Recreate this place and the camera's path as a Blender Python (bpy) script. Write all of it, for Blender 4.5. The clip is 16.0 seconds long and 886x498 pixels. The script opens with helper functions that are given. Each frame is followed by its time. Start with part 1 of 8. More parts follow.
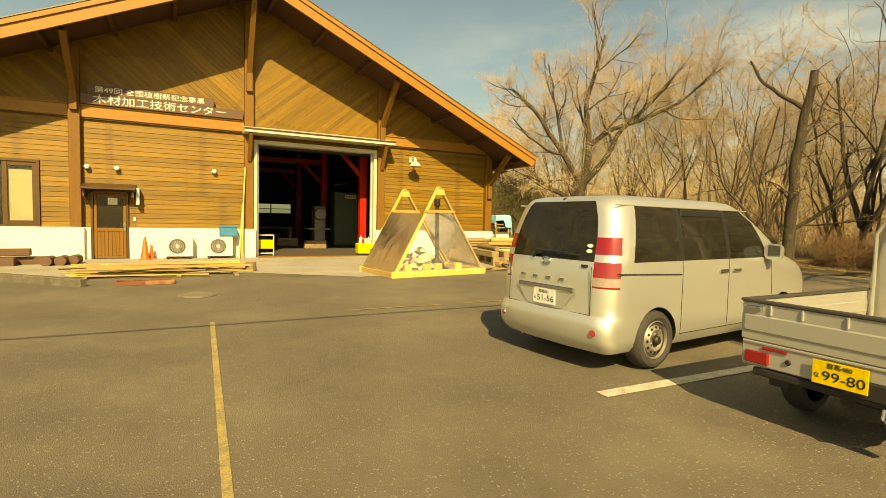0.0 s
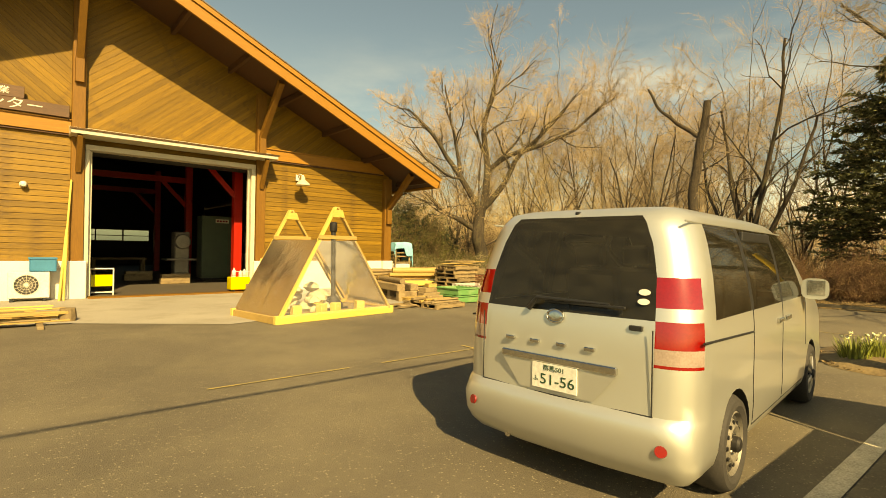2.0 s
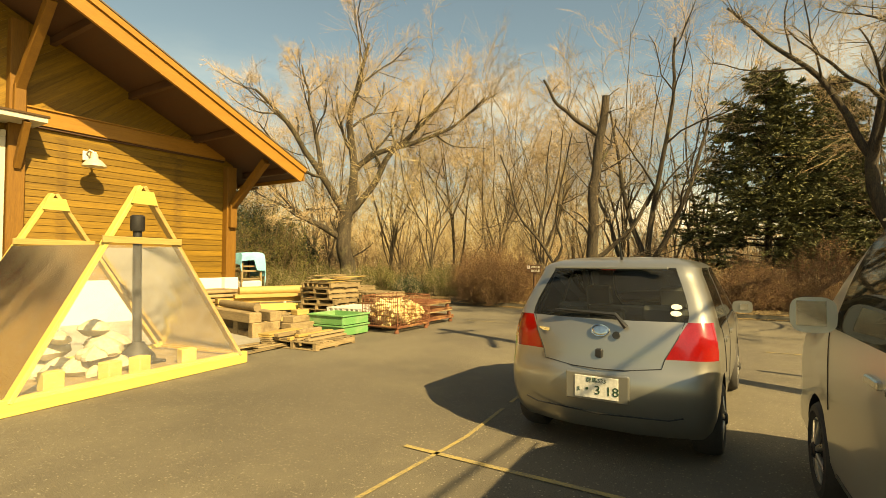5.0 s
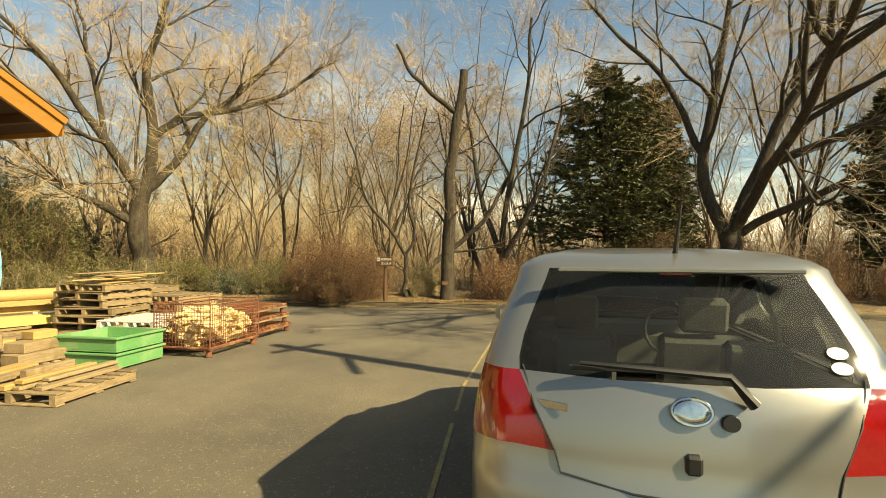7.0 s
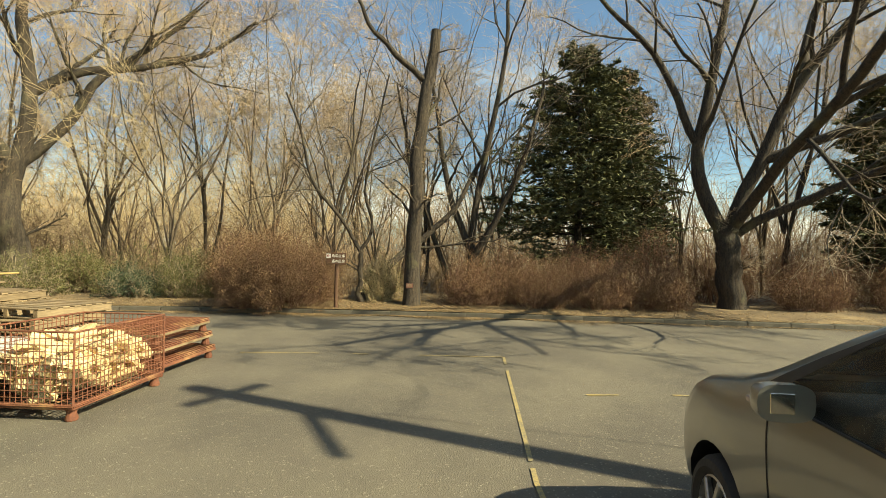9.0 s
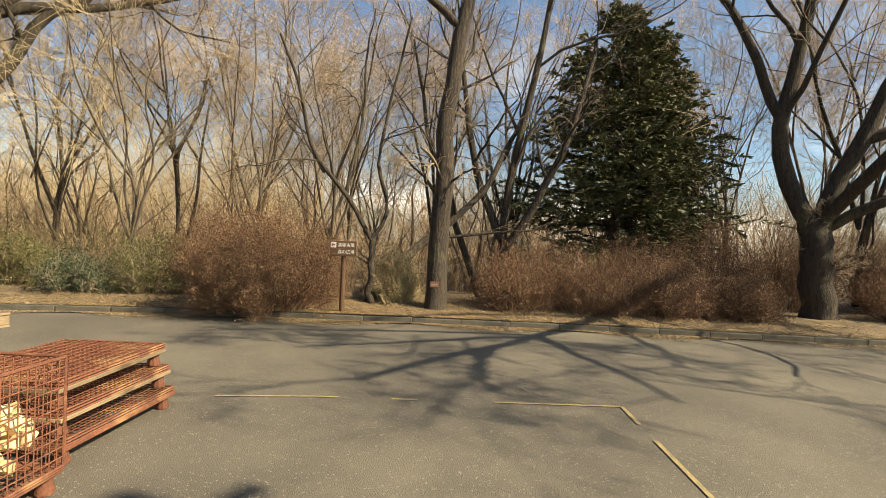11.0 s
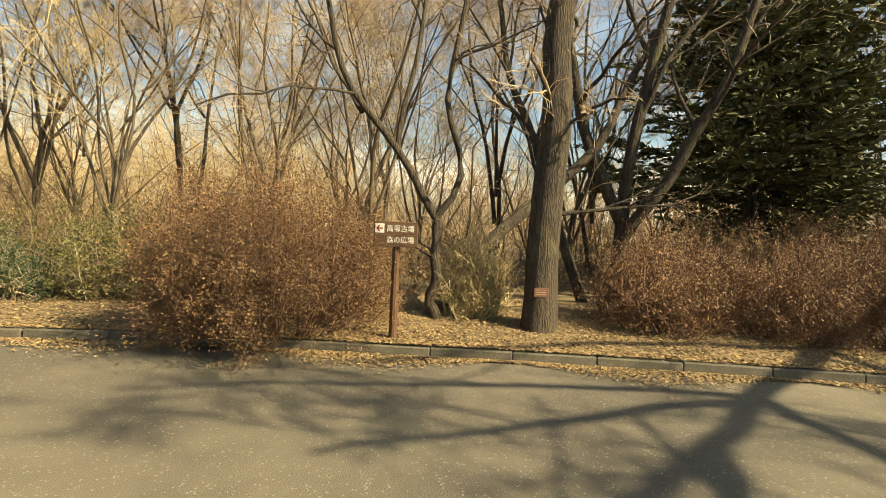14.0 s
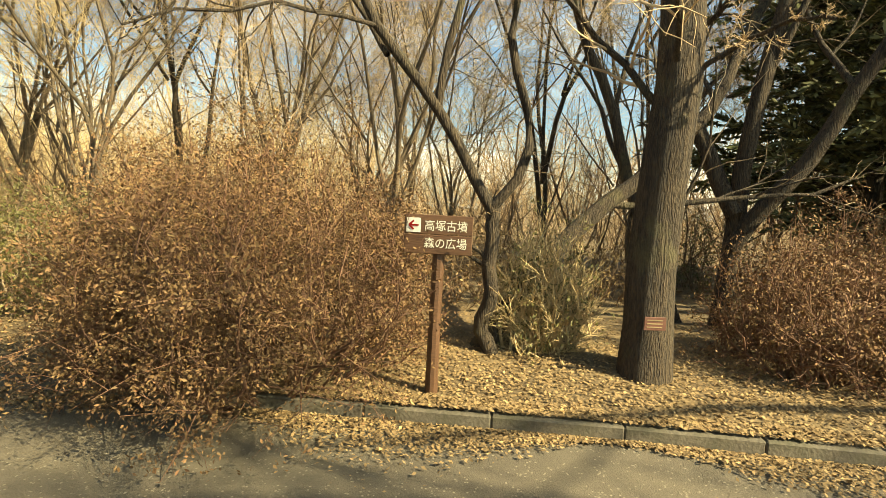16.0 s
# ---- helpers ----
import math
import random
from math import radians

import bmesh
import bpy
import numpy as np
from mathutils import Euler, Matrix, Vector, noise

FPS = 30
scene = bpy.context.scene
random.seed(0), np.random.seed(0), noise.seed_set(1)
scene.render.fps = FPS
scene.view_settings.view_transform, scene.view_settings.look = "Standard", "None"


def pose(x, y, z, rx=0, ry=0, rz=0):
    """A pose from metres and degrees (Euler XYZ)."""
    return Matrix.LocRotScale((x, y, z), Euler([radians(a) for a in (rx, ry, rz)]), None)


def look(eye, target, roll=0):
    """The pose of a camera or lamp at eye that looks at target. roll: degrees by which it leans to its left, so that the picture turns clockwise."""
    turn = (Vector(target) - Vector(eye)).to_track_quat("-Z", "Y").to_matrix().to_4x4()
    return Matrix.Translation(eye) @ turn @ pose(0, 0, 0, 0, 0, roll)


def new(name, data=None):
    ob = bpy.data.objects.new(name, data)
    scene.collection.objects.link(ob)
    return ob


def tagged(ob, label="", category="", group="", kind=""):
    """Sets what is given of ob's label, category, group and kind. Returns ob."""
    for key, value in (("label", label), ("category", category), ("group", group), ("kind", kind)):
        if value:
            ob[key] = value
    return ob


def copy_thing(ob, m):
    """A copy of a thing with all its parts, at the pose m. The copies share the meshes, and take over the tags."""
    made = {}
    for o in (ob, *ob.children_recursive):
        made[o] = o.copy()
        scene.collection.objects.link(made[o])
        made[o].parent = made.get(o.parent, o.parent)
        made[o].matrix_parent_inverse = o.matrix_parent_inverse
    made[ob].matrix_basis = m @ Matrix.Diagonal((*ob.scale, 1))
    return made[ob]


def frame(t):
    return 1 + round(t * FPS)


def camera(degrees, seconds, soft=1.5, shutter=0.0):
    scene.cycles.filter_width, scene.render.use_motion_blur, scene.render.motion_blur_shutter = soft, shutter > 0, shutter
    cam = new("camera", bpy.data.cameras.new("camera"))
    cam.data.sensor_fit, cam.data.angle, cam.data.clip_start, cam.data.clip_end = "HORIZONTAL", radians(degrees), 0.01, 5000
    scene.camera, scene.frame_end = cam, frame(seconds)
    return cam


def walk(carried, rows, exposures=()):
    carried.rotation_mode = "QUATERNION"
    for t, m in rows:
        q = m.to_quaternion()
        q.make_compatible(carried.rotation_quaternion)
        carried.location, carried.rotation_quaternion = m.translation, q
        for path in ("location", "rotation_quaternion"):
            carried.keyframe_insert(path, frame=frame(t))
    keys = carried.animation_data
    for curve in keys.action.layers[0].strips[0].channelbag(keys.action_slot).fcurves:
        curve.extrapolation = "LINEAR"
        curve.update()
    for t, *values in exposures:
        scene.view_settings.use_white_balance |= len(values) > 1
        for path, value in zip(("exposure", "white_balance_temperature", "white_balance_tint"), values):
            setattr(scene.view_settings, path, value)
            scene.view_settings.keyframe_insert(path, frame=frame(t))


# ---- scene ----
# The walk: seconds, place in metres, turn in degrees.
cam = camera(82.4, 16.0, soft=0.75)
ROWS = [
    (0, -0.013, -0.042, 1.543, 86.68, -1.29, -27.58),
    (0.5, 0.161, 0.587, 1.540, 87.17, -1.81, -33.48),
    (1, 0.401, 1.156, 1.542, 88.26, -1.76, -38.63),
    (1.5, 0.618, 1.756, 1.546, 89.29, -1.63, -40.05),
    (2, 0.892, 2.348, 1.539, 90.08, -1.03, -40.44),
    (2.5, 1.213, 2.939, 1.513, 90.23, -0.97, -43.03),
    (3, 1.564, 3.490, 1.525, 90.40, -0.57, -46.73),
    (5.5, 3.511, 6.282, 1.505, 91.41, -0.02, -62.52),
    (6, 4.038, 6.651, 1.518, 90.90, 0.39, -68.87),
    (6.5, 4.584, 7.038, 1.523, 90.74, 0.30, -73.45),
    (7, 5.152, 7.373, 1.535, 90.64, -0.24, -76.69),
    (7.5, 5.703, 7.745, 1.545, 90.84, -0.34, -78.98),
    (8, 6.316, 8.097, 1.535, 90.76, -0.28, -80.79),
    (8.5, 6.925, 8.468, 1.550, 90.80, -0.54, -83.12),
    (11, 10.097, 10.131, 1.542, 89.09, -2.38, -86.58),
    (11.5, 10.737, 10.390, 1.531, 89.13, -2.14, -86.19),
    (12, 11.408, 10.599, 1.516, 88.75, -1.97, -86.07),
    (12.5, 12.071, 10.837, 1.506, 87.90, -2.15, -86.63),
    (13, 12.712, 11.012, 1.518, 87.56, -2.15, -85.74),
    (13.5, 13.256, 11.212, 1.540, 86.88, -2.42, -84.76),
    (14, 13.867, 11.370, 1.532, 86.47, -2.42, -83.25),
    (14.5, 14.405, 11.556, 1.531, 86.65, -2.49, -82.20),
    (15, 14.925, 11.680, 1.523, 86.32, -2.57, -80.62),
    (15.5, 15.406, 11.840, 1.537, 85.67, -3.09, -80.52),
    (16, 15.866, 11.949, 1.529, 85.21, -2.91, -80.71),
]
EXPOSURES = [(0.0, 0.84, 26000, 0), (3.0, 0.95, 28000, 4), (5.5, 1.14, 15500, 0), (7.0, 1.10, 10800, -2), (8.5, 1.08, 8300, -6), (11.0, 1.08, 7900, 6), (12.5, 1.14, 8900, 5), (14.0, 1.36, 9700, 0), (16.0, 1.54, 10400, -4)]
walk(cam, [(t, pose(x, y, z, rx, ry, rz)) for t, x, y, z, rx, ry, rz in ROWS], EXPOSURES)

# Sun and sky: late-winter noon, the sun behind the first viewpoint.
SUN = Vector((-0.338, -0.941, 0.765)).normalized()
world = bpy.data.worlds.new("sky")
scene.world = world
world.use_nodes = True
wt = world.node_tree
wt.nodes.clear()
w_out = wt.nodes.new("ShaderNodeOutputWorld")
w_bg = wt.nodes.new("ShaderNodeBackground")
w_sky = wt.nodes.new("ShaderNodeTexSky")
w_sky.sky_type = "NISHITA"
w_sky.sun_disc = False
w_sky.sun_elevation = math.asin(SUN.z)
w_sky.sun_rotation = math.atan2(SUN.x, SUN.y)
w_sky.dust_density = 1.5
w_sky.ozone_density = 2.0
w_bg.inputs["Strength"].default_value = 0.08
# Thin clouds low over the horizon.
w_tc = wt.nodes.new("ShaderNodeTexCoord")
w_map = wt.nodes.new("ShaderNodeMapping")
w_map.inputs["Scale"].default_value = (1.0, 1.0, 3.2)
w_noise = wt.nodes.new("ShaderNodeTexNoise")
w_noise.inputs["Scale"].default_value = 2.6
w_noise.inputs["Detail"].default_value = 8.0
w_noise.inputs["Roughness"].default_value = 0.6
w_ramp = wt.nodes.new("ShaderNodeValToRGB")
w_ramp.color_ramp.elements[0].position = 0.47
w_ramp.color_ramp.elements[1].position = 0.74
w_sep = wt.nodes.new("ShaderNodeSeparateXYZ")
w_low = wt.nodes.new("ShaderNodeMapRange")
w_low.inputs["From Min"].default_value = 0.40
w_low.inputs["From Max"].default_value = 0.03
w_low.inputs["To Max"].default_value = 0.75
w_mul = wt.nodes.new("ShaderNodeMath")
w_mul.operation = "MULTIPLY"
# The veil of cloud thickens towards the east.
w_east = wt.nodes.new("ShaderNodeMapRange")
w_east.inputs["From Min"].default_value = 0.35
w_east.inputs["From Max"].default_value = 0.95
w_east.inputs["To Min"].default_value = 0.12
w_east.inputs["To Max"].default_value = 1.0
w_mul2 = wt.nodes.new("ShaderNodeMath")
w_mul2.operation = "MULTIPLY"
w_mix = wt.nodes.new("ShaderNodeMixRGB")
w_mix.inputs["Color2"].default_value = (18.5, 18.2, 17.8, 1)
wl = wt.links.new
wl(w_tc.outputs["Generated"], w_map.inputs["Vector"])
wl(w_map.outputs["Vector"], w_noise.inputs["Vector"])
wl(w_noise.outputs["Fac"], w_ramp.inputs["Fac"])
wl(w_tc.outputs["Generated"], w_sep.inputs["Vector"])
wl(w_sep.outputs["Z"], w_low.inputs["Value"])
wl(w_ramp.outputs["Color"], w_mul.inputs[0])
wl(w_low.outputs["Result"], w_mul.inputs[1])
wl(w_sep.outputs["X"], w_east.inputs["Value"])
wl(w_mul.outputs["Value"], w_mul2.inputs[0])
wl(w_east.outputs["Result"], w_mul2.inputs[1])
wl(w_mul2.outputs["Value"], w_mix.inputs["Fac"])
w_tint = wt.nodes.new("ShaderNodeMixRGB")
w_tint.blend_type = "MULTIPLY"
w_tint.inputs["Fac"].default_value = 1.0
w_tint.inputs["Color2"].default_value = (0.88, 1.04, 1.20, 1)
wl(w_sky.outputs["Color"], w_tint.inputs["Color1"])
wl(w_tint.outputs["Color"], w_mix.inputs["Color1"])
wl(w_mix.outputs["Color"], w_bg.inputs["Color"])
wl(w_bg.outputs["Background"], w_out.inputs["Surface"])
sun_data = bpy.data.lights.new("sun", "SUN")
sun_data.energy = 5.0
sun_data.angle = radians(0.55)
sun_data.color = (1.0, 0.93, 0.82)
sun = new("sun", sun_data)
sun.matrix_world = look(SUN * 60, (0, 0, 0))

# ---- materials ----
MATS = {}


def mat(name, base, second=None, rough=0.6, metal=0.0, scale=3.0, fine=40.0, contrast=0.5, bump=0.15, stretch=(1, 1, 1), rand=0.0,
        coat=0.0, spec=0.5, island=False, dirt=None, dirt_scale=1.2, dirt_at=(0.5, 0.7), alpha=1.0, rough_var=0.1, transmission=0.0, specks=None, depth=0.01):
    """A surface with variation at two scales, its own random shade per piece, dirt patches and fine relief."""
    m = bpy.data.materials.new(name)
    m.use_nodes = True
    t = m.node_tree
    b = t.nodes["Principled BSDF"]
    n, l = t.nodes.new, t.links.new
    tc = n("ShaderNodeTexCoord")
    mp = n("ShaderNodeMapping")
    mp.inputs["Scale"].default_value = stretch
    l(tc.outputs["Object"], mp.inputs["Vector"])
    vec = mp.outputs["Vector"]
    shade = n("ShaderNodeObjectInfo").outputs["Random"] if not island else n("ShaderNodeNewGeometry").outputs["Random Per Island"]
    if rand:
        off = n("ShaderNodeVectorMath")
        off.operation = "MULTIPLY_ADD"
        off.inputs[1].default_value = (1, 1, 1)
        cmb = n("ShaderNodeCombineXYZ")
        k = n("ShaderNodeMath")
        k.operation = "MULTIPLY"
        k.inputs[1].default_value = 37.0
        l(shade, k.inputs[0])
        for s in "XYZ":
            l(k.outputs[0], cmb.inputs[s])
        l(vec, off.inputs[0])
        l(cmb.outputs[0], off.inputs[2])
        vec = off.outputs[0]
    big = n("ShaderNodeTexNoise")
    big.inputs["Scale"].default_value = scale
    big.inputs["Detail"].default_value = 6.0
    big.inputs["Roughness"].default_value = 0.62
    l(vec, big.inputs["Vector"])
    small = n("ShaderNodeTexNoise")
    small.inputs["Scale"].default_value = fine
    small.inputs["Detail"].default_value = 4.0
    l(vec, small.inputs["Vector"])
    second = second or tuple(c * 0.62 for c in base)
    add = n("ShaderNodeMath")
    add.operation = "ADD"
    l(big.outputs["Fac"], add.inputs[0])
    l(small.outputs["Fac"], add.inputs[1])
    ra = n("ShaderNodeMapRange")
    ra.inputs["From Min"].default_value = 1.0 - 0.42 / max(contrast, 0.05) * 0.5
    ra.inputs["From Max"].default_value = 1.0 + 0.42 / max(contrast, 0.05) * 0.5
    l(add.outputs[0], ra.inputs["Value"])
    mix = n("ShaderNodeMixRGB")
    mix.inputs["Color1"].default_value = (*second, 1)
    mix.inputs["Color2"].default_value = (*base, 1)
    l(ra.outputs["Result"], mix.inputs["Fac"])
    col = mix.outputs["Color"]
    if dirt:
        dn = n("ShaderNodeTexNoise")
        dn.inputs["Scale"].default_value = dirt_scale
        dn.inputs["Detail"].default_value = 7.0
        dn.inputs["Roughness"].default_value = 0.66
        l(tc.outputs["Object"], dn.inputs["Vector"])
        dr = n("ShaderNodeMapRange")
        dr.inputs["From Min"].default_value, dr.inputs["From Max"].default_value = dirt_at
        l(dn.outputs["Fac"], dr.inputs["Value"])
        dm = n("ShaderNodeMixRGB")
        dm.inputs["Color2"].default_value = (*dirt, 1)
        l(dr.outputs["Result"], dm.inputs["Fac"])
        l(col, dm.inputs["Color1"])
        col = dm.outputs["Color"]
    if specks:
        sn = n("ShaderNodeTexVoronoi")
        sn.inputs["Scale"].default_value = specks[0]
        l(tc.outputs["Object"], sn.inputs["Vector"])
        sr = n("ShaderNodeMapRange")
        sr.inputs["From Min"].default_value, sr.inputs["From Max"].default_value = specks[1], specks[1] * 0.6
        l(sn.outputs["Distance"], sr.inputs["Value"])
        pk = n("ShaderNodeMath")
        pk.operation = "GREATER_THAN"
        pk.inputs[1].default_value = specks[2]
        sc = n("ShaderNodeSeparateColor")
        l(sn.outputs["Color"], sc.inputs[0])
        l(sc.outputs[0], pk.inputs[0])
        pm = n("ShaderNodeMath")
        pm.operation = "MULTIPLY"
        l(sr.outputs["Result"], pm.inputs[0])
        l(pk.outputs[0], pm.inputs[1])
        sm = n("ShaderNodeMixRGB")
        sm.inputs["Color2"].default_value = (*specks[3], 1)
        l(pm.outputs[0], sm.inputs["Fac"])
        l(col, sm.inputs["Color1"])
        col = sm.outputs["Color"]
    if rand:
        hs = n("ShaderNodeHueSaturation")
        rr = n("ShaderNodeMapRange")
        rr.inputs["To Min"].default_value, rr.inputs["To Max"].default_value = 1 - rand, 1 + rand
        l(shade, rr.inputs["Value"])
        l(rr.outputs["Result"], hs.inputs["Value"])
        l(col, hs.inputs["Color"])
        col = hs.outputs["Color"]
    l(col, b.inputs["Base Color"])
    rg = n("ShaderNodeMapRange")
    rg.inputs["To Min"].default_value, rg.inputs["To Max"].default_value = max(rough - rough_var, 0.02), min(rough + rough_var, 1.0)
    l(big.outputs["Fac"], rg.inputs["Value"])
    l(rg.outputs["Result"], b.inputs["Roughness"])
    b.inputs["Metallic"].default_value = metal
    b.inputs["Coat Weight"].default_value = coat
    b.inputs["Coat Roughness"].default_value = 0.06
    b.inputs["Specular IOR Level"].default_value = spec
    b.inputs["Alpha"].default_value = alpha
    b.inputs["Transmission Weight"].default_value = transmission
    if bump:
        bp = n("ShaderNodeBump")
        bp.inputs["Strength"].default_value = bump
        bp.inputs["Distance"].default_value = depth
        l(add.outputs[0], bp.inputs["Height"])
        l(bp.outputs["Normal"], b.inputs["Normal"])
    MATS[name] = m
    return m


def glass_mat(name, tint, opacity, rough=0.03, haze=(0.5, 0.48, 0.42)):
    """A thin pane: tinted see-through film with a glossy face."""
    m = bpy.data.materials.new(name)
    m.use_nodes = True
    t = m.node_tree
    t.nodes.clear()
    n, l = t.nodes.new, t.links.new
    out = n("ShaderNodeOutputMaterial")
    clear = n("ShaderNodeBsdfTransparent")
    clear.inputs["Color"].default_value = (*tint, 1)
    gloss = n("ShaderNodeBsdfGlossy")
    gloss.inputs["Roughness"].default_value = rough
    fr = n("ShaderNodeFresnel")
    fr.inputs["IOR"].default_value = 1.38
    mx = n("ShaderNodeMixShader")
    dust = n("ShaderNodeBsdfDiffuse")
    dust.inputs["Color"].default_value = (*haze, 1)
    film = n("ShaderNodeTexNoise")
    film.inputs["Scale"].default_value = 9.0
    film.inputs["Detail"].default_value = 6.0
    fm = n("ShaderNodeMath")
    fm.operation = "MULTIPLY"
    fm.inputs[1].default_value = opacity
    l(film.outputs["Fac"], fm.inputs[0])
    mx2 = n("ShaderNodeMixShader")
    l(fm.outputs[0], mx2.inputs[0])
    l(clear.outputs[0], mx2.inputs[1])
    l(dust.outputs[0], mx2.inputs[2])
    l(fr.outputs[0], mx.inputs[0])
    l(mx2.outputs[0], mx.inputs[1])
    l(gloss.outputs[0], mx.inputs[2])
    l(mx.outputs[0], out.inputs["Surface"])
    MATS[name] = m
    return m


ASPHALT = mat("asphalt", (0.131, 0.11, 0.079), (0.0765, 0.0654, 0.0485), rough=0.86, scale=0.5, fine=110, contrast=0.75, bump=1.0, dirt=(0.165, 0.141, 0.0969), dirt_scale=0.35, dirt_at=(0.44, 0.70), specks=(60, 0.5, 0.90, (0.261, 0.226, 0.164)))
CONCRETE = mat("concrete", (0.32, 0.296, 0.248), (0.24, 0.22, 0.184), rough=0.85, scale=0.9, fine=60, contrast=0.6, bump=0.2, dirt=(0.208, 0.184, 0.144), dirt_scale=0.7)
KERB = mat("kerb_concrete", (0.13, 0.112, 0.082), (0.07, 0.06, 0.044), rough=0.9, scale=3, fine=50, contrast=0.9, bump=0.5, rand=0.12, dirt=(0.065, 0.06, 0.038), dirt_scale=3.0, dirt_at=(0.44, 0.62))
LITTER = mat("leaf_litter_soil", (0.189, 0.131, 0.0675), (0.081, 0.0585, 0.0324), rough=0.95, scale=1.4, fine=26, contrast=0.9, bump=0.9, dirt=(0.252, 0.18, 0.09), dirt_scale=0.9, dirt_at=(0.5, 0.66))
WHITE_LINE = mat("white_road_paint", (0.54, 0.504, 0.414), (0.252, 0.234, 0.189), rough=0.8, scale=6, fine=70, contrast=0.8, bump=0.4)
YELLOW_LINE = mat("yellow_road_paint", (0.40, 0.29, 0.10), (0.17, 0.145, 0.09), rough=0.8, scale=5, fine=60, contrast=1.0, bump=0.4)
SIDING = mat("stained_cedar_boards", (0.228, 0.126, 0.0208), (0.12, 0.0624, 0.0104), rough=0.55, scale=2.2, fine=14, contrast=0.75, bump=0.25, stretch=(0.35, 5, 9), rand=0.2, dirt=(0.08, 0.04, 0.0096), dirt_scale=1.5, dirt_at=(0.55, 0.75), spec=0.3)
TIMBER = mat("stained_timber", (0.194, 0.09, 0.0187), (0.122, 0.054, 0.0115), rough=0.6, scale=2, fine=16, contrast=0.6, bump=0.2, stretch=(6, 6, 0.5), rand=0.08, spec=0.3)
VERGE = mat("verge_board_stain", (0.336, 0.16, 0.0384), (0.24, 0.108, 0.024), rough=0.5, scale=2, fine=16, contrast=0.5, bump=0.12, stretch=(0.5, 6, 6), spec=0.3)
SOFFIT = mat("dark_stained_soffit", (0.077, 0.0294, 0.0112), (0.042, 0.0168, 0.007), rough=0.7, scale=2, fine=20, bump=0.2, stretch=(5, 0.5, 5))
ROOFING = mat("brown_sheet_roofing", (0.16, 0.12, 0.085), rough=0.45, metal=0.3, scale=2, fine=30, bump=0.05)
WHITEWALL = mat("white_rendered_plinth", (0.703, 0.674, 0.608), (0.589, 0.551, 0.475), rough=0.8, scale=1.2, fine=40, contrast=0.5, bump=0.12, dirt=(0.475, 0.418, 0.323), dirt_scale=0.8, dirt_at=(0.58, 0.8))
STEEL_WHITE = mat("cream_painted_steel", (0.527, 0.484, 0.383), (0.425, 0.383, 0.297), rough=0.45, scale=4, fine=40, bump=0.05, spec=0.4)
BRONZE = mat("brown_aluminium", (0.12, 0.065, 0.03), rough=0.4, metal=0.5, scale=5, fine=60, bump=0.03)
# Near-black base colour: the dimness of the hall is put into its walls.
DARKWALL = mat("wall_darkened_as_dim", (0.045, 0.04, 0.035), rough=0.9, scale=1, fine=20, bump=0.1)
RED_STEEL = mat("red_painted_steel", (0.45, 0.010, 0.008), (0.30, 0.008, 0.006), rough=0.45, scale=3, fine=40, bump=0.03)
# The floor colour is darkened for the dim hall too.
SHOPFLOOR = mat("floor_darkened_as_dim", (0.10, 0.085, 0.065), (0.06, 0.05, 0.04), rough=0.6, scale=1, fine=30, bump=0.1)
SIGN_WOOD = mat("dark_sign_board", (0.115, 0.055, 0.026), (0.065, 0.03, 0.015), rough=0.6, scale=3, fine=22, bump=0.25, stretch=(0.5, 6, 6), contrast=0.8)
LETTER = mat("cream_letters", (0.80, 0.76, 0.64), rough=0.6, scale=6, fine=50, bump=0.05)
PALE_WOOD = mat("fresh_sawn_softwood", (0.44, 0.29, 0.11), (0.299, 0.189, 0.066), rough=0.65, scale=2, fine=14, contrast=0.6, bump=0.2, stretch=(0.5, 6, 6), rand=0.12)
YELLOW_WOOD = mat("pale_yellow_timber", (0.576, 0.441, 0.14), (0.468, 0.342, 0.099), rough=0.65, scale=2, fine=14, contrast=0.5, bump=0.15, stretch=(0.5, 6, 6), rand=0.08)
GREY_WOOD = mat("weathered_pallet_wood", (0.29, 0.207, 0.11), (0.167, 0.119, 0.066), rough=0.85, scale=2, fine=14, contrast=0.8, bump=0.35, stretch=(0.5, 6, 6), rand=0.25, dirt=(0.114, 0.0748, 0.0396), dirt_scale=2.5, dirt_at=(0.52, 0.72))
FIREWOOD = mat("split_firewood", (0.72, 0.58, 0.33), (0.50, 0.34, 0.15), rough=0.8, scale=3, fine=16, contrast=0.8, bump=0.5, stretch=(0.6, 5, 5), rand=0.25, dirt=(0.24, 0.15, 0.07), dirt_scale=4, dirt_at=(0.6, 0.7))
RUST = mat("rusty_mesh_steel", (0.24, 0.085, 0.042), (0.13, 0.05, 0.028), rough=0.8, metal=0.2, scale=6, fine=60, contrast=0.9, bump=0.4, dirt=(0.36, 0.20, 0.09), dirt_scale=3, dirt_at=(0.52, 0.7))
GREEN_PLASTIC = mat("green_plastic", (0.119, 0.306, 0.119), (0.085, 0.238, 0.085), rough=0.45, scale=3, fine=40, bump=0.04, dirt=(0.204, 0.306, 0.153), dirt_scale=2)
BLUE_PLASTIC = mat("blue_plastic", (0.02, 0.20, 0.34), rough=0.45, scale=3, fine=40, bump=0.03)
BLUE_TARP = mat("light_blue_tarpaulin", (0.22, 0.55, 0.66), (0.15, 0.42, 0.54), rough=0.5, scale=3, fine=30, bump=0.2)
YELLOW_PLASTIC = mat("yellow_plastic", (0.72, 0.58, 0.03), rough=0.45, scale=3, fine=40, bump=0.03)
ORANGE_PLASTIC = mat("orange_plastic", (0.68, 0.13, 0.03), rough=0.5, scale=3, fine=40, bump=0.03)
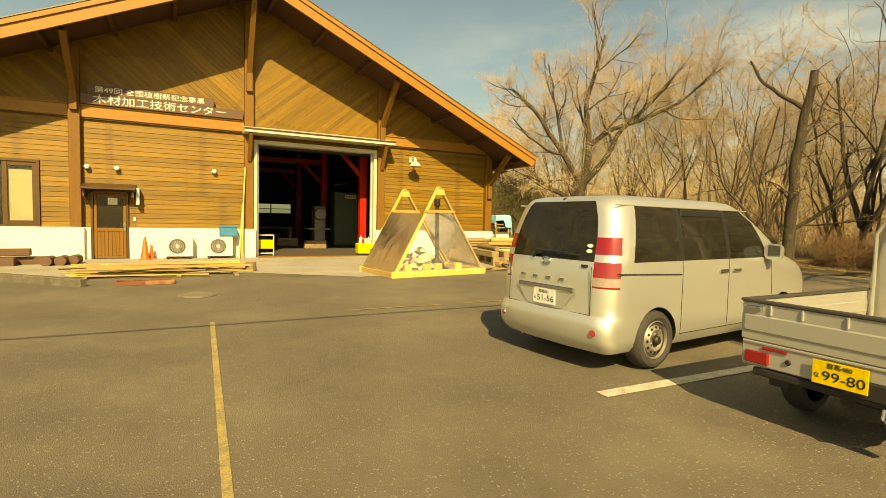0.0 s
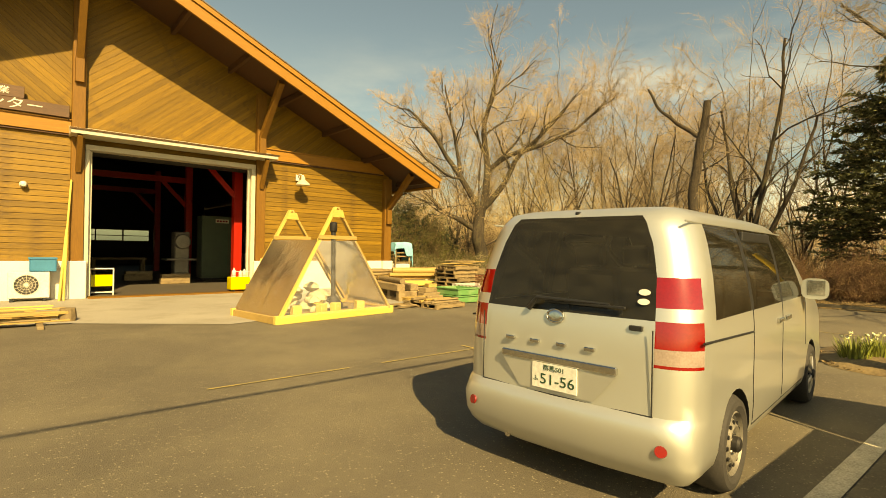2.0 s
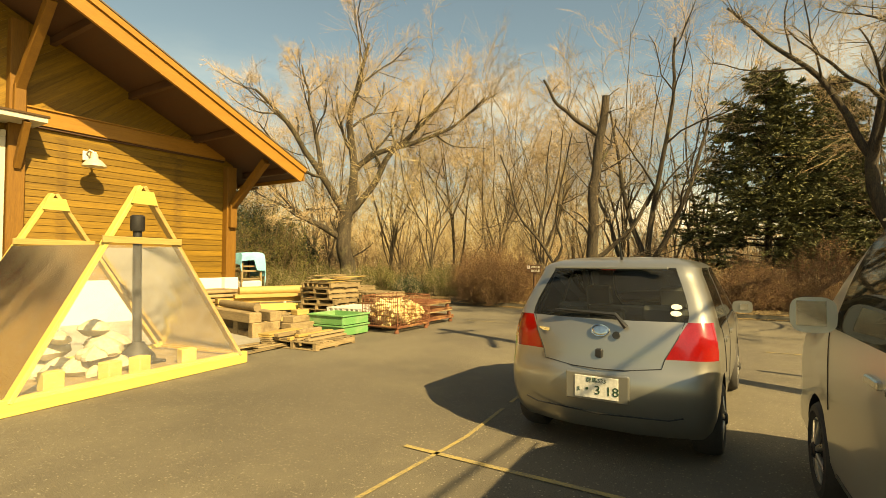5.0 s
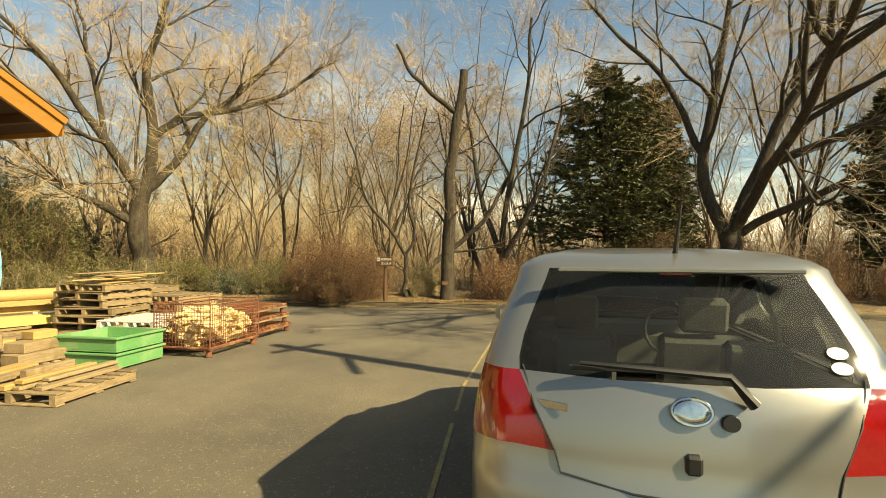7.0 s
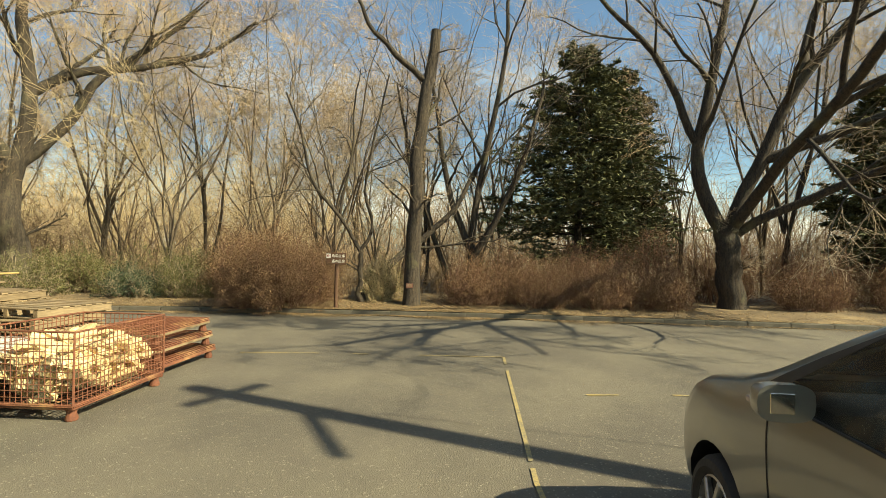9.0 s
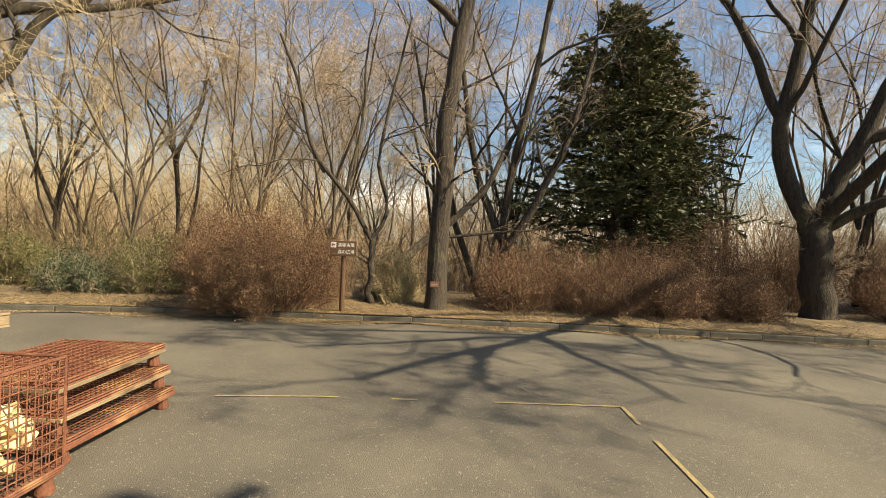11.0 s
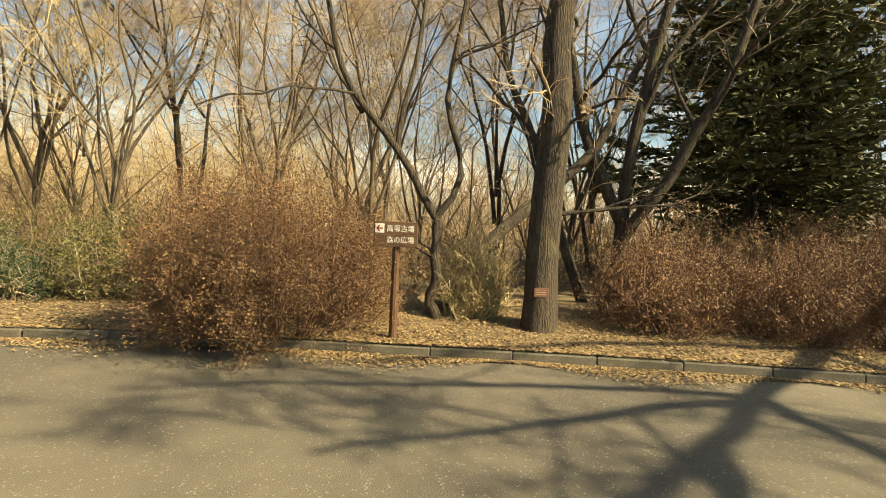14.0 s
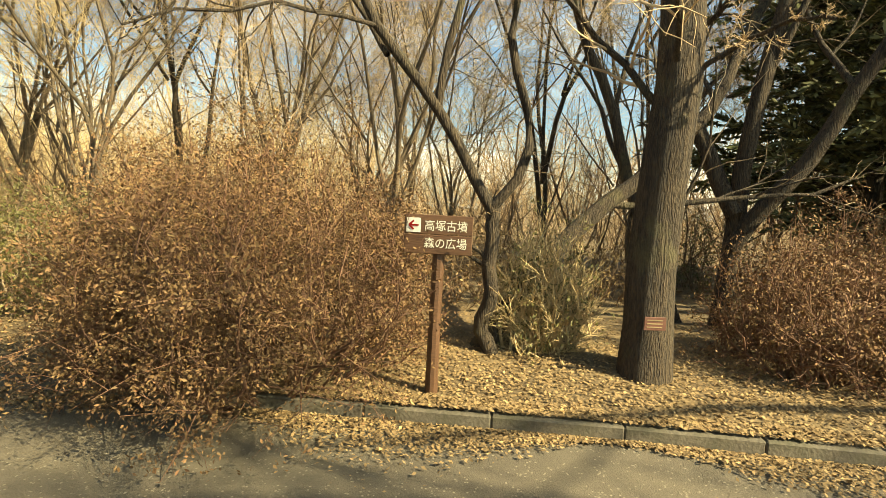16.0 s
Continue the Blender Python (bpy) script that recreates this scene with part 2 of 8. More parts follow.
PVC_WHITE = mat("white_plastic", (0.74, 0.71, 0.63), rough=0.5, scale=3, fine=30, bump=0.03)
BLACK_IRON = mat("black_iron", (0.035, 0.032, 0.03), rough=0.55, metal=0.4, scale=5, fine=50, bump=0.15)
RUBBER = mat("black_rubber", (0.022, 0.021, 0.02), (0.045, 0.04, 0.035), rough=0.8, scale=6, fine=60, bump=0.15)
BLACK_TRIM = mat("black_plastic_trim", (0.018, 0.018, 0.018), rough=0.45, scale=5, fine=80, bump=0.03)
CHAMPAGNE = mat("champagne_silver_paint", (0.60, 0.61, 0.555), (0.57, 0.58, 0.525), rough=0.33, metal=0.68, scale=1.5, fine=20, contrast=0.1, bump=0.0, coat=0.6, rough_var=0.04)
SILVER = mat("grey_silver_paint", (0.299, 0.295, 0.264), (0.273, 0.268, 0.242), rough=0.30, metal=0.72, scale=1.5, fine=20, contrast=0.1, bump=0.0, coat=0.7, rough_var=0.04, dirt=(0.255, 0.242, 0.207), dirt_scale=1.6, dirt_at=(0.55, 0.9))
TRUCK_SILVER = mat("truck_silver_paint", (0.41, 0.402, 0.361), (0.377, 0.369, 0.328), rough=0.38, metal=0.45, scale=1.5, fine=90, contrast=0.15, bump=0.0, coat=0.5, rough_var=0.05, dirt=(0.295, 0.271, 0.221), dirt_scale=2, dirt_at=(0.52, 0.85))
CHROME = mat("chrome", (0.75, 0.74, 0.70), rough=0.14, metal=1.0, scale=3, fine=40, bump=0.0, rough_var=0.04)
STEEL_RIM = mat("grey_steel_rim", (0.30, 0.28, 0.24), (0.18, 0.16, 0.13), rough=0.5, metal=0.5, scale=6, fine=50, bump=0.05)
ALLOY = mat("silver_alloy_rim", (0.62, 0.60, 0.55), rough=0.3, metal=0.8, scale=6, fine=50, bump=0.0)
RED_LAMP = mat("red_lamp_lens", (0.27, 0.006, 0.008), (0.18, 0.004, 0.005), rough=0.12, scale=8, fine=70, bump=0.0, coat=1.0, rough_var=0.03)
CLEAR_LAMP = mat("clear_lamp_lens", (0.46, 0.36, 0.31), (0.30, 0.22, 0.19), rough=0.15, metal=0.3, scale=9, fine=80, bump=0.0, coat=1.0, rough_var=0.03)
PLATE_WHITE = mat("white_number_plate", (0.72, 0.71, 0.64), rough=0.4, scale=5, fine=40, bump=0.0)
PLATE_YELLOW = mat("yellow_number_plate", (0.80, 0.55, 0.02), rough=0.4, scale=5, fine=40, bump=0.0)
PLATE_GREEN = mat("green_plate_characters", (0.02, 0.07, 0.035), rough=0.5, scale=5, fine=40, bump=0.0)
INK_BLACK = mat("black_characters", (0.02, 0.02, 0.02), rough=0.5, scale=5, fine=40, bump=0.0)
SEAT = mat("dark_seat_fabric", (0.05, 0.048, 0.045), rough=0.9, scale=6, fine=120, bump=0.1)
BARK = mat("grey_brown_bark", (0.0945, 0.0693, 0.0432), (0.0234, 0.018, 0.0117), rough=0.95, scale=2.5, fine=18, contrast=1.0, bump=1.0, depth=0.04, stretch=(5, 5, 0.7), dirt=(0.115, 0.1, 0.055), dirt_scale=1.3, dirt_at=(0.52, 0.7))
DARK_BARK = mat("dark_bark", (0.085, 0.061, 0.038), (0.022, 0.017, 0.012), rough=0.95, scale=3, fine=18, contrast=1.0, bump=1.0, depth=0.04, stretch=(5, 5, 0.7), dirt=(0.11, 0.10, 0.05), dirt_scale=1.1, dirt_at=(0.55, 0.7))
# Lighter copy of the bark: the sunlit look of far stems is in its colour.
WOOD_BARK = mat("sunlit_brown_bark", (0.21, 0.155, 0.10), (0.08, 0.06, 0.04), rough=0.95, scale=2.5, fine=18, contrast=0.9, bump=1.0, depth=0.02, stretch=(5, 5, 0.7))
TWIG_TAN = mat("tan_twigs", (0.52, 0.38, 0.23), (0.33, 0.235, 0.14), rough=0.9, scale=0.6, fine=9, contrast=0.8, bump=0.0)
TWIG_GREY = mat("grey_twigs", (0.41, 0.32, 0.215), (0.24, 0.18, 0.12), rough=0.9, scale=0.6, fine=9, contrast=0.8, bump=0.0)
TWIG_GOLD = mat("golden_twigs", (0.56, 0.43, 0.24), (0.40, 0.30, 0.16), rough=0.9, scale=0.6, fine=9, contrast=0.8, bump=0.0)
TWIG_RED = mat("red_brown_twigs", (0.20, 0.10, 0.06), (0.12, 0.065, 0.04), rough=0.9, scale=0.8, fine=9, contrast=0.8, bump=0.0)
TWIG_BROWN = mat("brown_twigs", (0.25, 0.165, 0.095), (0.13, 0.085, 0.05), rough=0.9, scale=0.6, fine=9, contrast=0.8, bump=0.0)
LEAF_RED = mat("withered_red_leaves", (0.165, 0.080, 0.038), (0.185, 0.118, 0.05), rough=0.8, scale=1.2, fine=9, contrast=1.0, bump=0.0, rand=0.5, island=True)
LEAF_OLIVE = mat("olive_leaves", (0.14, 0.125, 0.035), (0.07, 0.068, 0.02), rough=0.65, scale=1.2, fine=9, contrast=0.9, bump=0.0, rand=0.4, island=True)
LEAF_DARK = mat("dark_green_leaves", (0.0382, 0.0595, 0.0187), (0.017, 0.0298, 0.0102), rough=0.55, scale=1.2, fine=9, contrast=0.9, bump=0.0, rand=0.4, island=True)
NEEDLE = mat("spruce_needles", (0.135, 0.135, 0.052), (0.06, 0.066, 0.027), rough=0.7, scale=0.9, fine=6, contrast=0.9, bump=0.0, rand=0.45, island=True)
LEAF_DRY = mat("dry_fallen_leaves", (0.331, 0.225, 0.106), (0.175, 0.115, 0.057), rough=0.85, scale=2, fine=9, contrast=0.9, bump=0.0, rand=0.45, island=True)
GRASS = mat("green_yellow_blades", (0.22, 0.24, 0.05), (0.14, 0.17, 0.035), rough=0.7, scale=2, fine=9, contrast=0.8, bump=0.0, rand=0.4, island=True)
BLOSSOM = mat("pale_flowers", (0.75, 0.70, 0.42), rough=0.7, scale=3, fine=20, bump=0.0)
GUY_YELLOW = mat("yellow_guard_tube", (0.66, 0.42, 0.03), rough=0.5, scale=3, fine=20, bump=0.03)
CABLE = mat("black_cable", (0.02, 0.02, 0.02), rough=0.6, scale=3, fine=20, bump=0.0)
POLE = mat("concrete_pole", (0.34, 0.32, 0.28), rough=0.85, scale=2, fine=40, bump=0.1)
FIELD = mat("pale_dry_field", (0.50, 0.42, 0.25), (0.36, 0.29, 0.17), rough=0.95, scale=0.2, fine=3, bump=0.1)
TINTED = glass_mat("tinted_car_glass", (0.25, 0.25, 0.22), 0.12, 0.03, (0.30, 0.27, 0.19))
CARGLASS = glass_mat("green_car_glass", (0.86, 0.91, 0.86), 0.04)
WINDOWGLASS = glass_mat("window_glass", (0.75, 0.78, 0.74), 0.05)
FILM_WRAP = glass_mat("clear_plastic_wrap", (0.97, 0.97, 0.96), 0.17, 0.24, (0.86, 0.85, 0.82))
CURTAIN = mat("cream_roller_blind", (0.66, 0.58, 0.36), rough=0.8, scale=3, fine=40, bump=0.05)
SACK = mat("pale_sacks", (0.52, 0.45, 0.32), (0.36, 0.30, 0.20), rough=0.8, scale=5, fine=30, contrast=0.8, bump=0.5)

# ---- building helpers ----
def smooth(me, angle=0.6):
    me.shade_smooth()
    me.set_sharp_from_angle(angle=angle)
    return me


def mesh_of(name, verts, faces, material, soft=True):
    me = bpy.data.meshes.new(name)
    me.from_pydata([tuple(v) for v in verts], [], faces)
    me.materials.append(material)
    if soft:
        smooth(me)
    return me


class Shape:
    """Gathers boxes, beams, tubes and sheets into one mesh."""

    def __init__(self):
        self.v, self.f = [], []

    def add(self, verts, faces):
        k = len(self.v)
        self.v += [tuple(p) for p in verts]
        self.f += [tuple(k + i for i in f) for f in faces]
        return self

    def box(self, lo, hi, b=0.006, m=None):
        c = [(lo[i] + hi[i]) / 2 for i in range(3)]
        h = [abs(hi[i] - lo[i]) / 2 for i in range(3)]
        b = min(b, *(x * 0.45 for x in h))
        vs, index = [], {}
        for sx in (-1, 1):
            for sy in (-1, 1):
                for sz in (-1, 1):
                    for ax in range(3):
                        s = (sx, sy, sz)
                        p = [c[i] + s[i] * (h[i] if i == ax else h[i] - b) for i in range(3)]
                        index[(s, ax)] = len(vs)
                        vs.append(p)
        fs = []
        for ax in range(3):
            o = [i for i in range(3) if i != ax]
            for s in (-1, 1):
                q = []
                for a, d in ((-1, -1), (1, -1), (1, 1), (-1, 1)):
                    k = [0, 0, 0]
                    k[ax], k[o[0]], k[o[1]] = s, a, d
                    q.append(index[(tuple(k), ax)])
                if (s > 0) == (ax == 1):
                    q.reverse()
                fs.append(q)
        for ax in range(3):
            o = [i for i in range(3) if i != ax]
            for a in (-1, 1):
                for d in (-1, 1):
                    k0, k1 = [0, 0, 0], [0, 0, 0]
                    k0[ax], k1[ax] = -1, 1
                    for k in (k0, k1):
                        k[o[0]], k[o[1]] = a, d
                    k0, k1 = tuple(k0), tuple(k1)
                    q = [index[(k0, o[0])], index[(k1, o[0])], index[(k1, o[1])], index[(k0, o[1])]]
                    if (a * d > 0) == (ax == 1):
                        q.reverse()
                    fs.append(q)
        for sx in (-1, 1):
            for sy in (-1, 1):
                for sz in (-1, 1):
                    q = [index[((sx, sy, sz), i)] for i in range(3)]
                    if sx * sy * sz < 0:
                        q.reverse()
                    fs.append(q)
        if m is not None:
            vs = [m @ Vector(p) for p in vs]
        return self.add(vs, fs)

    def beam(self, a, b, w, h, bevel=0.006, up=(0, 0, 1)):
        """A squared timber from a to b, w wide and h high."""
        a, b = Vector(a), Vector(b)
        x = (b - a).normalized()
        u = Vector(up)
        if abs(x.dot(u)) > 0.98:
            u = Vector((0, 1, 0))
        y = u.cross(x).normalized()
        z = x.cross(y)
        m = Matrix((x, y, z)).transposed().to_4x4()
        m.translation = (a + b) / 2
        n = (b - a).length / 2
        return self.box((-n, -w / 2, -h / 2), (n, w / 2, h / 2), bevel, m)

    def tube(self, pts, r, sides=8, cap=True):
        """A round bar along points; r is one radius or one per point."""
        pts = [Vector(p) for p in pts]
        rs = r if hasattr(r, "__len__") else [r] * len(pts)
        vs, fs = [], []
        ref = None
        for i, p in enumerate(pts):
            d = (pts[min(i + 1, len(pts) - 1)] - pts[max(i - 1, 0)]).normalized()
            if ref is None:
                ref = d.orthogonal().normalized()
            ref = (ref - d * ref.dot(d)).normalized()
            o = d.cross(ref)
            for k in range(sides):
                a = math.tau * k / sides
                vs.append(p + (ref * math.cos(a) + o * math.sin(a)) * rs[i])
        for i in range(len(pts) - 1):
            for k in range(sides):
                k2 = (k + 1) % sides
                fs.append((i * sides + k, i * sides + k2, (i + 1) * sides + k2, (i + 1) * sides + k))
        if cap:
            fs.append(tuple(reversed(range(sides))))
            fs.append(tuple((len(pts) - 1) * sides + k for k in range(sides)))
        return self.add(vs, fs)

    def prism(self, poly, y0, y1):
        """An upright slab in the xz plane between y0 and y1."""
        n = len(poly)
        vs = [(x, y0, z) for x, z in poly] + [(x, y1, z) for x, z in poly]
        fs = [tuple(range(n)), tuple(reversed(range(n, 2 * n)))]
        fs += [(i, n + i, n + (i + 1) % n, (i + 1) % n) for i in range(n)]
        return self.add(vs, fs)

    def lathe(self, profile, sides=16, m=None):
        """A turned body about the z axis: (radius, height) from bottom to top."""
        vs, fs = [], []
        for r, z in profile:
            for k in range(sides):
                a = math.tau * k / sides
                vs.append(Vector((r * math.cos(a), r * math.sin(a), z)))
        for i in range(len(profile) - 1):
            for k in range(sides):
                k2 = (k + 1) % sides
                fs.append((i * sides + k, i * sides + k2, (i + 1) * sides + k2, (i + 1) * sides + k))
        fs.append(tuple(reversed(range(sides))))
        fs.append(tuple((len(profile) - 1) * sides + k for k in range(sides)))
        if m is not None:
            vs = [m @ p for p in vs]
        return self.add(vs, fs)

    def mesh(self, name, material, soft=True):
        return mesh_of(name, self.v, self.f, material, soft)


def part(name, shape, material, parent=None, label="", at=None):
    """One mesh object under a thing or a part."""
    me = shape if isinstance(shape, bpy.types.Mesh) else shape.mesh(name, material)
    ob = new(name, me)
    if parent is not None:
        ob.parent = parent
    if at is not None:
        ob.matrix_basis = at
    if label:
        tagged(ob, label)
    return ob


def thing(name, label, category, at=None, group=""):
    ob = new(name)
    ob.empty_display_size = 0.2
    if at is not None:
        ob.matrix_basis = at
    return tagged(ob, label, category, group)


def setting(name, shape, material, label="", category=""):
    ob = part(name, shape, material)
    return tagged(ob, label or name.replace("_", " "), category or name.split("_")[0], kind="structure")


def clip(poly, px, pz, nx, nz):
    """The part of a polygon (x, z) on the side of the line through (px, pz) to which (nx, nz) points."""
    out = []
    for i, (x, z) in enumerate(poly):
        x2, z2 = poly[(i + 1) % len(poly)]
        d, d2 = (x - px) * nx + (z - pz) * nz, (x2 - px) * nx + (z2 - pz) * nz
        if d >= 0:
            out.append((x, z))
        if (d >= 0) != (d2 >= 0):
            k = d / (d - d2)
            out.append((x + (x2 - x) * k, z + (z2 - z) * k))
    return out


def words(name, text, size, material, parent, at, label="", width=None, depth=0.002):
    """Raised lettering in the built-in font, as a mesh, standing in the local xz plane and facing -y."""
    cu = bpy.data.curves.new(name, "FONT")
    cu.body, cu.size, cu.align_x, cu.align_y, cu.extrude = text, size, "CENTER", "CENTER", depth
    cu.resolution_u = 3
    tmp = bpy.data.objects.new(name, cu)
    scene.collection.objects.link(tmp)
    dg = bpy.context.evaluated_depsgraph_get()
    me = bpy.data.meshes.new_from_object(tmp.evaluated_get(dg))
    bpy.data.objects.remove(tmp)
    bpy.data.curves.remove(cu)
    if len(me.vertices):
        xs = [v.co.x for v in me.vertices]
        k = width / (max(xs) - min(xs)) if width else 1
        me.transform(Matrix.Diagonal((k, 1, 1, 1)))
    me.transform(Matrix.Rotation(radians(90), 4, "X"))
    me.materials.clear()
    me.materials.append(material)
    ob = new(name, me)
    ob.parent = parent
    ob.matrix_basis = at
    if label:
        tagged(ob, label)
    return ob

# ---- ground ----
KERB_LINE = [(19.2, -40), (19.35, -10), (19.45, 2), (19.5, 6), (19.45, 9), (19.35, 11.5), (19.2, 13.4), (19.05, 15.5), (18.5, 18.2), (17.9, 21), (17.5, 25), (17.3, 32), (17.3, 60)]


def kerb_x(y):
    for (x0, y0), (x1, y1) in zip(KERB_LINE, KERB_LINE[1:]):
        if y0 <= y <= y1:
            return x0 + (x1 - x0) * (y - y0) / (y1 - y0)
    return 17.3


def sheet(xs, ys, height, material, name):
    vs = [(x, y, height(x, y)) for y in ys for x in xs]
    n = len(xs)
    fs = [(j * n + i, j * n + i + 1, (j + 1) * n + i + 1, (j + 1) * n + i) for j in range(len(ys) - 1) for i in range(n - 1)]
    return mesh_of(name, vs, fs, material)


ground = tagged(new("ground", sheet([-900, -200, -60, 0, 30, 100, 300, 900], [-900, -200, -60, 0, 30, 100, 300, 900], lambda x, y: -0.06, LITTER, "ground")),
                "bare winter soil and leaf litter reaching the horizon", "ground", kind="structure")
# The asphalt lot: one sheet up to the kerb.
ys = [-40 + 2.0 * i for i in range(51)]
vs, fs = [], []
for y in ys:
    k = kerb_x(y) + 0.05
    for x in (-45, -25, -10, 0, 5, 10, 15, k):
        vs.append((x, y, 0.003 * noise.noise((x * 0.2, y * 0.2, 3.0)) - 0.004))
for j in range(len(ys) - 1):
    for i in range(7):
        fs.append((j * 8 + i, j * 8 + i + 1, j * 8 + 9 + i, j * 8 + 8 + i))
road = tagged(new("road", mesh_of("road", vs, fs, ASPHALT)), "worn grey-brown asphalt of a car park", "road", kind="structure")
# The verge behind the kerb, uneven, falling away behind the trees.
vs, fs = [], []
vy = [-40 + 0.5 * i for i in range(201)]
vx = [0.0, 0.25, 0.5, 0.8, 1.2, 1.7, 2.3, 3.0, 4.0, 5.5, 8, 12, 18, 30, 60, 120]
for y in vy:
    k = kerb_x(y) + 0.12
    for d in vx:
        vs.append((k + d, y, 0.11 + min(d, 1) * 0.05 + 0.05 * noise.noise((d * 1.3, y * 1.3, 0)) * min(d, 1) + 0.12 * noise.noise((d * 0.3, y * 0.3, 5)) * min(d / 3, 1) - 0.012 * max(d - 6, 0)))
n = len(vx)
for j in range(len(vy) - 1):
    for i in range(n - 1):
        fs.append((j * n + i, j * n + i + 1, (j + 1) * n + i + 1, (j + 1) * n + i))
verge = tagged(new("verge", mesh_of("verge", vs, fs, LITTER)), "wooded verge covered in dry fallen leaves", "ground", kind="structure")
# Concrete apron before the workshop.
apron = setting("apron", Shape().add([(-9, 13.9, 0.004), (1.6, 14.4, 0.006), (4.2, 12.6, 0.006), (9.0, 13.6, 0.006), (12.6, 15.6, 0.006), (12.6, 19.0, 0.06), (7.2, 19.0, 0.07), (2.2, 19.0, 0.07), (-9, 19.0, 0.06)],
                                   [(0, 1, 7, 8), (1, 2, 6, 7), (2, 3, 5, 6), (3, 4, 5)]), CONCRETE, "pale dusty concrete apron before the workshop door", "pavement")
# Painted lines.
def stripe(name, pts, w, material, label, h=0.004, worn=0.9):
    s = Shape()
    for a, b in zip(pts, pts[1:]):
        a, b = Vector((*a, 0)), Vector((*b, 0))
        d = (b - a).normalized()
        o = Vector((-d.y, d.x, 0)) * w / 2
        k = max(2, int((b - a).length / 0.12))
        for i in range(k):
            p, q = a.lerp(b, i / k), a.lerp(b, (i + 1.0) / k)
            j = 0.12 * w * noise.noise(p * 2)
            if noise.noise(p * 1.7) > worn:
                continue
            s.add([p - o * (1 + j) + Vector((0, 0, h)), q - o + Vector((0, 0, h)), q + o + Vector((0, 0, h)), p + o * (1 - j) + Vector((0, 0, h))], [(0, 1, 2, 3)])
    return setting(name, s, material, label, "road marking")


stripe("line_white_bay", [(3.36, 3.25), (9.3, 3.12)], 0.15, WHITE_LINE, "white painted line of a parking bay")
stripe("line_yellow_long", [(0.41, 7.85), (0.2, 2.4), (0.0, -6)], 0.06, YELLOW_LINE, "worn yellow painted line on asphalt")
stripe("line_yellow_edge", [(2.5, 8.08), (6.9, 8.03), (11.0, 8.5), (15.1, 8.62)], 0.038, YELLOW_LINE, "thin worn yellow line on asphalt", worn=0.42)
stripe("line_yellow_bay", [(6.44, 8.35), (6.44, 6.6)], 0.055, YELLOW_LINE, "thin worn yellow line on asphalt", worn=0.3)
stripe("line_yellow_cross", [(15.1, 8.62), (14.85, 11.6), (14.6, 13.0)], 0.035, YELLOW_LINE, "faded yellow line across asphalt", worn=0.1)
stripe("line_yellow_far", [(13.2, 8.0), (13.4, 6.8), (13.5, 4.5)], 0.04, YELLOW_LINE, "faded yellow line across asphalt", worn=0.1)

# ---- the workshop building ----
# Front wall along x at y = 19.08; bays between columns; ridge over the second column.
FY, RX, RZ, SLOPE, EAVE_Y, BACK = 19.08, 2.2, 9.20, 0.457, 17.04, 44.0
COLS = (-7.7, -2.79, 2.2, 7.1, 12.12)


def roof_z(x):
    return RZ - SLOPE * abs(x - RX)


# The backing wall, with the openings left out.
wall = Shape()
T0, T1 = FY + 0.03, FY + 0.22
for x0, x1, z0, z1 in ((-7.9, -5.3, 0, 4.3), (-5.3, -3.72, 0, 1.07), (-5.3, -3.72, 3.04, 4.3), (-3.72, -2.42, 0, 4.3), (-2.42, -1.42, 2.2, 4.3), (-1.42, 2.40, 0, 4.3), (2.40, 6.86, 4.16, 4.3), (6.86, 12.3, 0, 4.3)):
    wall.box((x0, T0, z0), (x1, T1, z1), 0.001)
wall.prism([(-7.9, 4.3), (12.3, 4.3), (12.3, roof_z(12.3) - 0.15), (RX, RZ - 0.15), (-7.9, roof_z(-7.9) - 0.15)], T0, T1)
wall_front = setting("wall_front", wall, SIDING, "timber-clad gable wall of a workshop, sunlit", "wall")
wall_side = setting("wall_side", Shape().box((12.12, FY + 0.23, 1.07), (12.3, BACK, 4.28), 0.002), SIDING, "timber-clad side wall of the workshop", "wall")
wall_left = setting("wall_left", Shape().box((-7.9, FY + 0.23, 0), (-7.72, BACK, 4.28), 0.002), SIDING, "timber-clad side wall of the workshop", "wall")
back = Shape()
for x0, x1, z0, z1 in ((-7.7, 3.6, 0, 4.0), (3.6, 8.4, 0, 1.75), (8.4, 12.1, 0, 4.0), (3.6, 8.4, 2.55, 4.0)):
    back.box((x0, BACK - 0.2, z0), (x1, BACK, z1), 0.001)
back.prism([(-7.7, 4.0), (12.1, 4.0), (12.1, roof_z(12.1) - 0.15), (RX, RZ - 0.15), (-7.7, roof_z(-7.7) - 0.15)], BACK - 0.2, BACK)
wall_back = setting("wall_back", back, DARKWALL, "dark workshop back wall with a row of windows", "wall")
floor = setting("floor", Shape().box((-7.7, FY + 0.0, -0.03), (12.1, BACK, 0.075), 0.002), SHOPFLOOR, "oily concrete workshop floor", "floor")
sill = setting("threshold", Shape().box((2.45, 18.62, 0.03), (6.8, 19.0, 0.10), 0.01), TIMBER, "low brown threshold ramp at the door", "threshold")
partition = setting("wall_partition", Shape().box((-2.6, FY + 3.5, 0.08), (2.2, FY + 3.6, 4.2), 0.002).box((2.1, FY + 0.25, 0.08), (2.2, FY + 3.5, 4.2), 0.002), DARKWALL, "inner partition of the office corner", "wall")
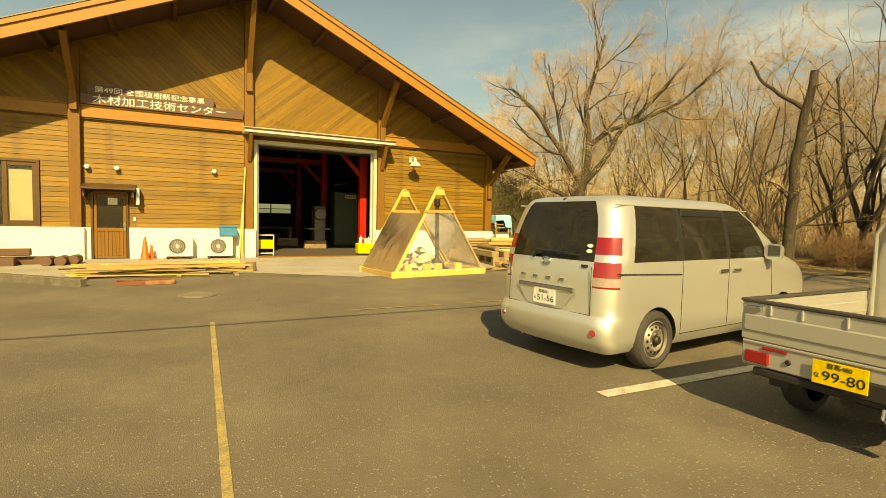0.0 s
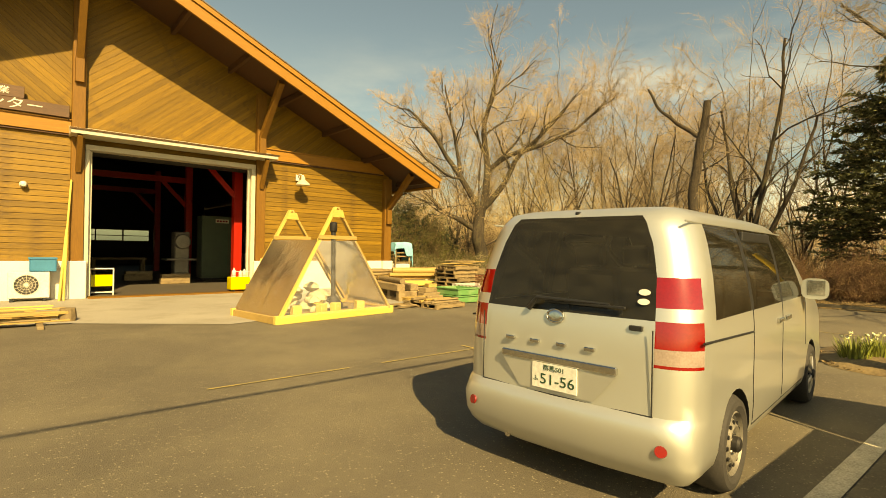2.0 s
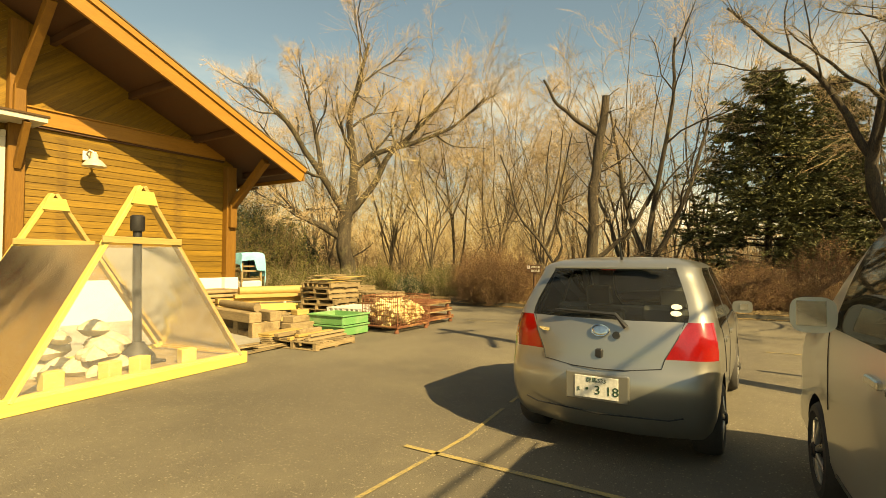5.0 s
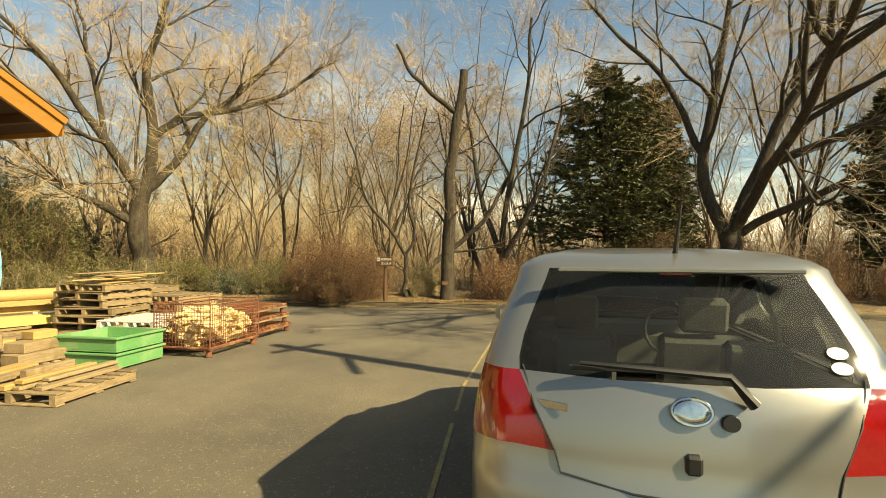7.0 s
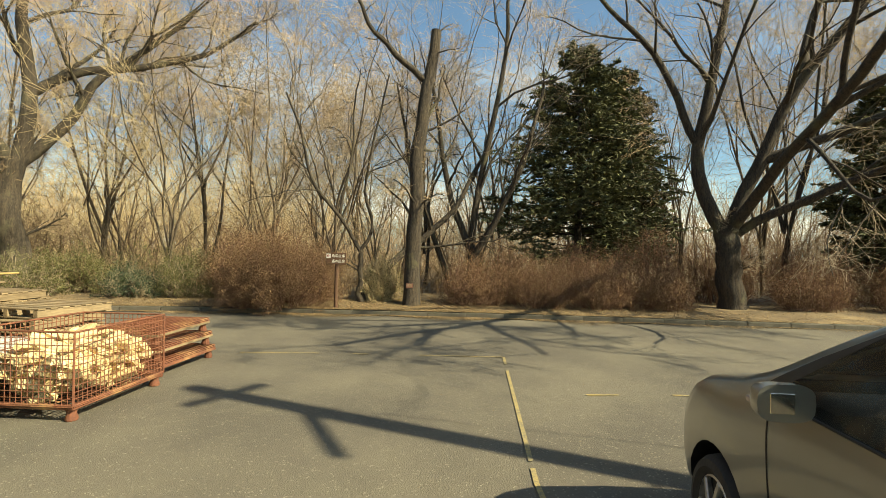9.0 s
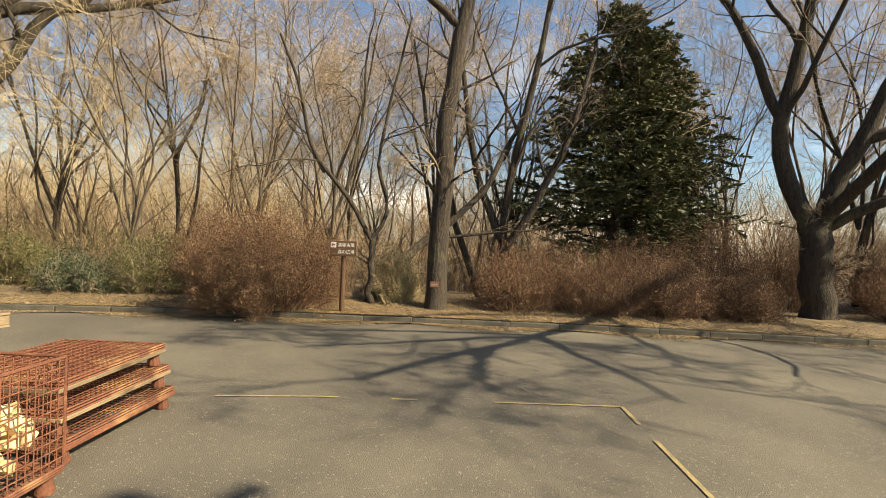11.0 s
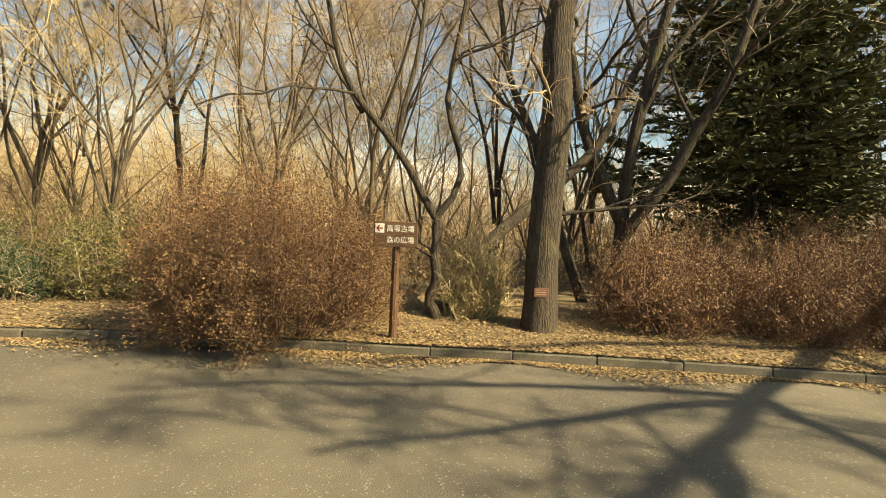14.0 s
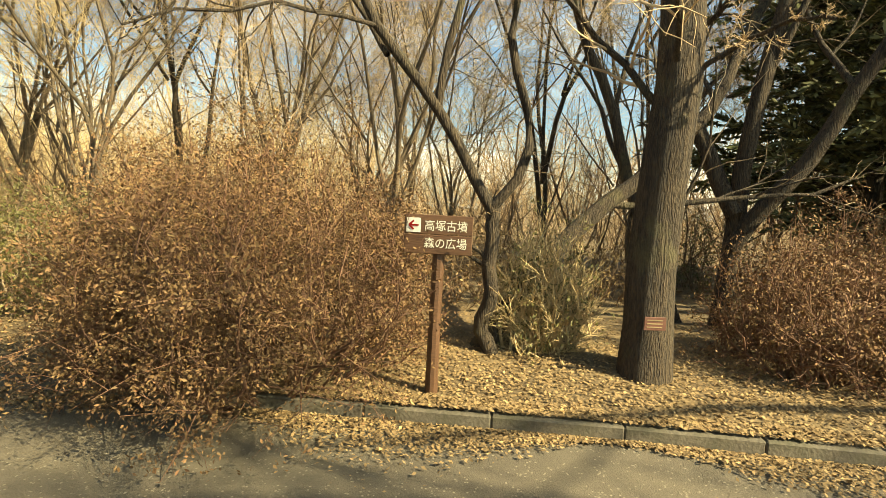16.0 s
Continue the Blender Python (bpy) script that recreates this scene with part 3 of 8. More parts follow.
# White rendered plinth.
pl = Shape()
for x0, x1 in ((-8.0, -2.42), (-1.40, 2.44), (6.86, 12.36)):
    pl.box((x0, FY - 0.10, -0.02), (x1, FY + 0.028, 1.06), 0.012)
plinth = setting("plinth", pl, WHITEWALL, "white rendered plinth below the boards", "wall")
plinth_side = setting("plinth_side", Shape().box((12.1, FY + 0.23, 0), (12.36, BACK, 1.06), 0.01), WHITEWALL, "white rendered plinth of the side wall", "wall")

# The roof: two slabs, verge boards, soffit, eaves.
for side, name in ((1, "roof_right"), (-1, "roof_left")):
    xe = RX + side * 11.0
    ze = roof_z(xe)
    s = Shape()
    a = [(RX, RZ), (xe, ze), (xe, ze - 0.10), (RX, RZ - 0.10)]
    s.prism(a if side < 0 else a[::-1], EAVE_Y, BACK + 1)
    roof = setting(name, s, ROOFING, "brown sheet-metal roof slope with a wide gable overhang", "roof")
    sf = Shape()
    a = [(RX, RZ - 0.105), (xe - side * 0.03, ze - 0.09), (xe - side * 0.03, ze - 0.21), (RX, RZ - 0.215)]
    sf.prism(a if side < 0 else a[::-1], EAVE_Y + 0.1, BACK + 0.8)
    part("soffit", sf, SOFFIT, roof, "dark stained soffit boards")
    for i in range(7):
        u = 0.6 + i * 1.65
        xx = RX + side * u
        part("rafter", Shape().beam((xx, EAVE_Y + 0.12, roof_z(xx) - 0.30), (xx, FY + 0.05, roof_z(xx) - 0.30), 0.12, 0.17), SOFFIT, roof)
    d = Vector((side, 0, -SLOPE)).normalized()
    top = Vector((RX, EAVE_Y, RZ))
    end = Vector((xe, EAVE_Y, ze))
    nrm = Vector((side * SLOPE, 0, 1)).normalized()
    for off, hh, yy, mm in ((-0.24, 0.30, 0.0, VERGE), (-0.03, 0.13, -0.05, VERGE), (0.055, 0.03, -0.07, ROOFING)):
        p, q = top + nrm * off, end + nrm * off
        vb = Shape()
        h2 = nrm * hh / 2
        vs = []
        for y0 in (EAVE_Y - 0.03 + yy, EAVE_Y + 0.04 + yy * 0.2):
            for c in (p - h2, p + h2, q + h2, q - h2):
                cc = c.copy()
                cc.y = y0
                vs.append(cc)
        # plumb cut where both slopes meet
        for k in (0, 4):
            for j, sgn in ((0, -1), (1, 1)):
                v = vs[k + j]
                t = (RX - v.x) / d.x
                vs[k + j] = v + d * t
        vb.add(vs, [(0, 1, 2, 3), (7, 6, 5, 4), (0, 4, 5, 1), (1, 5, 6, 2), (2, 6, 7, 3), (3, 7, 4, 0)] if side < 0 else [(3, 2, 1, 0), (4, 5, 6, 7), (1, 5, 4, 0), (2, 6, 5, 1), (3, 7, 6, 2), (0, 4, 7, 3)])
        part("verge_board", vb.mesh("verge_board", mm, False), mm, roof, "orange-brown verge board")
    part("eave_board", Shape().box((min(xe, xe + side * 0.04), EAVE_Y + 0.05, ze - 0.30), (max(xe, xe + side * 0.04), BACK + 0.8, ze - 0.02), 0.004), VERGE, roof)
    gut = Shape().tube([(xe + side * 0.09, EAVE_Y + 0.2, ze - 0.20), (xe + side * 0.09, BACK + 0.8, ze - 0.24)], 0.06, 10)
    part("gutter", gut, BRONZE, roof, "dark brown gutter")
down = Shape().tube([(13.1, FY - 0.1, 3.8), (12.5, FY + 0.32, 3.6), (12.43, FY + 0.35, 3.4), (12.43, FY + 0.35, 0.1)], 0.04, 8)
setting("downpipe", down, BRONZE, "dark downpipe at the building corner", "pipe")

# Columns with capitals and forward braces.
for i, x in enumerate(COLS):
    top_z = roof_z(x) - 0.4
    c = setting("column_%d" % (i + 1), Shape().box((x - 0.15, FY - 0.20, 1.06 if i else 0), (x + 0.15, FY + 0.02, top_z), 0.012), TIMBER, "square brown timber wall column", "column")
    if i == 4:
        part("corner_board", Shape().box((x + 0.151, FY - 0.06, 1.06), (x + 0.26, FY + 0.2, 3.85), 0.008), TIMBER, c)
    part("foot", Shape().box((x - 0.22, FY - 0.26, 0), (x + 0.22, FY - 0.02, 1.065), 0.015), WHITEWALL, c, "white column foot")
    zb = {0: 4.3, 1: 5.15, 2: 6.35, 3: 5.05, 4: 3.05}[i]
    yt = EAVE_Y + 0.35
    zt = roof_z(x) - 0.38
    part("brace", Shape().beam((x, FY - 0.16, zb), (x, yt, zt), 0.17, 0.20, 0.008), TIMBER, c, "slanting timber brace under the overhang")
    part("post_cap", Shape().box((x - 0.1, FY - 0.32, zb - 0.55), (x + 0.1, FY - 0.19, zb + 0.12), 0.01), TIMBER, c)

# Horizontal trim band between lower boards and gable.
for x0, x1 in ((-7.55, -2.94), (-2.64, 2.05), (7.25, 11.97)):
    t = setting("trim", Shape().box((x0, FY - 0.085, 4.44), (x1, FY + 0.02, 4.78), 0.006).box((x0, FY - 0.13, 4.78), (x1, FY + 0.02, 4.815), 0.004), VERGE, "brown horizontal trim board", "trim")
    # The shadow line below the trim is drawn as a solid dark-coloured strip.
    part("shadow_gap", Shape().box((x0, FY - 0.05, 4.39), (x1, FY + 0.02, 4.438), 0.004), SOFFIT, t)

# The big door opening: frame, awning, brackets.
door_frame = setting("door_1", Shape().box((2.36, FY - 0.14, 0.05), (2.46, FY + 0.24, 4.06), 0.008).box((6.80, FY - 0.14, 0.05), (6.93, FY + 0.24, 4.06), 0.008).box((2.36, FY - 0.15, 4.06), (6.93, FY + 0.24, 4.2), 0.008),
                     STEEL_WHITE, "open workshop gateway with a cream steel frame", "door")
part("guide_rail", Shape().box((2.47, FY + 0.0, 0.1), (2.53, FY + 0.1, 4.05), 0.004), STEEL_WHITE, door_frame)
part("guide_rail", Shape().box((6.73, FY + 0.0, 0.1), (6.79, FY + 0.1, 4.05), 0.004), STEEL_WHITE, door_frame)
part("shutter_roll", Shape().tube([(2.4, FY + 0.5, 4.2), (6.85, FY + 0.5, 4.2)], 0.22, 12), BLACK_IRON, door_frame, "rolled-up shutter in shade")
awn = setting("awning", Shape().add([(2.0, FY - 0.78, 4.36), (7.42, FY - 0.78, 4.36), (7.42, FY - 0.78, 4.47), (2.0, FY - 0.78, 4.47), (2.0, FY - 0.02, 4.36), (7.42, FY - 0.02, 4.36), (7.42, FY - 0.02, 4.66), (2.0, FY - 0.02, 4.66)],
                                     [(0, 1, 2, 3), (3, 2, 6, 7), (1, 5, 6, 2), (4, 0, 3, 7), (4, 5, 1, 0), (7, 6, 5, 4)]), STEEL_WHITE, "shallow awning over the gateway", "awning")
part("drip_edge", Shape().box((1.97, FY - 0.81, 4.455), (7.45, FY - 0.77, 4.50), 0.004), BRONZE, awn)
for x in (2.2, 7.1):
    part("bracket", Shape().beam((x, FY - 0.2, 3.45), (x, FY - 0.68, 4.34), 0.12, 0.14), TIMBER, awn, "brown timber awning bracket")

# Small door with its own canopy.
d2 = setting("door_2", Shape().box((-2.42, FY - 0.06, 0.06), (-2.36, FY + 0.1, 2.2), 0.004).box((-1.48, FY - 0.06, 0.06), (-1.42, FY + 0.1, 2.2), 0.004).box((-2.42, FY - 0.06, 2.14), (-1.42, FY + 0.1, 2.2), 0.004), BRONZE, "closed brown timber door with a glazed upper half", "door")
leaf = Shape()
for k in range(7):
    leaf.box((-2.27 + k * 0.10, FY - 0.005, 0.16), (-2.175 + k * 0.10, FY + 0.03, 0.93), 0.006)
leaf.box((-2.35, FY - 0.015, 0.08), (-2.27, FY + 0.035, 2.13), 0.005).box((-1.57, FY - 0.015, 0.08), (-1.49, FY + 0.035, 2.13), 0.005)
leaf.box((-2.27, FY - 0.015, 0.08), (-1.57, FY + 0.035, 0.16), 0.005).box((-2.27, FY - 0.015, 0.93), (-1.57, FY + 0.035, 1.05), 0.005).box((-2.27, FY - 0.015, 2.03), (-1.57, FY + 0.035, 2.13), 0.005)
leaf_ob = part("door_leaf", leaf, TIMBER, d2, "brown boarded door leaf")
part("pane", Shape().box((-2.27, FY + 0.005, 1.05), (-1.57, FY + 0.012, 2.03), 0.001), TINTED, d2, "dark door pane")
part("notice", Shape().box((-1.98, FY - 0.002, 1.78), (-1.72, FY + 0.003, 2.0), 0.001), PVC_WHITE, d2, "small pale notice behind the pane")
part("door_handle", Shape().tube([(-1.53, FY - 0.02, 1.02), (-1.53, FY - 0.07, 1.02), (-1.53, FY - 0.07, 1.14), (-1.53, FY - 0.02, 1.14)], 0.012, 8).box((-1.56, FY - 0.03, 0.96), (-1.5, FY - 0.015, 1.2), 0.004), CHROME, d2, "steel pull handle")
can = setting("canopy", Shape().add([(-2.62, FY - 0.62, 2.24), (-1.2, FY - 0.62, 2.24), (-1.2, FY - 0.62, 2.30), (-2.62, FY - 0.62, 2.30), (-2.62, FY, 2.36), (-1.2, FY, 2.36), (-1.2, FY, 2.44), (-2.62, FY, 2.44)],
                                     [(0, 1, 2, 3), (3, 2, 6, 7), (1, 5, 6, 2), (4, 0, 3, 7), (4, 5, 1, 0), (7, 6, 5, 4)]), BRONZE, "small brown canopy over the side door", "canopy")
for x in (-2.55, -1.27):
    part("bracket", Shape().beam((x, FY - 0.03, 1.85), (x, FY - 0.5, 2.25), 0.05, 0.06), TIMBER, can)
    part("board", Shape().box((x - 0.03, FY - 0.5, 2.0), (x + 0.03, FY - 0.0, 2.24), 0.003), SOFFIT, can)

# Window with blinds.
w1 = setting("window_1", Shape().box((-5.32, FY - 0.05, 1.05), (-3.68, FY + 0.1, 1.12), 0.005).box((-5.32, FY - 0.05, 2.98), (-3.68, FY + 0.1, 3.06), 0.005).box((-5.32, FY - 0.05, 1.12), (-5.25, FY + 0.1, 2.98), 0.005).box((-3.76, FY - 0.05, 1.12), (-3.68, FY + 0.1, 2.98), 0.005),
              BRONZE, "two-part sliding window with cream blinds", "window")
part("sash_frame", Shape().box((-4.56, FY - 0.02, 1.12), (-4.44, FY + 0.04, 2.98), 0.004).box((-5.25, FY - 0.01, 1.95), (-4.56, FY + 0.02, 1.99), 0.003).box((-3.86, FY - 0.01, 1.12), (-3.76, FY + 0.03, 2.98), 0.003).box((-4.44, FY - 0.01, 1.12), (-3.86, FY + 0.03, 1.24), 0.003).box((-4.44, FY - 0.01, 2.86), (-3.86, FY + 0.03, 2.98), 0.003), BRONZE, w1)
part("pane", Shape().box((-5.25, FY + 0.022, 1.12), (-4.56, FY + 0.028, 2.98), 0.001), WINDOWGLASS, w1).visible_shadow = False
part("pane", Shape().box((-4.44, FY + 0.005, 1.24), (-3.86, FY + 0.011, 2.86), 0.001), WINDOWGLASS, w1).visible_shadow = False
part("blind", Shape().box((-4.42, FY + 0.06, 1.13), (-3.8, FY + 0.065, 2.75), 0.001), CURTAIN, w1, "cream roller blind")
part("blind", Shape().box((-5.22, FY + 0.06, 1.13), (-4.75, FY + 0.065, 2.9), 0.001), CURTAIN, w1, "cream roller blind")
# Dark sheet added behind the blinds to stand for the dim room.
part("window_back", Shape().box((-5.3, FY + 0.5, 1.0), (-3.7, FY + 0.52, 3.1), 0.001), DARKWALL, w1)

# Back windows seen through the gateway.
wb = setting("window_2", Shape().box((3.6, BACK - 0.22, 1.72), (8.4, BACK - 0.02, 1.78), 0.004).box((3.6, BACK - 0.22, 2.52), (8.4, BACK - 0.02, 2.58), 0.004).box((5.16, BACK - 0.2, 1.78), (5.24, BACK - 0.05, 2.52), 0.003).box((6.76, BACK - 0.2, 1.78), (6.84, BACK - 0.05, 2.52), 0.003).box((3.6, BACK - 0.2, 2.1), (8.4, BACK - 0.1, 2.15), 0.003), BRONZE, "row of small windows in the back wall", "window")
for x in (3.62, 5.25, 6.85):
    part("pane", Shape().box((x, BACK - 0.12, 1.78), (x + 1.5, BACK - 0.115, 2.52), 0.001), WINDOWGLASS, wb)
# Steel frame inside.
for x, y in ((7.0, 20.9), (7.0, 27.5), (7.0, 34), (-0.2, 27.5), (-0.2, 34)):
    fr = setting("steel_column", Shape().box((x - 0.14, y - 0.15, 0.07), (x + 0.14, y + 0.15, 5.6), 0.01), RED_STEEL, "red painted steel column inside the workshop", "column")
    part("knee_brace", Shape().beam((x, y, 3.2), (x - 1.1, y, 4.4), 0.12, 0.16), RED_STEEL, fr)
    part("tie_beam", Shape().beam((x, y, 4.45), (x - 5.4, y, 4.45), 0.16, 0.26), RED_STEEL, fr)

# ---- vehicles ----
def ramp(table, z):
    """Values between rows of a table by their first column."""
    for a, b in zip(table, table[1:]):
        if z <= b[0]:
            k = max(0.0, (z - a[0]) / (b[0] - a[0]))
            return [u + (v - u) * k for u, v in zip(a[1:], b[1:])]
    return list(table[-1][1:])


def car_shell(levels, side, rear, belt, top, bow, kinds, mats, arches, arch_r, span=None):
    """A car's skin as rings stacked upwards, cut for the wheel arches and split by kind of surface.
    levels: height, rear end, front end, half width, corner radius; side and rear: stations (low, high); kinds(region, k, z) names a facet."""
    zs = [r[0] for r in levels]
    rings, tags = [], None
    for z in zs:
        xr, xf, hw, cr = ramp(levels, z)
        f = min(max((z - belt) / (top - belt), 0), 1)
        s0, s1 = span or (belt, top)
        fs = min(max((z - s0) / (s1 - s0), 0), 1)
        bend = lambda y: xr + bow * (y / hw) ** 2
        pts, tg = [], []
        ry = [min(a + (b - a) * f, hw - cr) for a, b in rear]
        ry = [-hw + cr] + [-v for v in reversed(ry)] + ry + [hw - cr]
        for k, y in enumerate(ry):
            pts.append((bend(y), y))
            tg.append(("rear", k))
        for k in range(1, 5):
            a = math.pi / 2 * k / 5
            cx, cy = bend(hw - cr) + cr, hw - cr
            pts.append((cx - cr * math.cos(a), cy + cr * math.sin(a)))
            tg.append(("cl", k))
        sx = [min(max(a + (b - a) * fs, xr + cr + bow), xf - cr * 1.2) for a, b in side]
        sx = [xr + cr + bow] + sx + [xf - cr * 1.2]
        for k, x in enumerate(sx):
            pts.append((x, hw - 0.02 * max(0, (x - xf + 1.0)) ** 2))
            tg.append(("left", k))
        yl = pts[-1][1]
        for k in range(1, 4):
            a = math.pi / 2 * k / 4
            pts.append((xf - cr * 1.2 + cr * 1.2 * math.sin(a) - 0.06 * math.cos(a) * 0, yl - cr * 1.6 * (1 - math.cos(a))))
            tg.append(("fl", k))
        yf = yl - cr * 1.6
        for k, u in enumerate((1, 0.5, 0, -0.5)):
            pts.append((xf + 0.05 * (1 - u * u), yf * u))
            tg.append(("front", k))
        left = [(p, t) for p, t in zip(pts, tg) if t[0] in ("cl", "left", "fl")]
        pts.append((xf, -yf))
        tg.append(("front", 4))
        for p, t in reversed(left):
            pts.append((p[0], -p[1]))
            tg.append(({"cl": "cr", "left": "right", "fl": "fr"}[t[0]], t[1]))
        rings.append([(x, y, z) for x, y in pts])
        tags = tg
    n = len(rings[0])
    verts = [p for r in rings for p in r]
    faces, idx = [], []
    names = sorted(mats)
    for i in range(len(zs) - 1):
        for j in range(n):
            j2 = (j + 1) % n
            a, b = tags[j], tags[j2]
            reg = a
            if a[0] in ("right", "fr", "cr") and b[0] == "right":
                reg = b
            if a[0] == "cr" and b[0] == "cr":
                reg = b
            if a[0] == "fr" and b[0] == "fr":
                reg = b
            if a[0] == "right" and b[0] == "cr":
                reg = ("cr", 4)
            if a[0] == "cr" and b[0] == "rear":
                reg = ("cr", 0)
            if a[0] == "rear" and b[0] == "cl":
                reg = ("cl", 0)
            k = kinds(reg[0], reg[1], (zs[i] + zs[i + 1]) / 2)
            faces.append((i * n + j, (i + 1) * n + j, (i + 1) * n + j2, i * n + j2))
            idx.append(names.index(k))
    faces.append(tuple(range(n)))
    idx.append(names.index("body"))
    faces.append(tuple((len(zs) - 1) * n + j for j in reversed(range(n))))
    idx.append(names.index("body"))
    me = bpy.data.meshes.new("shell")
    me.from_pydata(verts, [], faces)
    for k in names:
        me.materials.append(mats[k])
    me.polygons.foreach_set("material_index", idx)
    bm = bmesh.new()
    bm.from_mesh(me)
    bmesh.ops.remove_doubles(bm, verts=bm.verts, dist=0.0008)
    bmesh.ops.dissolve_degenerate(bm, edges=bm.edges, dist=0.0005)
    bmesh.ops.recalc_face_normals(bm, faces=bm.faces)
    bm.to_mesh(me)
    bm.free()
    # wheel arches
    ob = bpy.data.objects.new("shell", me)
    scene.collection.objects.link(ob)
    cut = Shape()
    for x in arches:
        for s in (-1, 1):
            cut.lathe([(arch_r, -0.16), (arch_r, 0.16)], 28, pose(x, s * 0.80, 0.31, 90))
    cm = cut.mesh("cut", mats["body"])
    cm.materials.clear()
    for k in names:
        cm.materials.append(mats[k])
    cm.polygons.foreach_set("material_index", [names.index("arch")] * len(cm.polygons))
    co = bpy.data.objects.new("cut", cm)
    scene.collection.objects.link(co)
    md = ob.modifiers.new("cut", "BOOLEAN")
    md.operation, md.object, md.solver = "DIFFERENCE", co, "EXACT"
    done = bpy.data.meshes.new_from_object(ob.evaluated_get(bpy.context.evaluated_depsgraph_get()))
    bpy.data.objects.remove(ob)
    bpy.data.objects.remove(co)
    # split by material
    out = {}
    for i, k in enumerate(names):
        b2 = bmesh.new()
        b2.from_mesh(done)
        gone = [f for f in b2.faces if f.material_index != i]
        bmesh.ops.delete(b2, geom=gone, context="FACES")
        if not b2.faces:
            b2.free()
            continue
        for f in b2.faces:
            f.material_index = 0
        m2 = bpy.data.meshes.new(k)
        b2.to_mesh(m2)
        m2.materials.append(mats[k])
        smooth(m2, 0.65)
        whole = k in ("body", "rear_window", "windscreen")
        out[k] = [m2] if whole else []
        for sx in (0, 1) if not whole else ():
            for sy in (0, 1):
                b4 = b2.copy()
                mid = (arches[0] + arches[-1]) / 2 if len(arches) > 1 and k == "arch" else -9
                far = [f for f in b4.faces if (f.calc_center_median().y > 0) != bool(sy) or (f.calc_center_median().x > mid) != bool(sx)]
                bmesh.ops.delete(b4, geom=far, context="FACES")
                if b4.faces:
                    m4 = bpy.data.meshes.new(k)
                    b4.to_mesh(m4)
                    m4.materials.append(mats[k])
                    smooth(m4, 0.65)
                    out[k].append(m4)
                b4.free()
        if k == "body":
            for v in b2.verts:
                v.co -= v.normal * 0.03
            bmesh.ops.reverse_faces(b2, faces=b2.faces)
            m3 = bpy.data.meshes.new("lining")
            b2.to_mesh(m3)
            m3.materials.append(SEAT)
            smooth(m3)
            out["lining"] = [m3]
        b2.free()
    return out


def wheel(parent, x, y, r, w, alloy, label):
    """A wheel: tyre with shoulders, dished rim, hub and openings."""
    s = 1 if y > 0 else -1
    hub = part("wheel", Shape().lathe([(0.05, -0.02), (0.05, 0.03), (0.035, 0.045)], 14, pose(0, 0, 0, -90 * s)), BLACK_IRON, parent, label, pose(x, y, r))
    turn = pose(0, 0, 0, -90 * s)
    part("tyre", Shape().lathe([(r * 0.66, -w), (r * 0.90, -w * 1.02), (r * 0.975, -w * 0.9), (r, -w * 0.72), (r, -w * 0.28), (r * 0.975, -w * 0.08), (r * 0.90, 0.015), (r * 0.78, 0.022), (r * 0.665, 0.004), (r * 0.66, -0.02)], 36, turn), RUBBER, hub, "dusty black tyre")
    rim = Shape()
    q = r * 0.66
    if alloy:
        rim.lathe([(q, -w), (q, 0.002), (q * 0.95, 0.008), (q * 0.92, -0.03), (q * 0.9, -0.1)], 30, turn)
        for k in range(7):
            a = math.tau * k / 7
            d = Vector((math.cos(a), 0, math.sin(a)))
            o = Vector((0, s, 0))
            rim.beam(d * 0.03 + o * 0.015, d * q * 0.95 + o * -0.005, 0.035, 0.03, 0.006, up=(0, 1, 0))
        part("rim", rim, ALLOY, hub, "silver spoked rim")
        part("disc", Shape().lathe([(0.01, -0.09), (q * 0.9, -0.09), (q * 0.9, -0.1)], 20, turn), BLACK_IRON, hub)
    else:
        rim.lathe([(q, -w), (q, 0.0), (q * 0.96, 0.008), (q * 0.9, -0.025), (q * 0.82, -0.035), (q * 0.7, -0.01), (q * 0.55, 0.012), (q * 0.42, 0.0), (q * 0.36, -0.012), (0.01, -0.012)], 30, turn)
        part("rim", rim, STEEL_RIM, hub, "dull grey pressed-steel rim")
        for k in range(12):
            a = math.tau * k / 12
            part("vent_hole", Shape().lathe([(q * 0.065, -0.006), (q * 0.065, 0.004)], 8, turn), BLACK_TRIM, hub, at=pose(math.cos(a) * q * 0.66, s * 0.002, math.sin(a) * q * 0.66))
        for k in range(5):
            a = math.tau * k / 5
            part("wheel_nut", Shape().lathe([(0.011, 0), (0.009, 0.02)], 6, turn), CHROME, hub, at=pose(math.cos(a) * q * 0.3, s * -0.012, math.sin(a) * q * 0.3))
    return hub


def number_plate(parent, x, y, z, material, ink, top, kana, main, tilt=0):
    """A plate at the rear, facing backwards, with its characters."""
    p = part("number_plate", Shape().box((-0.165, -0.004, -0.0825), (0.165, 0.004, 0.0825), 0.003), material, parent, "number plate with pressed characters", pose(x, y, z, tilt, 0, -90))
    words("plate_office", top, 0.042, ink, p, pose(0, -0.0045, 0.052), width=0.15)
    words("plate_kana", kana, 0.04, ink, p, pose(-0.135, -0.0045, -0.025))
    words("plate_number", main, 0.095, ink, p, pose(0.025, -0.0045, -0.022), width=0.25)
    return p


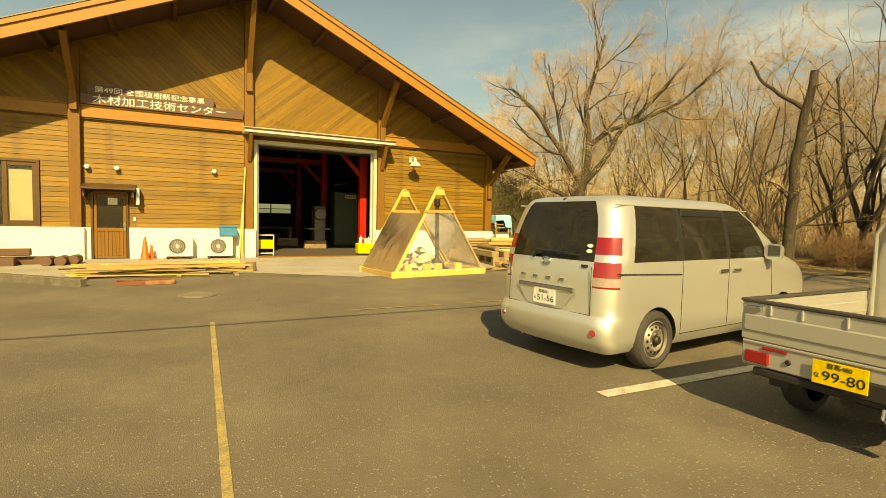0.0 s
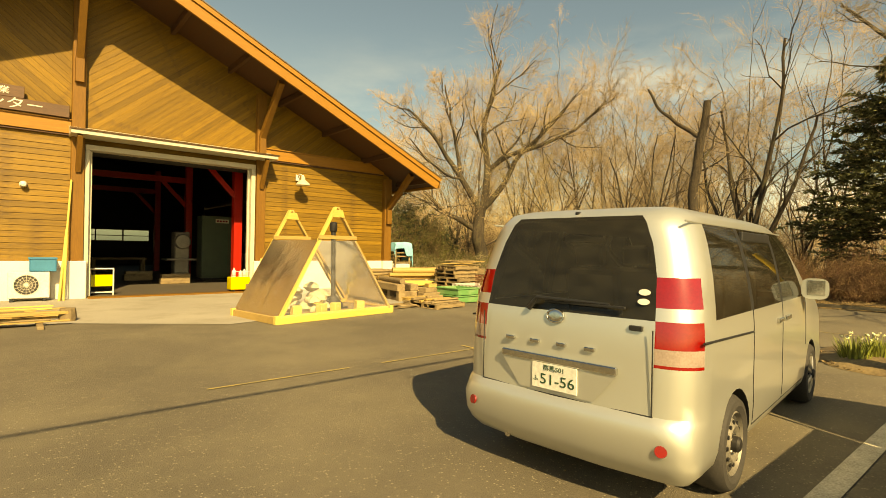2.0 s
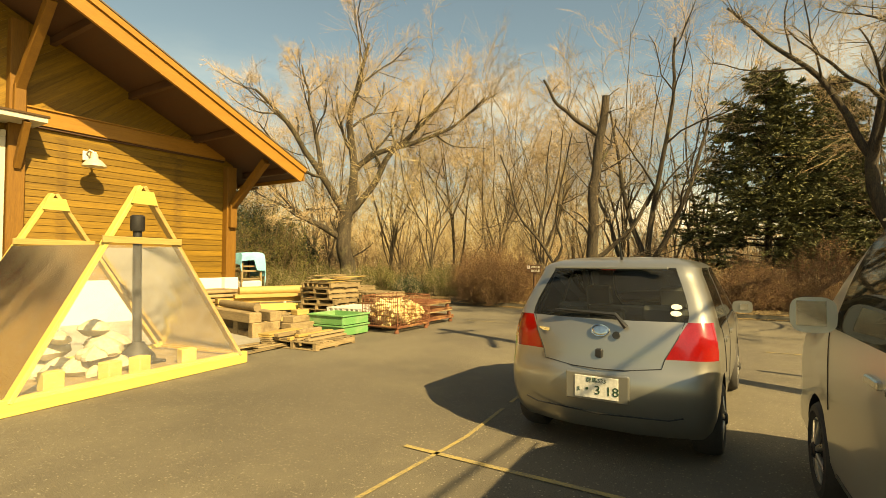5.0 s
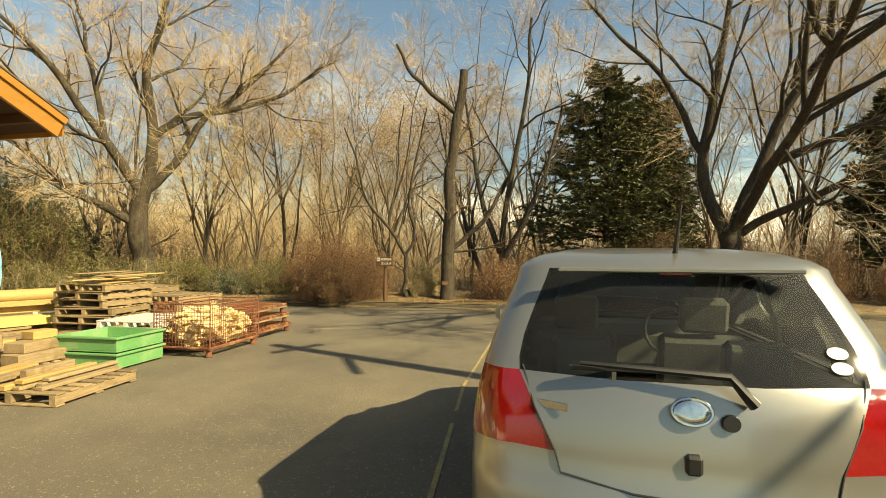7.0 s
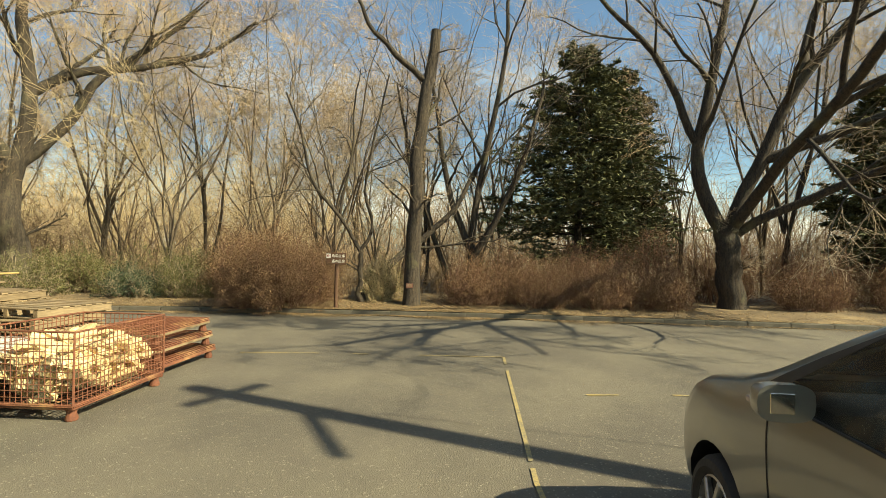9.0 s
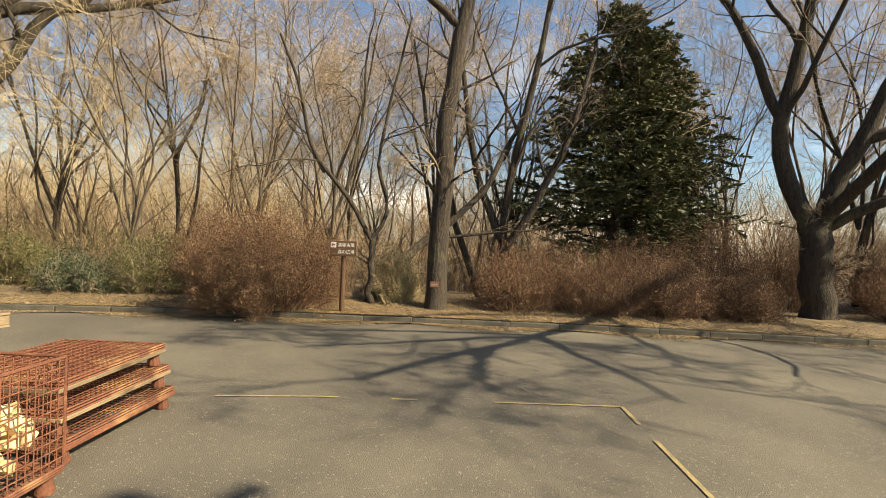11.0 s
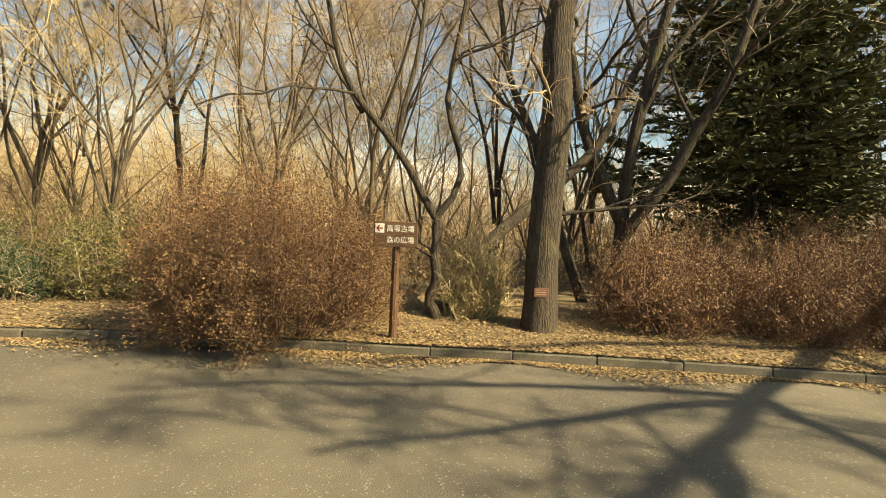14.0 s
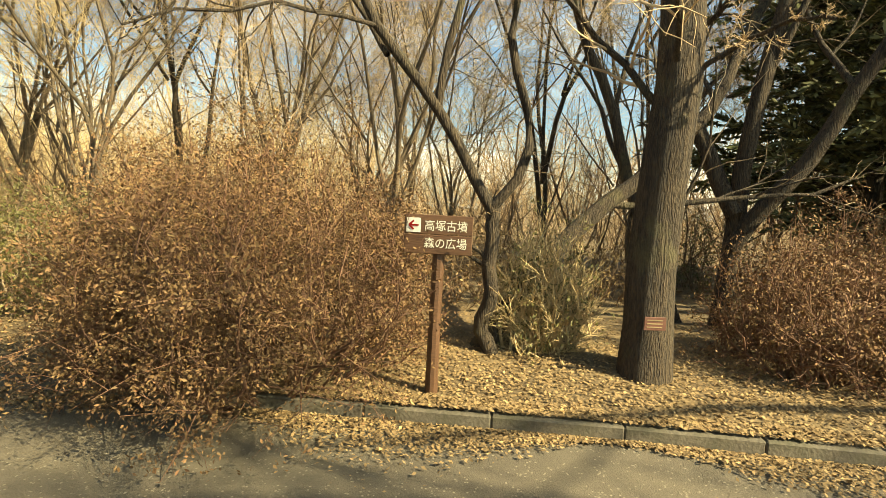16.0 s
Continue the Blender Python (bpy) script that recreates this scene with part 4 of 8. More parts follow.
def mirror_shell(x0, x1, y0, y1, z0, z1):
    """A rounded mirror housing that fills a box, flat at its rear face."""
    vs, fs, n, rows = [], [], 18, 7
    for i in range(rows):
        f = i / (rows - 1)
        k = (1 - f ** 2.4) ** 0.5 * 0.97 + 0.03
        for j in range(n):
            a = math.tau * j / n
            c, d = math.cos(a), math.sin(a)
            vs.append((x0 + (x1 - x0) * f, (y0 + y1) / 2 + (y1 - y0) / 2 * k * math.copysign(abs(c) ** 0.6, c), (z0 + z1) / 2 + (z1 - z0) / 2 * k * math.copysign(abs(d) ** 0.6, d)))
    for i in range(rows - 1):
        for j in range(n):
            fs.append((i * n + j, i * n + (j + 1) % n, (i + 1) * n + (j + 1) % n, (i + 1) * n + j))
    fs.append(tuple(reversed(range(n))))
    fs.append(tuple((rows - 1) * n + j for j in range(n)))
    return Shape().add(vs, fs)


def oval_badge(parent, at, w=0.062, h=0.043):
    """A plain chrome oval: a raised rim round a flat plate, facing local +z."""
    b = part("emblem", Shape().tube([(h * math.cos(a), w * math.sin(a), 0.002) for a in [math.tau * i / 24 for i in range(25)]], 0.0065, 6, False), CHROME, parent, "plain oval chrome badge", at)
    part("emblem_plate", Shape().lathe([(1.0, -0.002), (0.8, 0.003), (0.5, 0.004)], 24, Matrix.Diagonal((h, w, 1, 1))), CHROME, b)
    return b


def seat(parent, x, y, z):
    s = Shape().box((-0.06, -0.24, 0), (0.06, 0.24, 0.55), 0.05, pose(x, y, z, 0, -12)).box((-0.05, -0.13, 0.58), (0.05, 0.13, 0.78), 0.045, pose(x, y, z, 0, -12)).box((0.0, -0.24, -0.1), (0.5, 0.24, 0.05), 0.04, pose(x, y, z))
    return part("seat", s, SEAT, parent, "dark fabric seat with headrest")


def side_line(parent, levels, pts, side_y, r=0.004, name="door_gap", material=None):
    path = []
    for (x0, z0), (x1, z1) in zip(pts, pts[1:]):
        k = max(1, int(abs(z1 - z0) / 0.05) + int(abs(x1 - x0) / 0.3))
        path += [(x0 + (x1 - x0) * i / k, z0 + (z1 - z0) * i / k) for i in range(k)]
    path.append(pts[-1])
    return part(name, Shape().tube([(x, side_y * (ramp(levels, z)[2] - 0.02 * max(0, x - ramp(levels, z)[1] + 1) ** 2 + 0.0005), z) for x, z in path], r, 6), material or BLACK_TRIM, parent)


# Minivan, champagne silver.
NOAH = [(0.22, 0.12, 4.44, 0.77, 0.1), (0.28, 0.06, 4.5, 0.82, 0.13), (0.36, 0.015, 4.545, 0.842, 0.15), (0.48, 0, 4.56, 0.848, 0.16), (0.55, 0, 4.56, 0.848, 0.235), (0.585, 0.015, 4.555, 0.847, 0.235), (0.61, 0.045, 4.55, 0.845, 0.235),
        (0.7, 0.052, 4.53, 0.847, 0.225), (0.8, 0.055, 4.52, 0.848, 0.225), (0.887, 0.06, 4.48, 0.848, 0.225), (0.905, 0.06, 4.47, 0.848, 0.225), (0.995, 0.065, 4.38, 0.847, 0.225), (1.06, 0.07, 4.25, 0.845, 0.225), (1.1, 0.075, 4.12, 0.842, 0.225), (1.15, 0.082, 3.95, 0.838, 0.215), (1.225, 0.1, 3.76, 0.829, 0.215),
        (1.31, 0.115, 3.62, 0.815, 0.205), (1.4, 0.137, 3.48, 0.8, 0.205), (1.5, 0.165, 3.32, 0.778, 0.205), (1.6, 0.192, 3.16, 0.753, 0.205), (1.68, 0.215, 3.02, 0.728, 0.215), (1.73, 0.232, 2.94, 0.708, 0.215), (1.775, 0.262, 2.84, 0.68, 0.225), (1.81, 0.31, 2.74, 0.635, 0.15), (1.84, 0.42, 2.58, 0.56, 0.16), (1.858, 0.7, 2.3, 0.4, 0.14), (1.865, 1.1, 2, 0.18, 0.1)]
van = thing("minivan", "champagne-silver minivan parked in a marked bay", "car", pose(3.53, 4.36, 0, 0, 0, 5.5))


def noah_kind(reg, k, z):
    if reg == "rear" and 1.15 < z < 1.775 and 1 <= k <= 3:
        return "rear_window"
    if (reg in ("cl", "cr") and k <= 3) or (reg == "rear" and k in (0, 4)):
        side = reg == "cl" or (reg == "rear" and k == 4)
        if 1.225 < z < 1.40:
            return "lamp" if side else "lamp_right"
        if 0.995 < z < 1.15:
            return "lamp_low" if side else "lamp_low_right"
        if 0.905 < z < 0.995:
            return "lamp_clear"
        if 0.887 < z < 0.905:
            return "lamp_edge" if side else "lamp_edge_right"
    if reg in ("left", "right") and 1.15 < z < 1.73:
        if k == 2:
            return "window_quarter"
        if k == 4:
            return "window_middle"
        if k == 6:
            return "window_front"
    if reg in ("left", "right") and 1.15 < z < 1.73 and k in (3, 5):
        return "pillar_trim" if k == 3 else "front_pillar_trim"
    if reg in ("front",) and 1.17 < z < 1.70:
        return "windscreen"
    if reg in ("front",) and 0.70 < z < 0.98:
        return "body"
    return "body"


noah_m = {"body": CHAMPAGNE, "arch": BLACK_TRIM, "rear_window": TINTED, "lamp": RED_LAMP, "lamp_right": RED_LAMP, "lamp_clear": CLEAR_LAMP, "lamp_low": RED_LAMP, "lamp_low_right": RED_LAMP, "lamp_edge": RED_LAMP, "lamp_edge_right": RED_LAMP, "window_quarter": TINTED, "window_middle": TINTED, "window_front": TINTED, "windscreen": CARGLASS, "pillar_trim": BLACK_TRIM, "front_pillar_trim": BLACK_TRIM}
nm = car_shell(NOAH, [(0.36, 0.50), (0.44, 0.58), (1.26, 1.26), (1.34, 1.34), (2.22, 2.22), (2.30, 2.30), (3.28, 2.86), (3.42, 2.95)], [(0.30, 0.30), (0.615, 0.575)], 1.1, 1.7, 0.07, noah_kind, noah_m, (0.87, 3.69), 0.36)
for k, me in [(k, m) for k, ms in nm.items() for m in ms]:
    part(k, me, None, van, {"body": "champagne-silver painted body", "lamp": "red tail lamp lens", "lamp_right": "red tail lamp lens"}.get(k, ""))
for x in (0.87, 3.69):
    for y in (-0.835, 0.835):
        wheel(van, x, y, 0.315, 0.2, x > 2, "spoked alloy wheel" if x > 2 else "pressed-steel wheel")
number_plate(van, 0.040, 0.0, 0.725, PLATE_WHITE, PLATE_GREEN, "群馬501", "ふ", "51-56")
part("plate_recess", Shape().add([(0.046, 0.42, 0.81), (0.046, -0.42, 0.81), (0.046, -0.27, 0.625), (0.046, 0.27, 0.625)], [(0, 1, 2, 3)]), CHAMPAGNE, van, "shaded recess round the number plate")
part("garnish", Shape().beam((0.05, -0.42, 0.835), (0.05, 0.42, 0.835), 0.03, 0.05, 0.012), CHROME, van, "chrome strip above the number plate")
part("wiper", Shape().tube([(0.07, 0.22, 1.155), (0.055, 0.15, 1.235), (0.085, -0.35, 1.225)], [0.02, 0.014, 0.008], 8).box((0.07, -0.45, 1.205), (0.095, 0.1, 1.22), 0.004), BLACK_TRIM, van, "black rear wiper")
oval_badge(van, pose(0.076, 0.02, 1.12, 0, -84))
for i in range(4):
    part("badge_bar", Shape().box((0.050, 0.33 - i * 0.2, 0.928), (0.078, 0.40 - i * 0.2, 0.952), 0.004), CHROME, van)
part("grade_badge", Shape().box((0.082, -0.55, 1.085), (0.106, -0.47, 1.115), 0.004), BLACK_TRIM, van)
for dz in (1.255, 1.31):
    part("sticker", Shape().lathe([(0.034, 0), (0.034, 0.003)], 16, pose(0.122 + (dz - 1.24) * 0.24, -0.54, dz, 0, -80, 9) @ Matrix.Diagonal((0.55, 1, 1, 1))), PVC_WHITE, van, "round white sticker")
for s in (-1, 1):
    part("reflector", Shape().lathe([(0.036, 0), (0.032, 0.012)], 16, pose(0.05, s * 0.68, 0.44, 0, -80, s * -18)), RED_LAMP, van, "round red reflector in the bumper")
part("exhaust", Shape().tube([(0.12, 0.42, 0.24), (0.5, 0.42, 0.27)], 0.028, 12), CHROME, van)
for s in (-1, 1):
    m = part("mirror", mirror_shell(3.10, 3.24, min(s * 0.84, s * 1.06), max(s * 0.84, s * 1.06), 1.13, 1.33), CHAMPAGNE, van, "silver door mirror")
    part("mirror_glass", Shape().box((3.095, min(s * 0.89, s * 1.03), 1.17), (3.10, max(s * 0.89, s * 1.03), 1.31), 0.002), CHROME, m)
    side_line(van, NOAH, [(1.30, 0.34), (1.30, 1.17)], s)
    side_line(van, NOAH, [(2.26, 0.34), (2.26, 1.17)], s)
    side_line(van, NOAH, [(3.35, 0.66), (3.30, 1.17)], s)
    side_line(van, NOAH, [(1.30, 0.34), (3.2, 0.34)], s)
    side_line(van, NOAH, [(0.22, 1.04), (1.28, 1.0)], s, 0.008, "slide_rail")
    side_line(van, NOAH, [(0.30, 1.735), (2.9, 1.735)], s, 0.007, "roof_moulding", CHAMPAGNE)
    for x in (2.13, 2.42):
        part("door_handle", Shape().box((x - 0.09, s * 0.855 - 0.015, 0.99), (x + 0.09, s * 0.855 + 0.015, 1.03), 0.012), CHROME, van, "silver door handle")
    part("window_visor", Shape().beam((1.36, s * 0.735, 1.675), (2.2, s * 0.735, 1.675), 0.03, 0.07, 0.01), BLACK_TRIM, van)
for y in (-0.58, 0.58):
    part("tailgate_gap", Shape().tube([(0.053 + 0.05 * (y / 0.84) ** 2 + (0.15 * max(0, z - 1.2)), y * 1.06, z) for z in (0.61, 0.7, 0.8, 0.887, 0.995, 1.1)], 0.004, 6), BLACK_TRIM, van)
part("tailgate_gap", Shape().tube([(0.053 + 0.05 * (y / 0.84) ** 2, y, 0.608) for y in (-0.62, -0.3, 0, 0.3, 0.62)], 0.005, 6), BLACK_TRIM, van)
part("washer_jet", Shape().box((0.30, -0.015, 1.79), (0.34, 0.015, 1.815), 0.005), BLACK_TRIM, van)
for y in (-0.4, 0.4):
    seat(van, 2.35, y, 0.85)
    seat(van, 1.4, y, 0.85)
part("load_floor", Shape().box((0.2, -0.75, 0.4), (3.4, 0.75, 0.62), 0.02), SEAT, van)
part("dashboard", Shape().box((3.25, -0.74, 0.75), (3.75, 0.74, 1.08), 0.08), SEAT, van)

# Hatchback, grey silver.
VITZ = [(0.2, 0.14, 3.62, 0.72, 0.12), (0.27, 0.07, 3.7, 0.77, 0.17), (0.36, 0.03, 3.735, 0.8, 0.2), (0.46, 0.005, 3.75, 0.815, 0.21), (0.56, 0, 3.75, 0.8175, 0.21), (0.64, 0.008, 3.735, 0.82, 0.21), (0.69, 0.03, 3.71, 0.822, 0.2), (0.74, 0.05, 3.68, 0.822, 0.2),
        (0.8, 0.06, 3.63, 0.822, 0.2), (0.86, 0.07, 3.56, 0.82, 0.19), (0.93, 0.085, 3.42, 0.812, 0.18), (1, 0.105, 3.1, 0.798, 0.17), (1.07, 0.135, 2.9, 0.782, 0.16), (1.12, 0.165, 2.79, 0.767, 0.15), (1.2, 0.215, 2.64, 0.742, 0.14), (1.28, 0.268, 2.49, 0.715, 0.14), (1.36, 0.32, 2.34, 0.685, 0.14),
        (1.42, 0.36, 2.22, 0.66, 0.14), (1.478, 0.39, 2.13, 0.65, 0.15), (1.512, 0.44, 2.02, 0.61, 0.16), (1.541, 0.54, 1.88, 0.535, 0.16), (1.564, 0.72, 1.68, 0.415, 0.14), (1.575, 0.95, 1.45, 0.215, 0.08)]
hatch = thing("hatchback", "grey-silver compact hatchback parked beyond the minivan", "car", pose(6.99, 6.93, 0))


def vitz_kind(reg, k, z):
    if reg == "rear" and 1.07 < z < 1.478 and 1 <= k <= 3:
        return "rear_window"
    if reg == "rear" and k in (0, 4) and 0.80 < z < 1.07:
        return "lamp" if k == 4 else "lamp_right"
    if reg in ("cl", "cr") and 0.80 < z < 1.07 and k <= 3:
        return "lamp" if reg == "cl" else "lamp_right"
    if reg in ("left", "right") and 1.00 < z < 1.478:
        if k == 2:
            return "window_rear_door"
        if k == 4:
            return "window_front_door"
    if reg in ("left", "right") and 1.0 < z < 1.478 and k in (3, 5):
        return "pillar_trim" if k == 3 else "front_pillar_trim"
    if reg == "front" and 1.0 < z < 1.478:
        return "windscreen"
    return "body"


vitz_m = {"body": SILVER, "arch": BLACK_TRIM, "rear_window": CARGLASS, "lamp": RED_LAMP, "lamp_right": RED_LAMP, "window_rear_door": CARGLASS, "window_front_door": CARGLASS, "windscreen": CARGLASS, "pillar_trim": BLACK_TRIM, "front_pillar_trim": BLACK_TRIM}
vm = car_shell(VITZ, [(0.56, 0.80), (0.64, 0.86), (1.44, 1.42), (1.54, 1.50), (2.70, 2.08), (2.80, 2.14)], [(0.25, 0.25), (0.47, 0.64)], 0.8, 1.12, 0.18, vitz_kind, vitz_m, (0.66, 3.12), 0.335, (1.0, 1.42))
for k, me in [(k, m) for k, ms in vm.items() for m in ms]:
    part(k, me, None, hatch, {"body": "grey-silver painted body", "lamp": "red tail lamp lens", "lamp_right": "red tail lamp lens"}.get(k, ""))
for x in (0.66, 3.12):
    for y in (-0.80, 0.80):
        wheel(hatch, x, y, 0.292, 0.185, True, "spoked silver wheel")
number_plate(hatch, -0.015, 0.0, 0.56, PLATE_WHITE, PLATE_GREEN, "群馬533", "ま", "・3 18")
part("plate_recess", Shape().box((-0.012, -0.24, 0.455), (0.02, 0.24, 0.665), 0.008), SILVER, hatch, "moulded recess round the plate")
part("wiper", Shape().tube([(0.10, -0.20, 1.02), (0.10, -0.12, 1.115), (0.14, 0.38, 1.13)], [0.022, 0.017, 0.008], 8).box((0.15, -0.05, 1.10), (0.17, 0.42, 1.118), 0.004), BLACK_TRIM, hatch, "black rear wiper")
oval_badge(hatch, pose(ramp(VITZ, 0.985)[0] + 0.001, 0.0, 0.985, 0, -75), 0.066, 0.045)
part("badge_bar", Shape().box((-0.003, -0.06, -0.015), (0.003, 0.06, 0.015), 0.002, pose(ramp(VITZ, 0.96)[0] + 0.18 * (0.48 / ramp(VITZ, 0.96)[2]) ** 2 - 0.002, 0.48, 0.96, 0, 0, -24)), CHROME, hatch)
part("tailgate_lock", Shape().lathe([(0.03, 0), (0.028, 0.015)], 14, pose(ramp(VITZ, 0.955)[0] + 0.010, -0.125, 0.955, 0, -85)), BLACK_TRIM, hatch)
part("tailgate_grip", Shape().box((ramp(VITZ, 0.81)[0] - 0.006, -0.028, 0.775), (ramp(VITZ, 0.81)[0] + 0.04, 0.028, 0.845), 0.018), BLACK_TRIM, hatch, "dark tailgate grip")
gapx = lambda y, z: ramp(VITZ, z)[0] + 0.18 * (y / ramp(VITZ, z)[2]) ** 2 - 0.001
for dz in (1.132, 1.180):
    part("sticker", Shape().lathe([(0.040, 0), (0.040, 0.002)], 16, pose(gapx(-0.53, dz) - 0.003, -0.53, dz, 0, -56, 16) @ Matrix.Diagonal((0.6, 1, 1, 1))), PVC_WHITE, hatch, "round white sticker")
part("antenna", Shape().tube([(0.64, -0.05, 1.515), (0.62, -0.05, 1.55), (0.50, -0.05, 1.76)], [0.022, 0.012, 0.004], 8), BLACK_TRIM, hatch, "short roof antenna")
part("stop_lamp", Shape().box((0.365, -0.06, 1.455), (0.40, 0.06, 1.47), 0.004), RED_LAMP, hatch)
part("spoiler_lip", Shape().beam((0.375, -0.46, 1.475), (0.375, 0.46, 1.475), 0.05, 0.02, 0.008), SILVER, hatch)
part("tailgate_gap", Shape().tube([(gapx(y, z), y, z) for y, z in ((0.60, 1.09), (0.55, 0.95), (0.47, 0.80), (0.45, 0.73), (0.2, 0.70), (0, 0.695), (-0.2, 0.70), (-0.45, 0.73), (-0.47, 0.80), (-0.55, 0.95), (-0.60, 1.09))], 0.004, 6), BLACK_TRIM, hatch)
part("bumper_gap", Shape().tube([(ramp(VITZ, z)[0] + 0.10 * (y / 0.84) ** 2 - 0.001, y, z) for y, z in ((0.6, 0.40), (0.5, 0.37), (0, 0.35), (-0.5, 0.37), (-0.6, 0.40))], 0.006, 6), BLACK_TRIM, hatch)
for s in (-1, 1):
    m = part("mirror", mirror_shell(2.38, 2.52, min(s * 0.80, s * 0.99), max(s * 0.80, s * 0.99), 0.99, 1.12), SILVER, hatch, "silver door mirror")
    part("mirror_glass", Shape().box((2.374, min(s * 0.87, s * 0.95), 1.02), (2.379, max(s * 0.87, s * 0.95), 1.09), 0.002), CHROME, m)
    part("turn_signal", Shape().box((2.46, min(s * 0.90, s * 0.97), 1.025), (2.505, max(s * 0.90, s * 0.97), 1.05), 0.008), CLEAR_LAMP, m)
    side_line(hatch, VITZ, [(1.48, 0.32), (1.48, 1.0)], s)
    side_line(hatch, VITZ, [(2.62, 0.55), (2.66, 0.98)], s)
    side_line(hatch, VITZ, [(1.0, 0.60), (0.8, 0.85), (0.75, 1.0)], s)
    for x in (1.05, 1.72):
        part("door_handle", Shape().box((x - 0.085, s * 0.815 - 0.02, 0.855), (x + 0.085, s * 0.815 + 0.02, 0.89), 0.014), SILVER, hatch, "silver door handle")
    side_line(hatch, VITZ, [(0.75, 1.0), (2.6, 1.0)], s, 0.006, "belt_moulding")
for y in (-0.36, 0.36):
    seat(hatch, 1.55, y, 0.52)
    seat(hatch, 0.72, y, 0.40)
part("load_floor", Shape().box((0.2, -0.7, 0.35), (2.9, 0.7, 0.45), 0.02), SEAT, hatch)
part("dashboard", Shape().box((2.45, -0.72, 0.6), (2.95, 0.72, 0.98), 0.08), SEAT, hatch, "dark dashboard")
ring = [(2.38 + 0.08 * math.sin(a), -0.36 + 0.18 * math.cos(a), 0.95 + 0.17 * math.sin(a)) for a in [math.tau * i / 20 for i in range(21)]]
part("steering_wheel", Shape().tube(ring, 0.014, 8), BLACK_TRIM, hatch, "dark steering wheel")

# Small flatbed truck, silver.
truck = thing("flatbed_truck", "small silver flatbed truck with drop sides", "truck", pose(3.97, 1.67, 0))
W2, L2 = 0.72, 1.98
bed = part("bed", Shape().box((0.02, -W2 + 0.03, 0.655), (L2, W2 - 0.03, 0.69), 0.006), TRUCK_SILVER, truck, "scuffed steel load bed")
for s in (-1, 1):
    g = part("side_gate", Shape().box((0.03, s * W2 - 0.018, 0.66), (L2, s * W2 + 0.018, 0.955), 0.008).box((0.03, s * W2 - 0.026, 0.74), (L2, s * W2 + 0.026, 0.86), 0.012), TRUCK_SILVER, truck, "silver drop side")
    part("edge_trim", Shape().box((0.02, s * W2 - 0.03, 0.952), (L2, s * W2 + 0.03, 0.975), 0.006), RUBBER, g, "black rubber edge")
    part("latch", Shape().box((0.04, s * W2 - 0.03, 0.905), (0.14, s * W2 + 0.03, 0.93), 0.005), CHROME, g)
tg = part("tailgate", Shape().box((0.0, -W2, 0.66), (0.03, W2, 0.955), 0.008).box((-0.012, -W2 + 0.02, 0.73), (0.03, W2 - 0.02, 0.86), 0.012), TRUCK_SILVER, truck, "silver drop tailgate")
part("edge_trim", Shape().box((-0.012, -W2, 0.952), (0.045, W2, 0.978), 0.006), RUBBER, tg, "black rubber edge")
for y in (-0.5, -0.28, 0.0, 0.28, 0.5):
    part("rib", Shape().box((-0.014, y - 0.008, 0.87), (0.01, y + 0.008, 0.945), 0.004), TRUCK_SILVER, tg)
for y in (-0.62, 0.62):
    part("latch", Shape().box((-0.03, y - 0.06, 0.905), (0.0, y + 0.06, 0.932), 0.006), CHROME, tg, "chrome gate latch")
part("rear_skirt", Shape().box((0.0, -W2 + 0.01, 0.46), (0.05, W2 - 0.01, 0.652), 0.01).box((-0.01, -W2 + 0.02, 0.635), (0.05, W2 - 0.02, 0.655), 0.004), TRUCK_SILVER, truck, "silver rear panel")
for s in (-1, 1):
    l = part("tail_lamp", Shape().box((-0.025, s * 0.585 - 0.09, 0.485), (0.01, s * 0.585 + 0.09, 0.58), 0.012), RED_LAMP, truck, "red tail lamp")
    part("reflector", Shape().box((-0.012, s * 0.46 - 0.09, 0.60), (0.01, s * 0.46 + 0.09, 0.625), 0.004), RED_LAMP, truck)
    part("marker", Shape().lathe([(0.022, 0), (0.018, 0.01)], 12, pose(-0.004, s * 0.36, 0.545, 0, -90)), BLACK_TRIM, truck)
    part("mudguard", Shape().box((0.42, s * 0.66 - 0.1, 0.22), (0.44, s * 0.66 + 0.06, 0.55), 0.006), RUBBER, truck)
    part("side_rail", Shape().box((0.1, s * 0.55 - 0.03, 0.45), (L2, s * 0.55 + 0.03, 0.52), 0.006), BLACK_IRON, truck)
part("rear_bumper", Shape().box((-0.02, -0.30, 0.42), (0.05, 0.02, 0.55), 0.015).box((0.0, -0.62, 0.39), (0.05, 0.62, 0.45), 0.012), BLACK_IRON, truck)
number_plate(truck, -0.03, 0.02, 0.545, PLATE_YELLOW, INK_BLACK, "群馬480", "な", "99-80")
part("spare_tyre", Shape().lathe([(0.15, -0.06), (0.24, -0.07), (0.27, -0.03), (0.27, 0.03), (0.24, 0.07), (0.15, 0.06)], 26, pose(0.35, -0.12, 0.33)), RUBBER, truck, "spare tyre slung under the bed")
part("hook", Shape().tube([(0.02, -0.22, 0.40), (0.0, -0.22, 0.33), (0.05, -0.22, 0.30)], 0.012, 8), CHROME, truck)
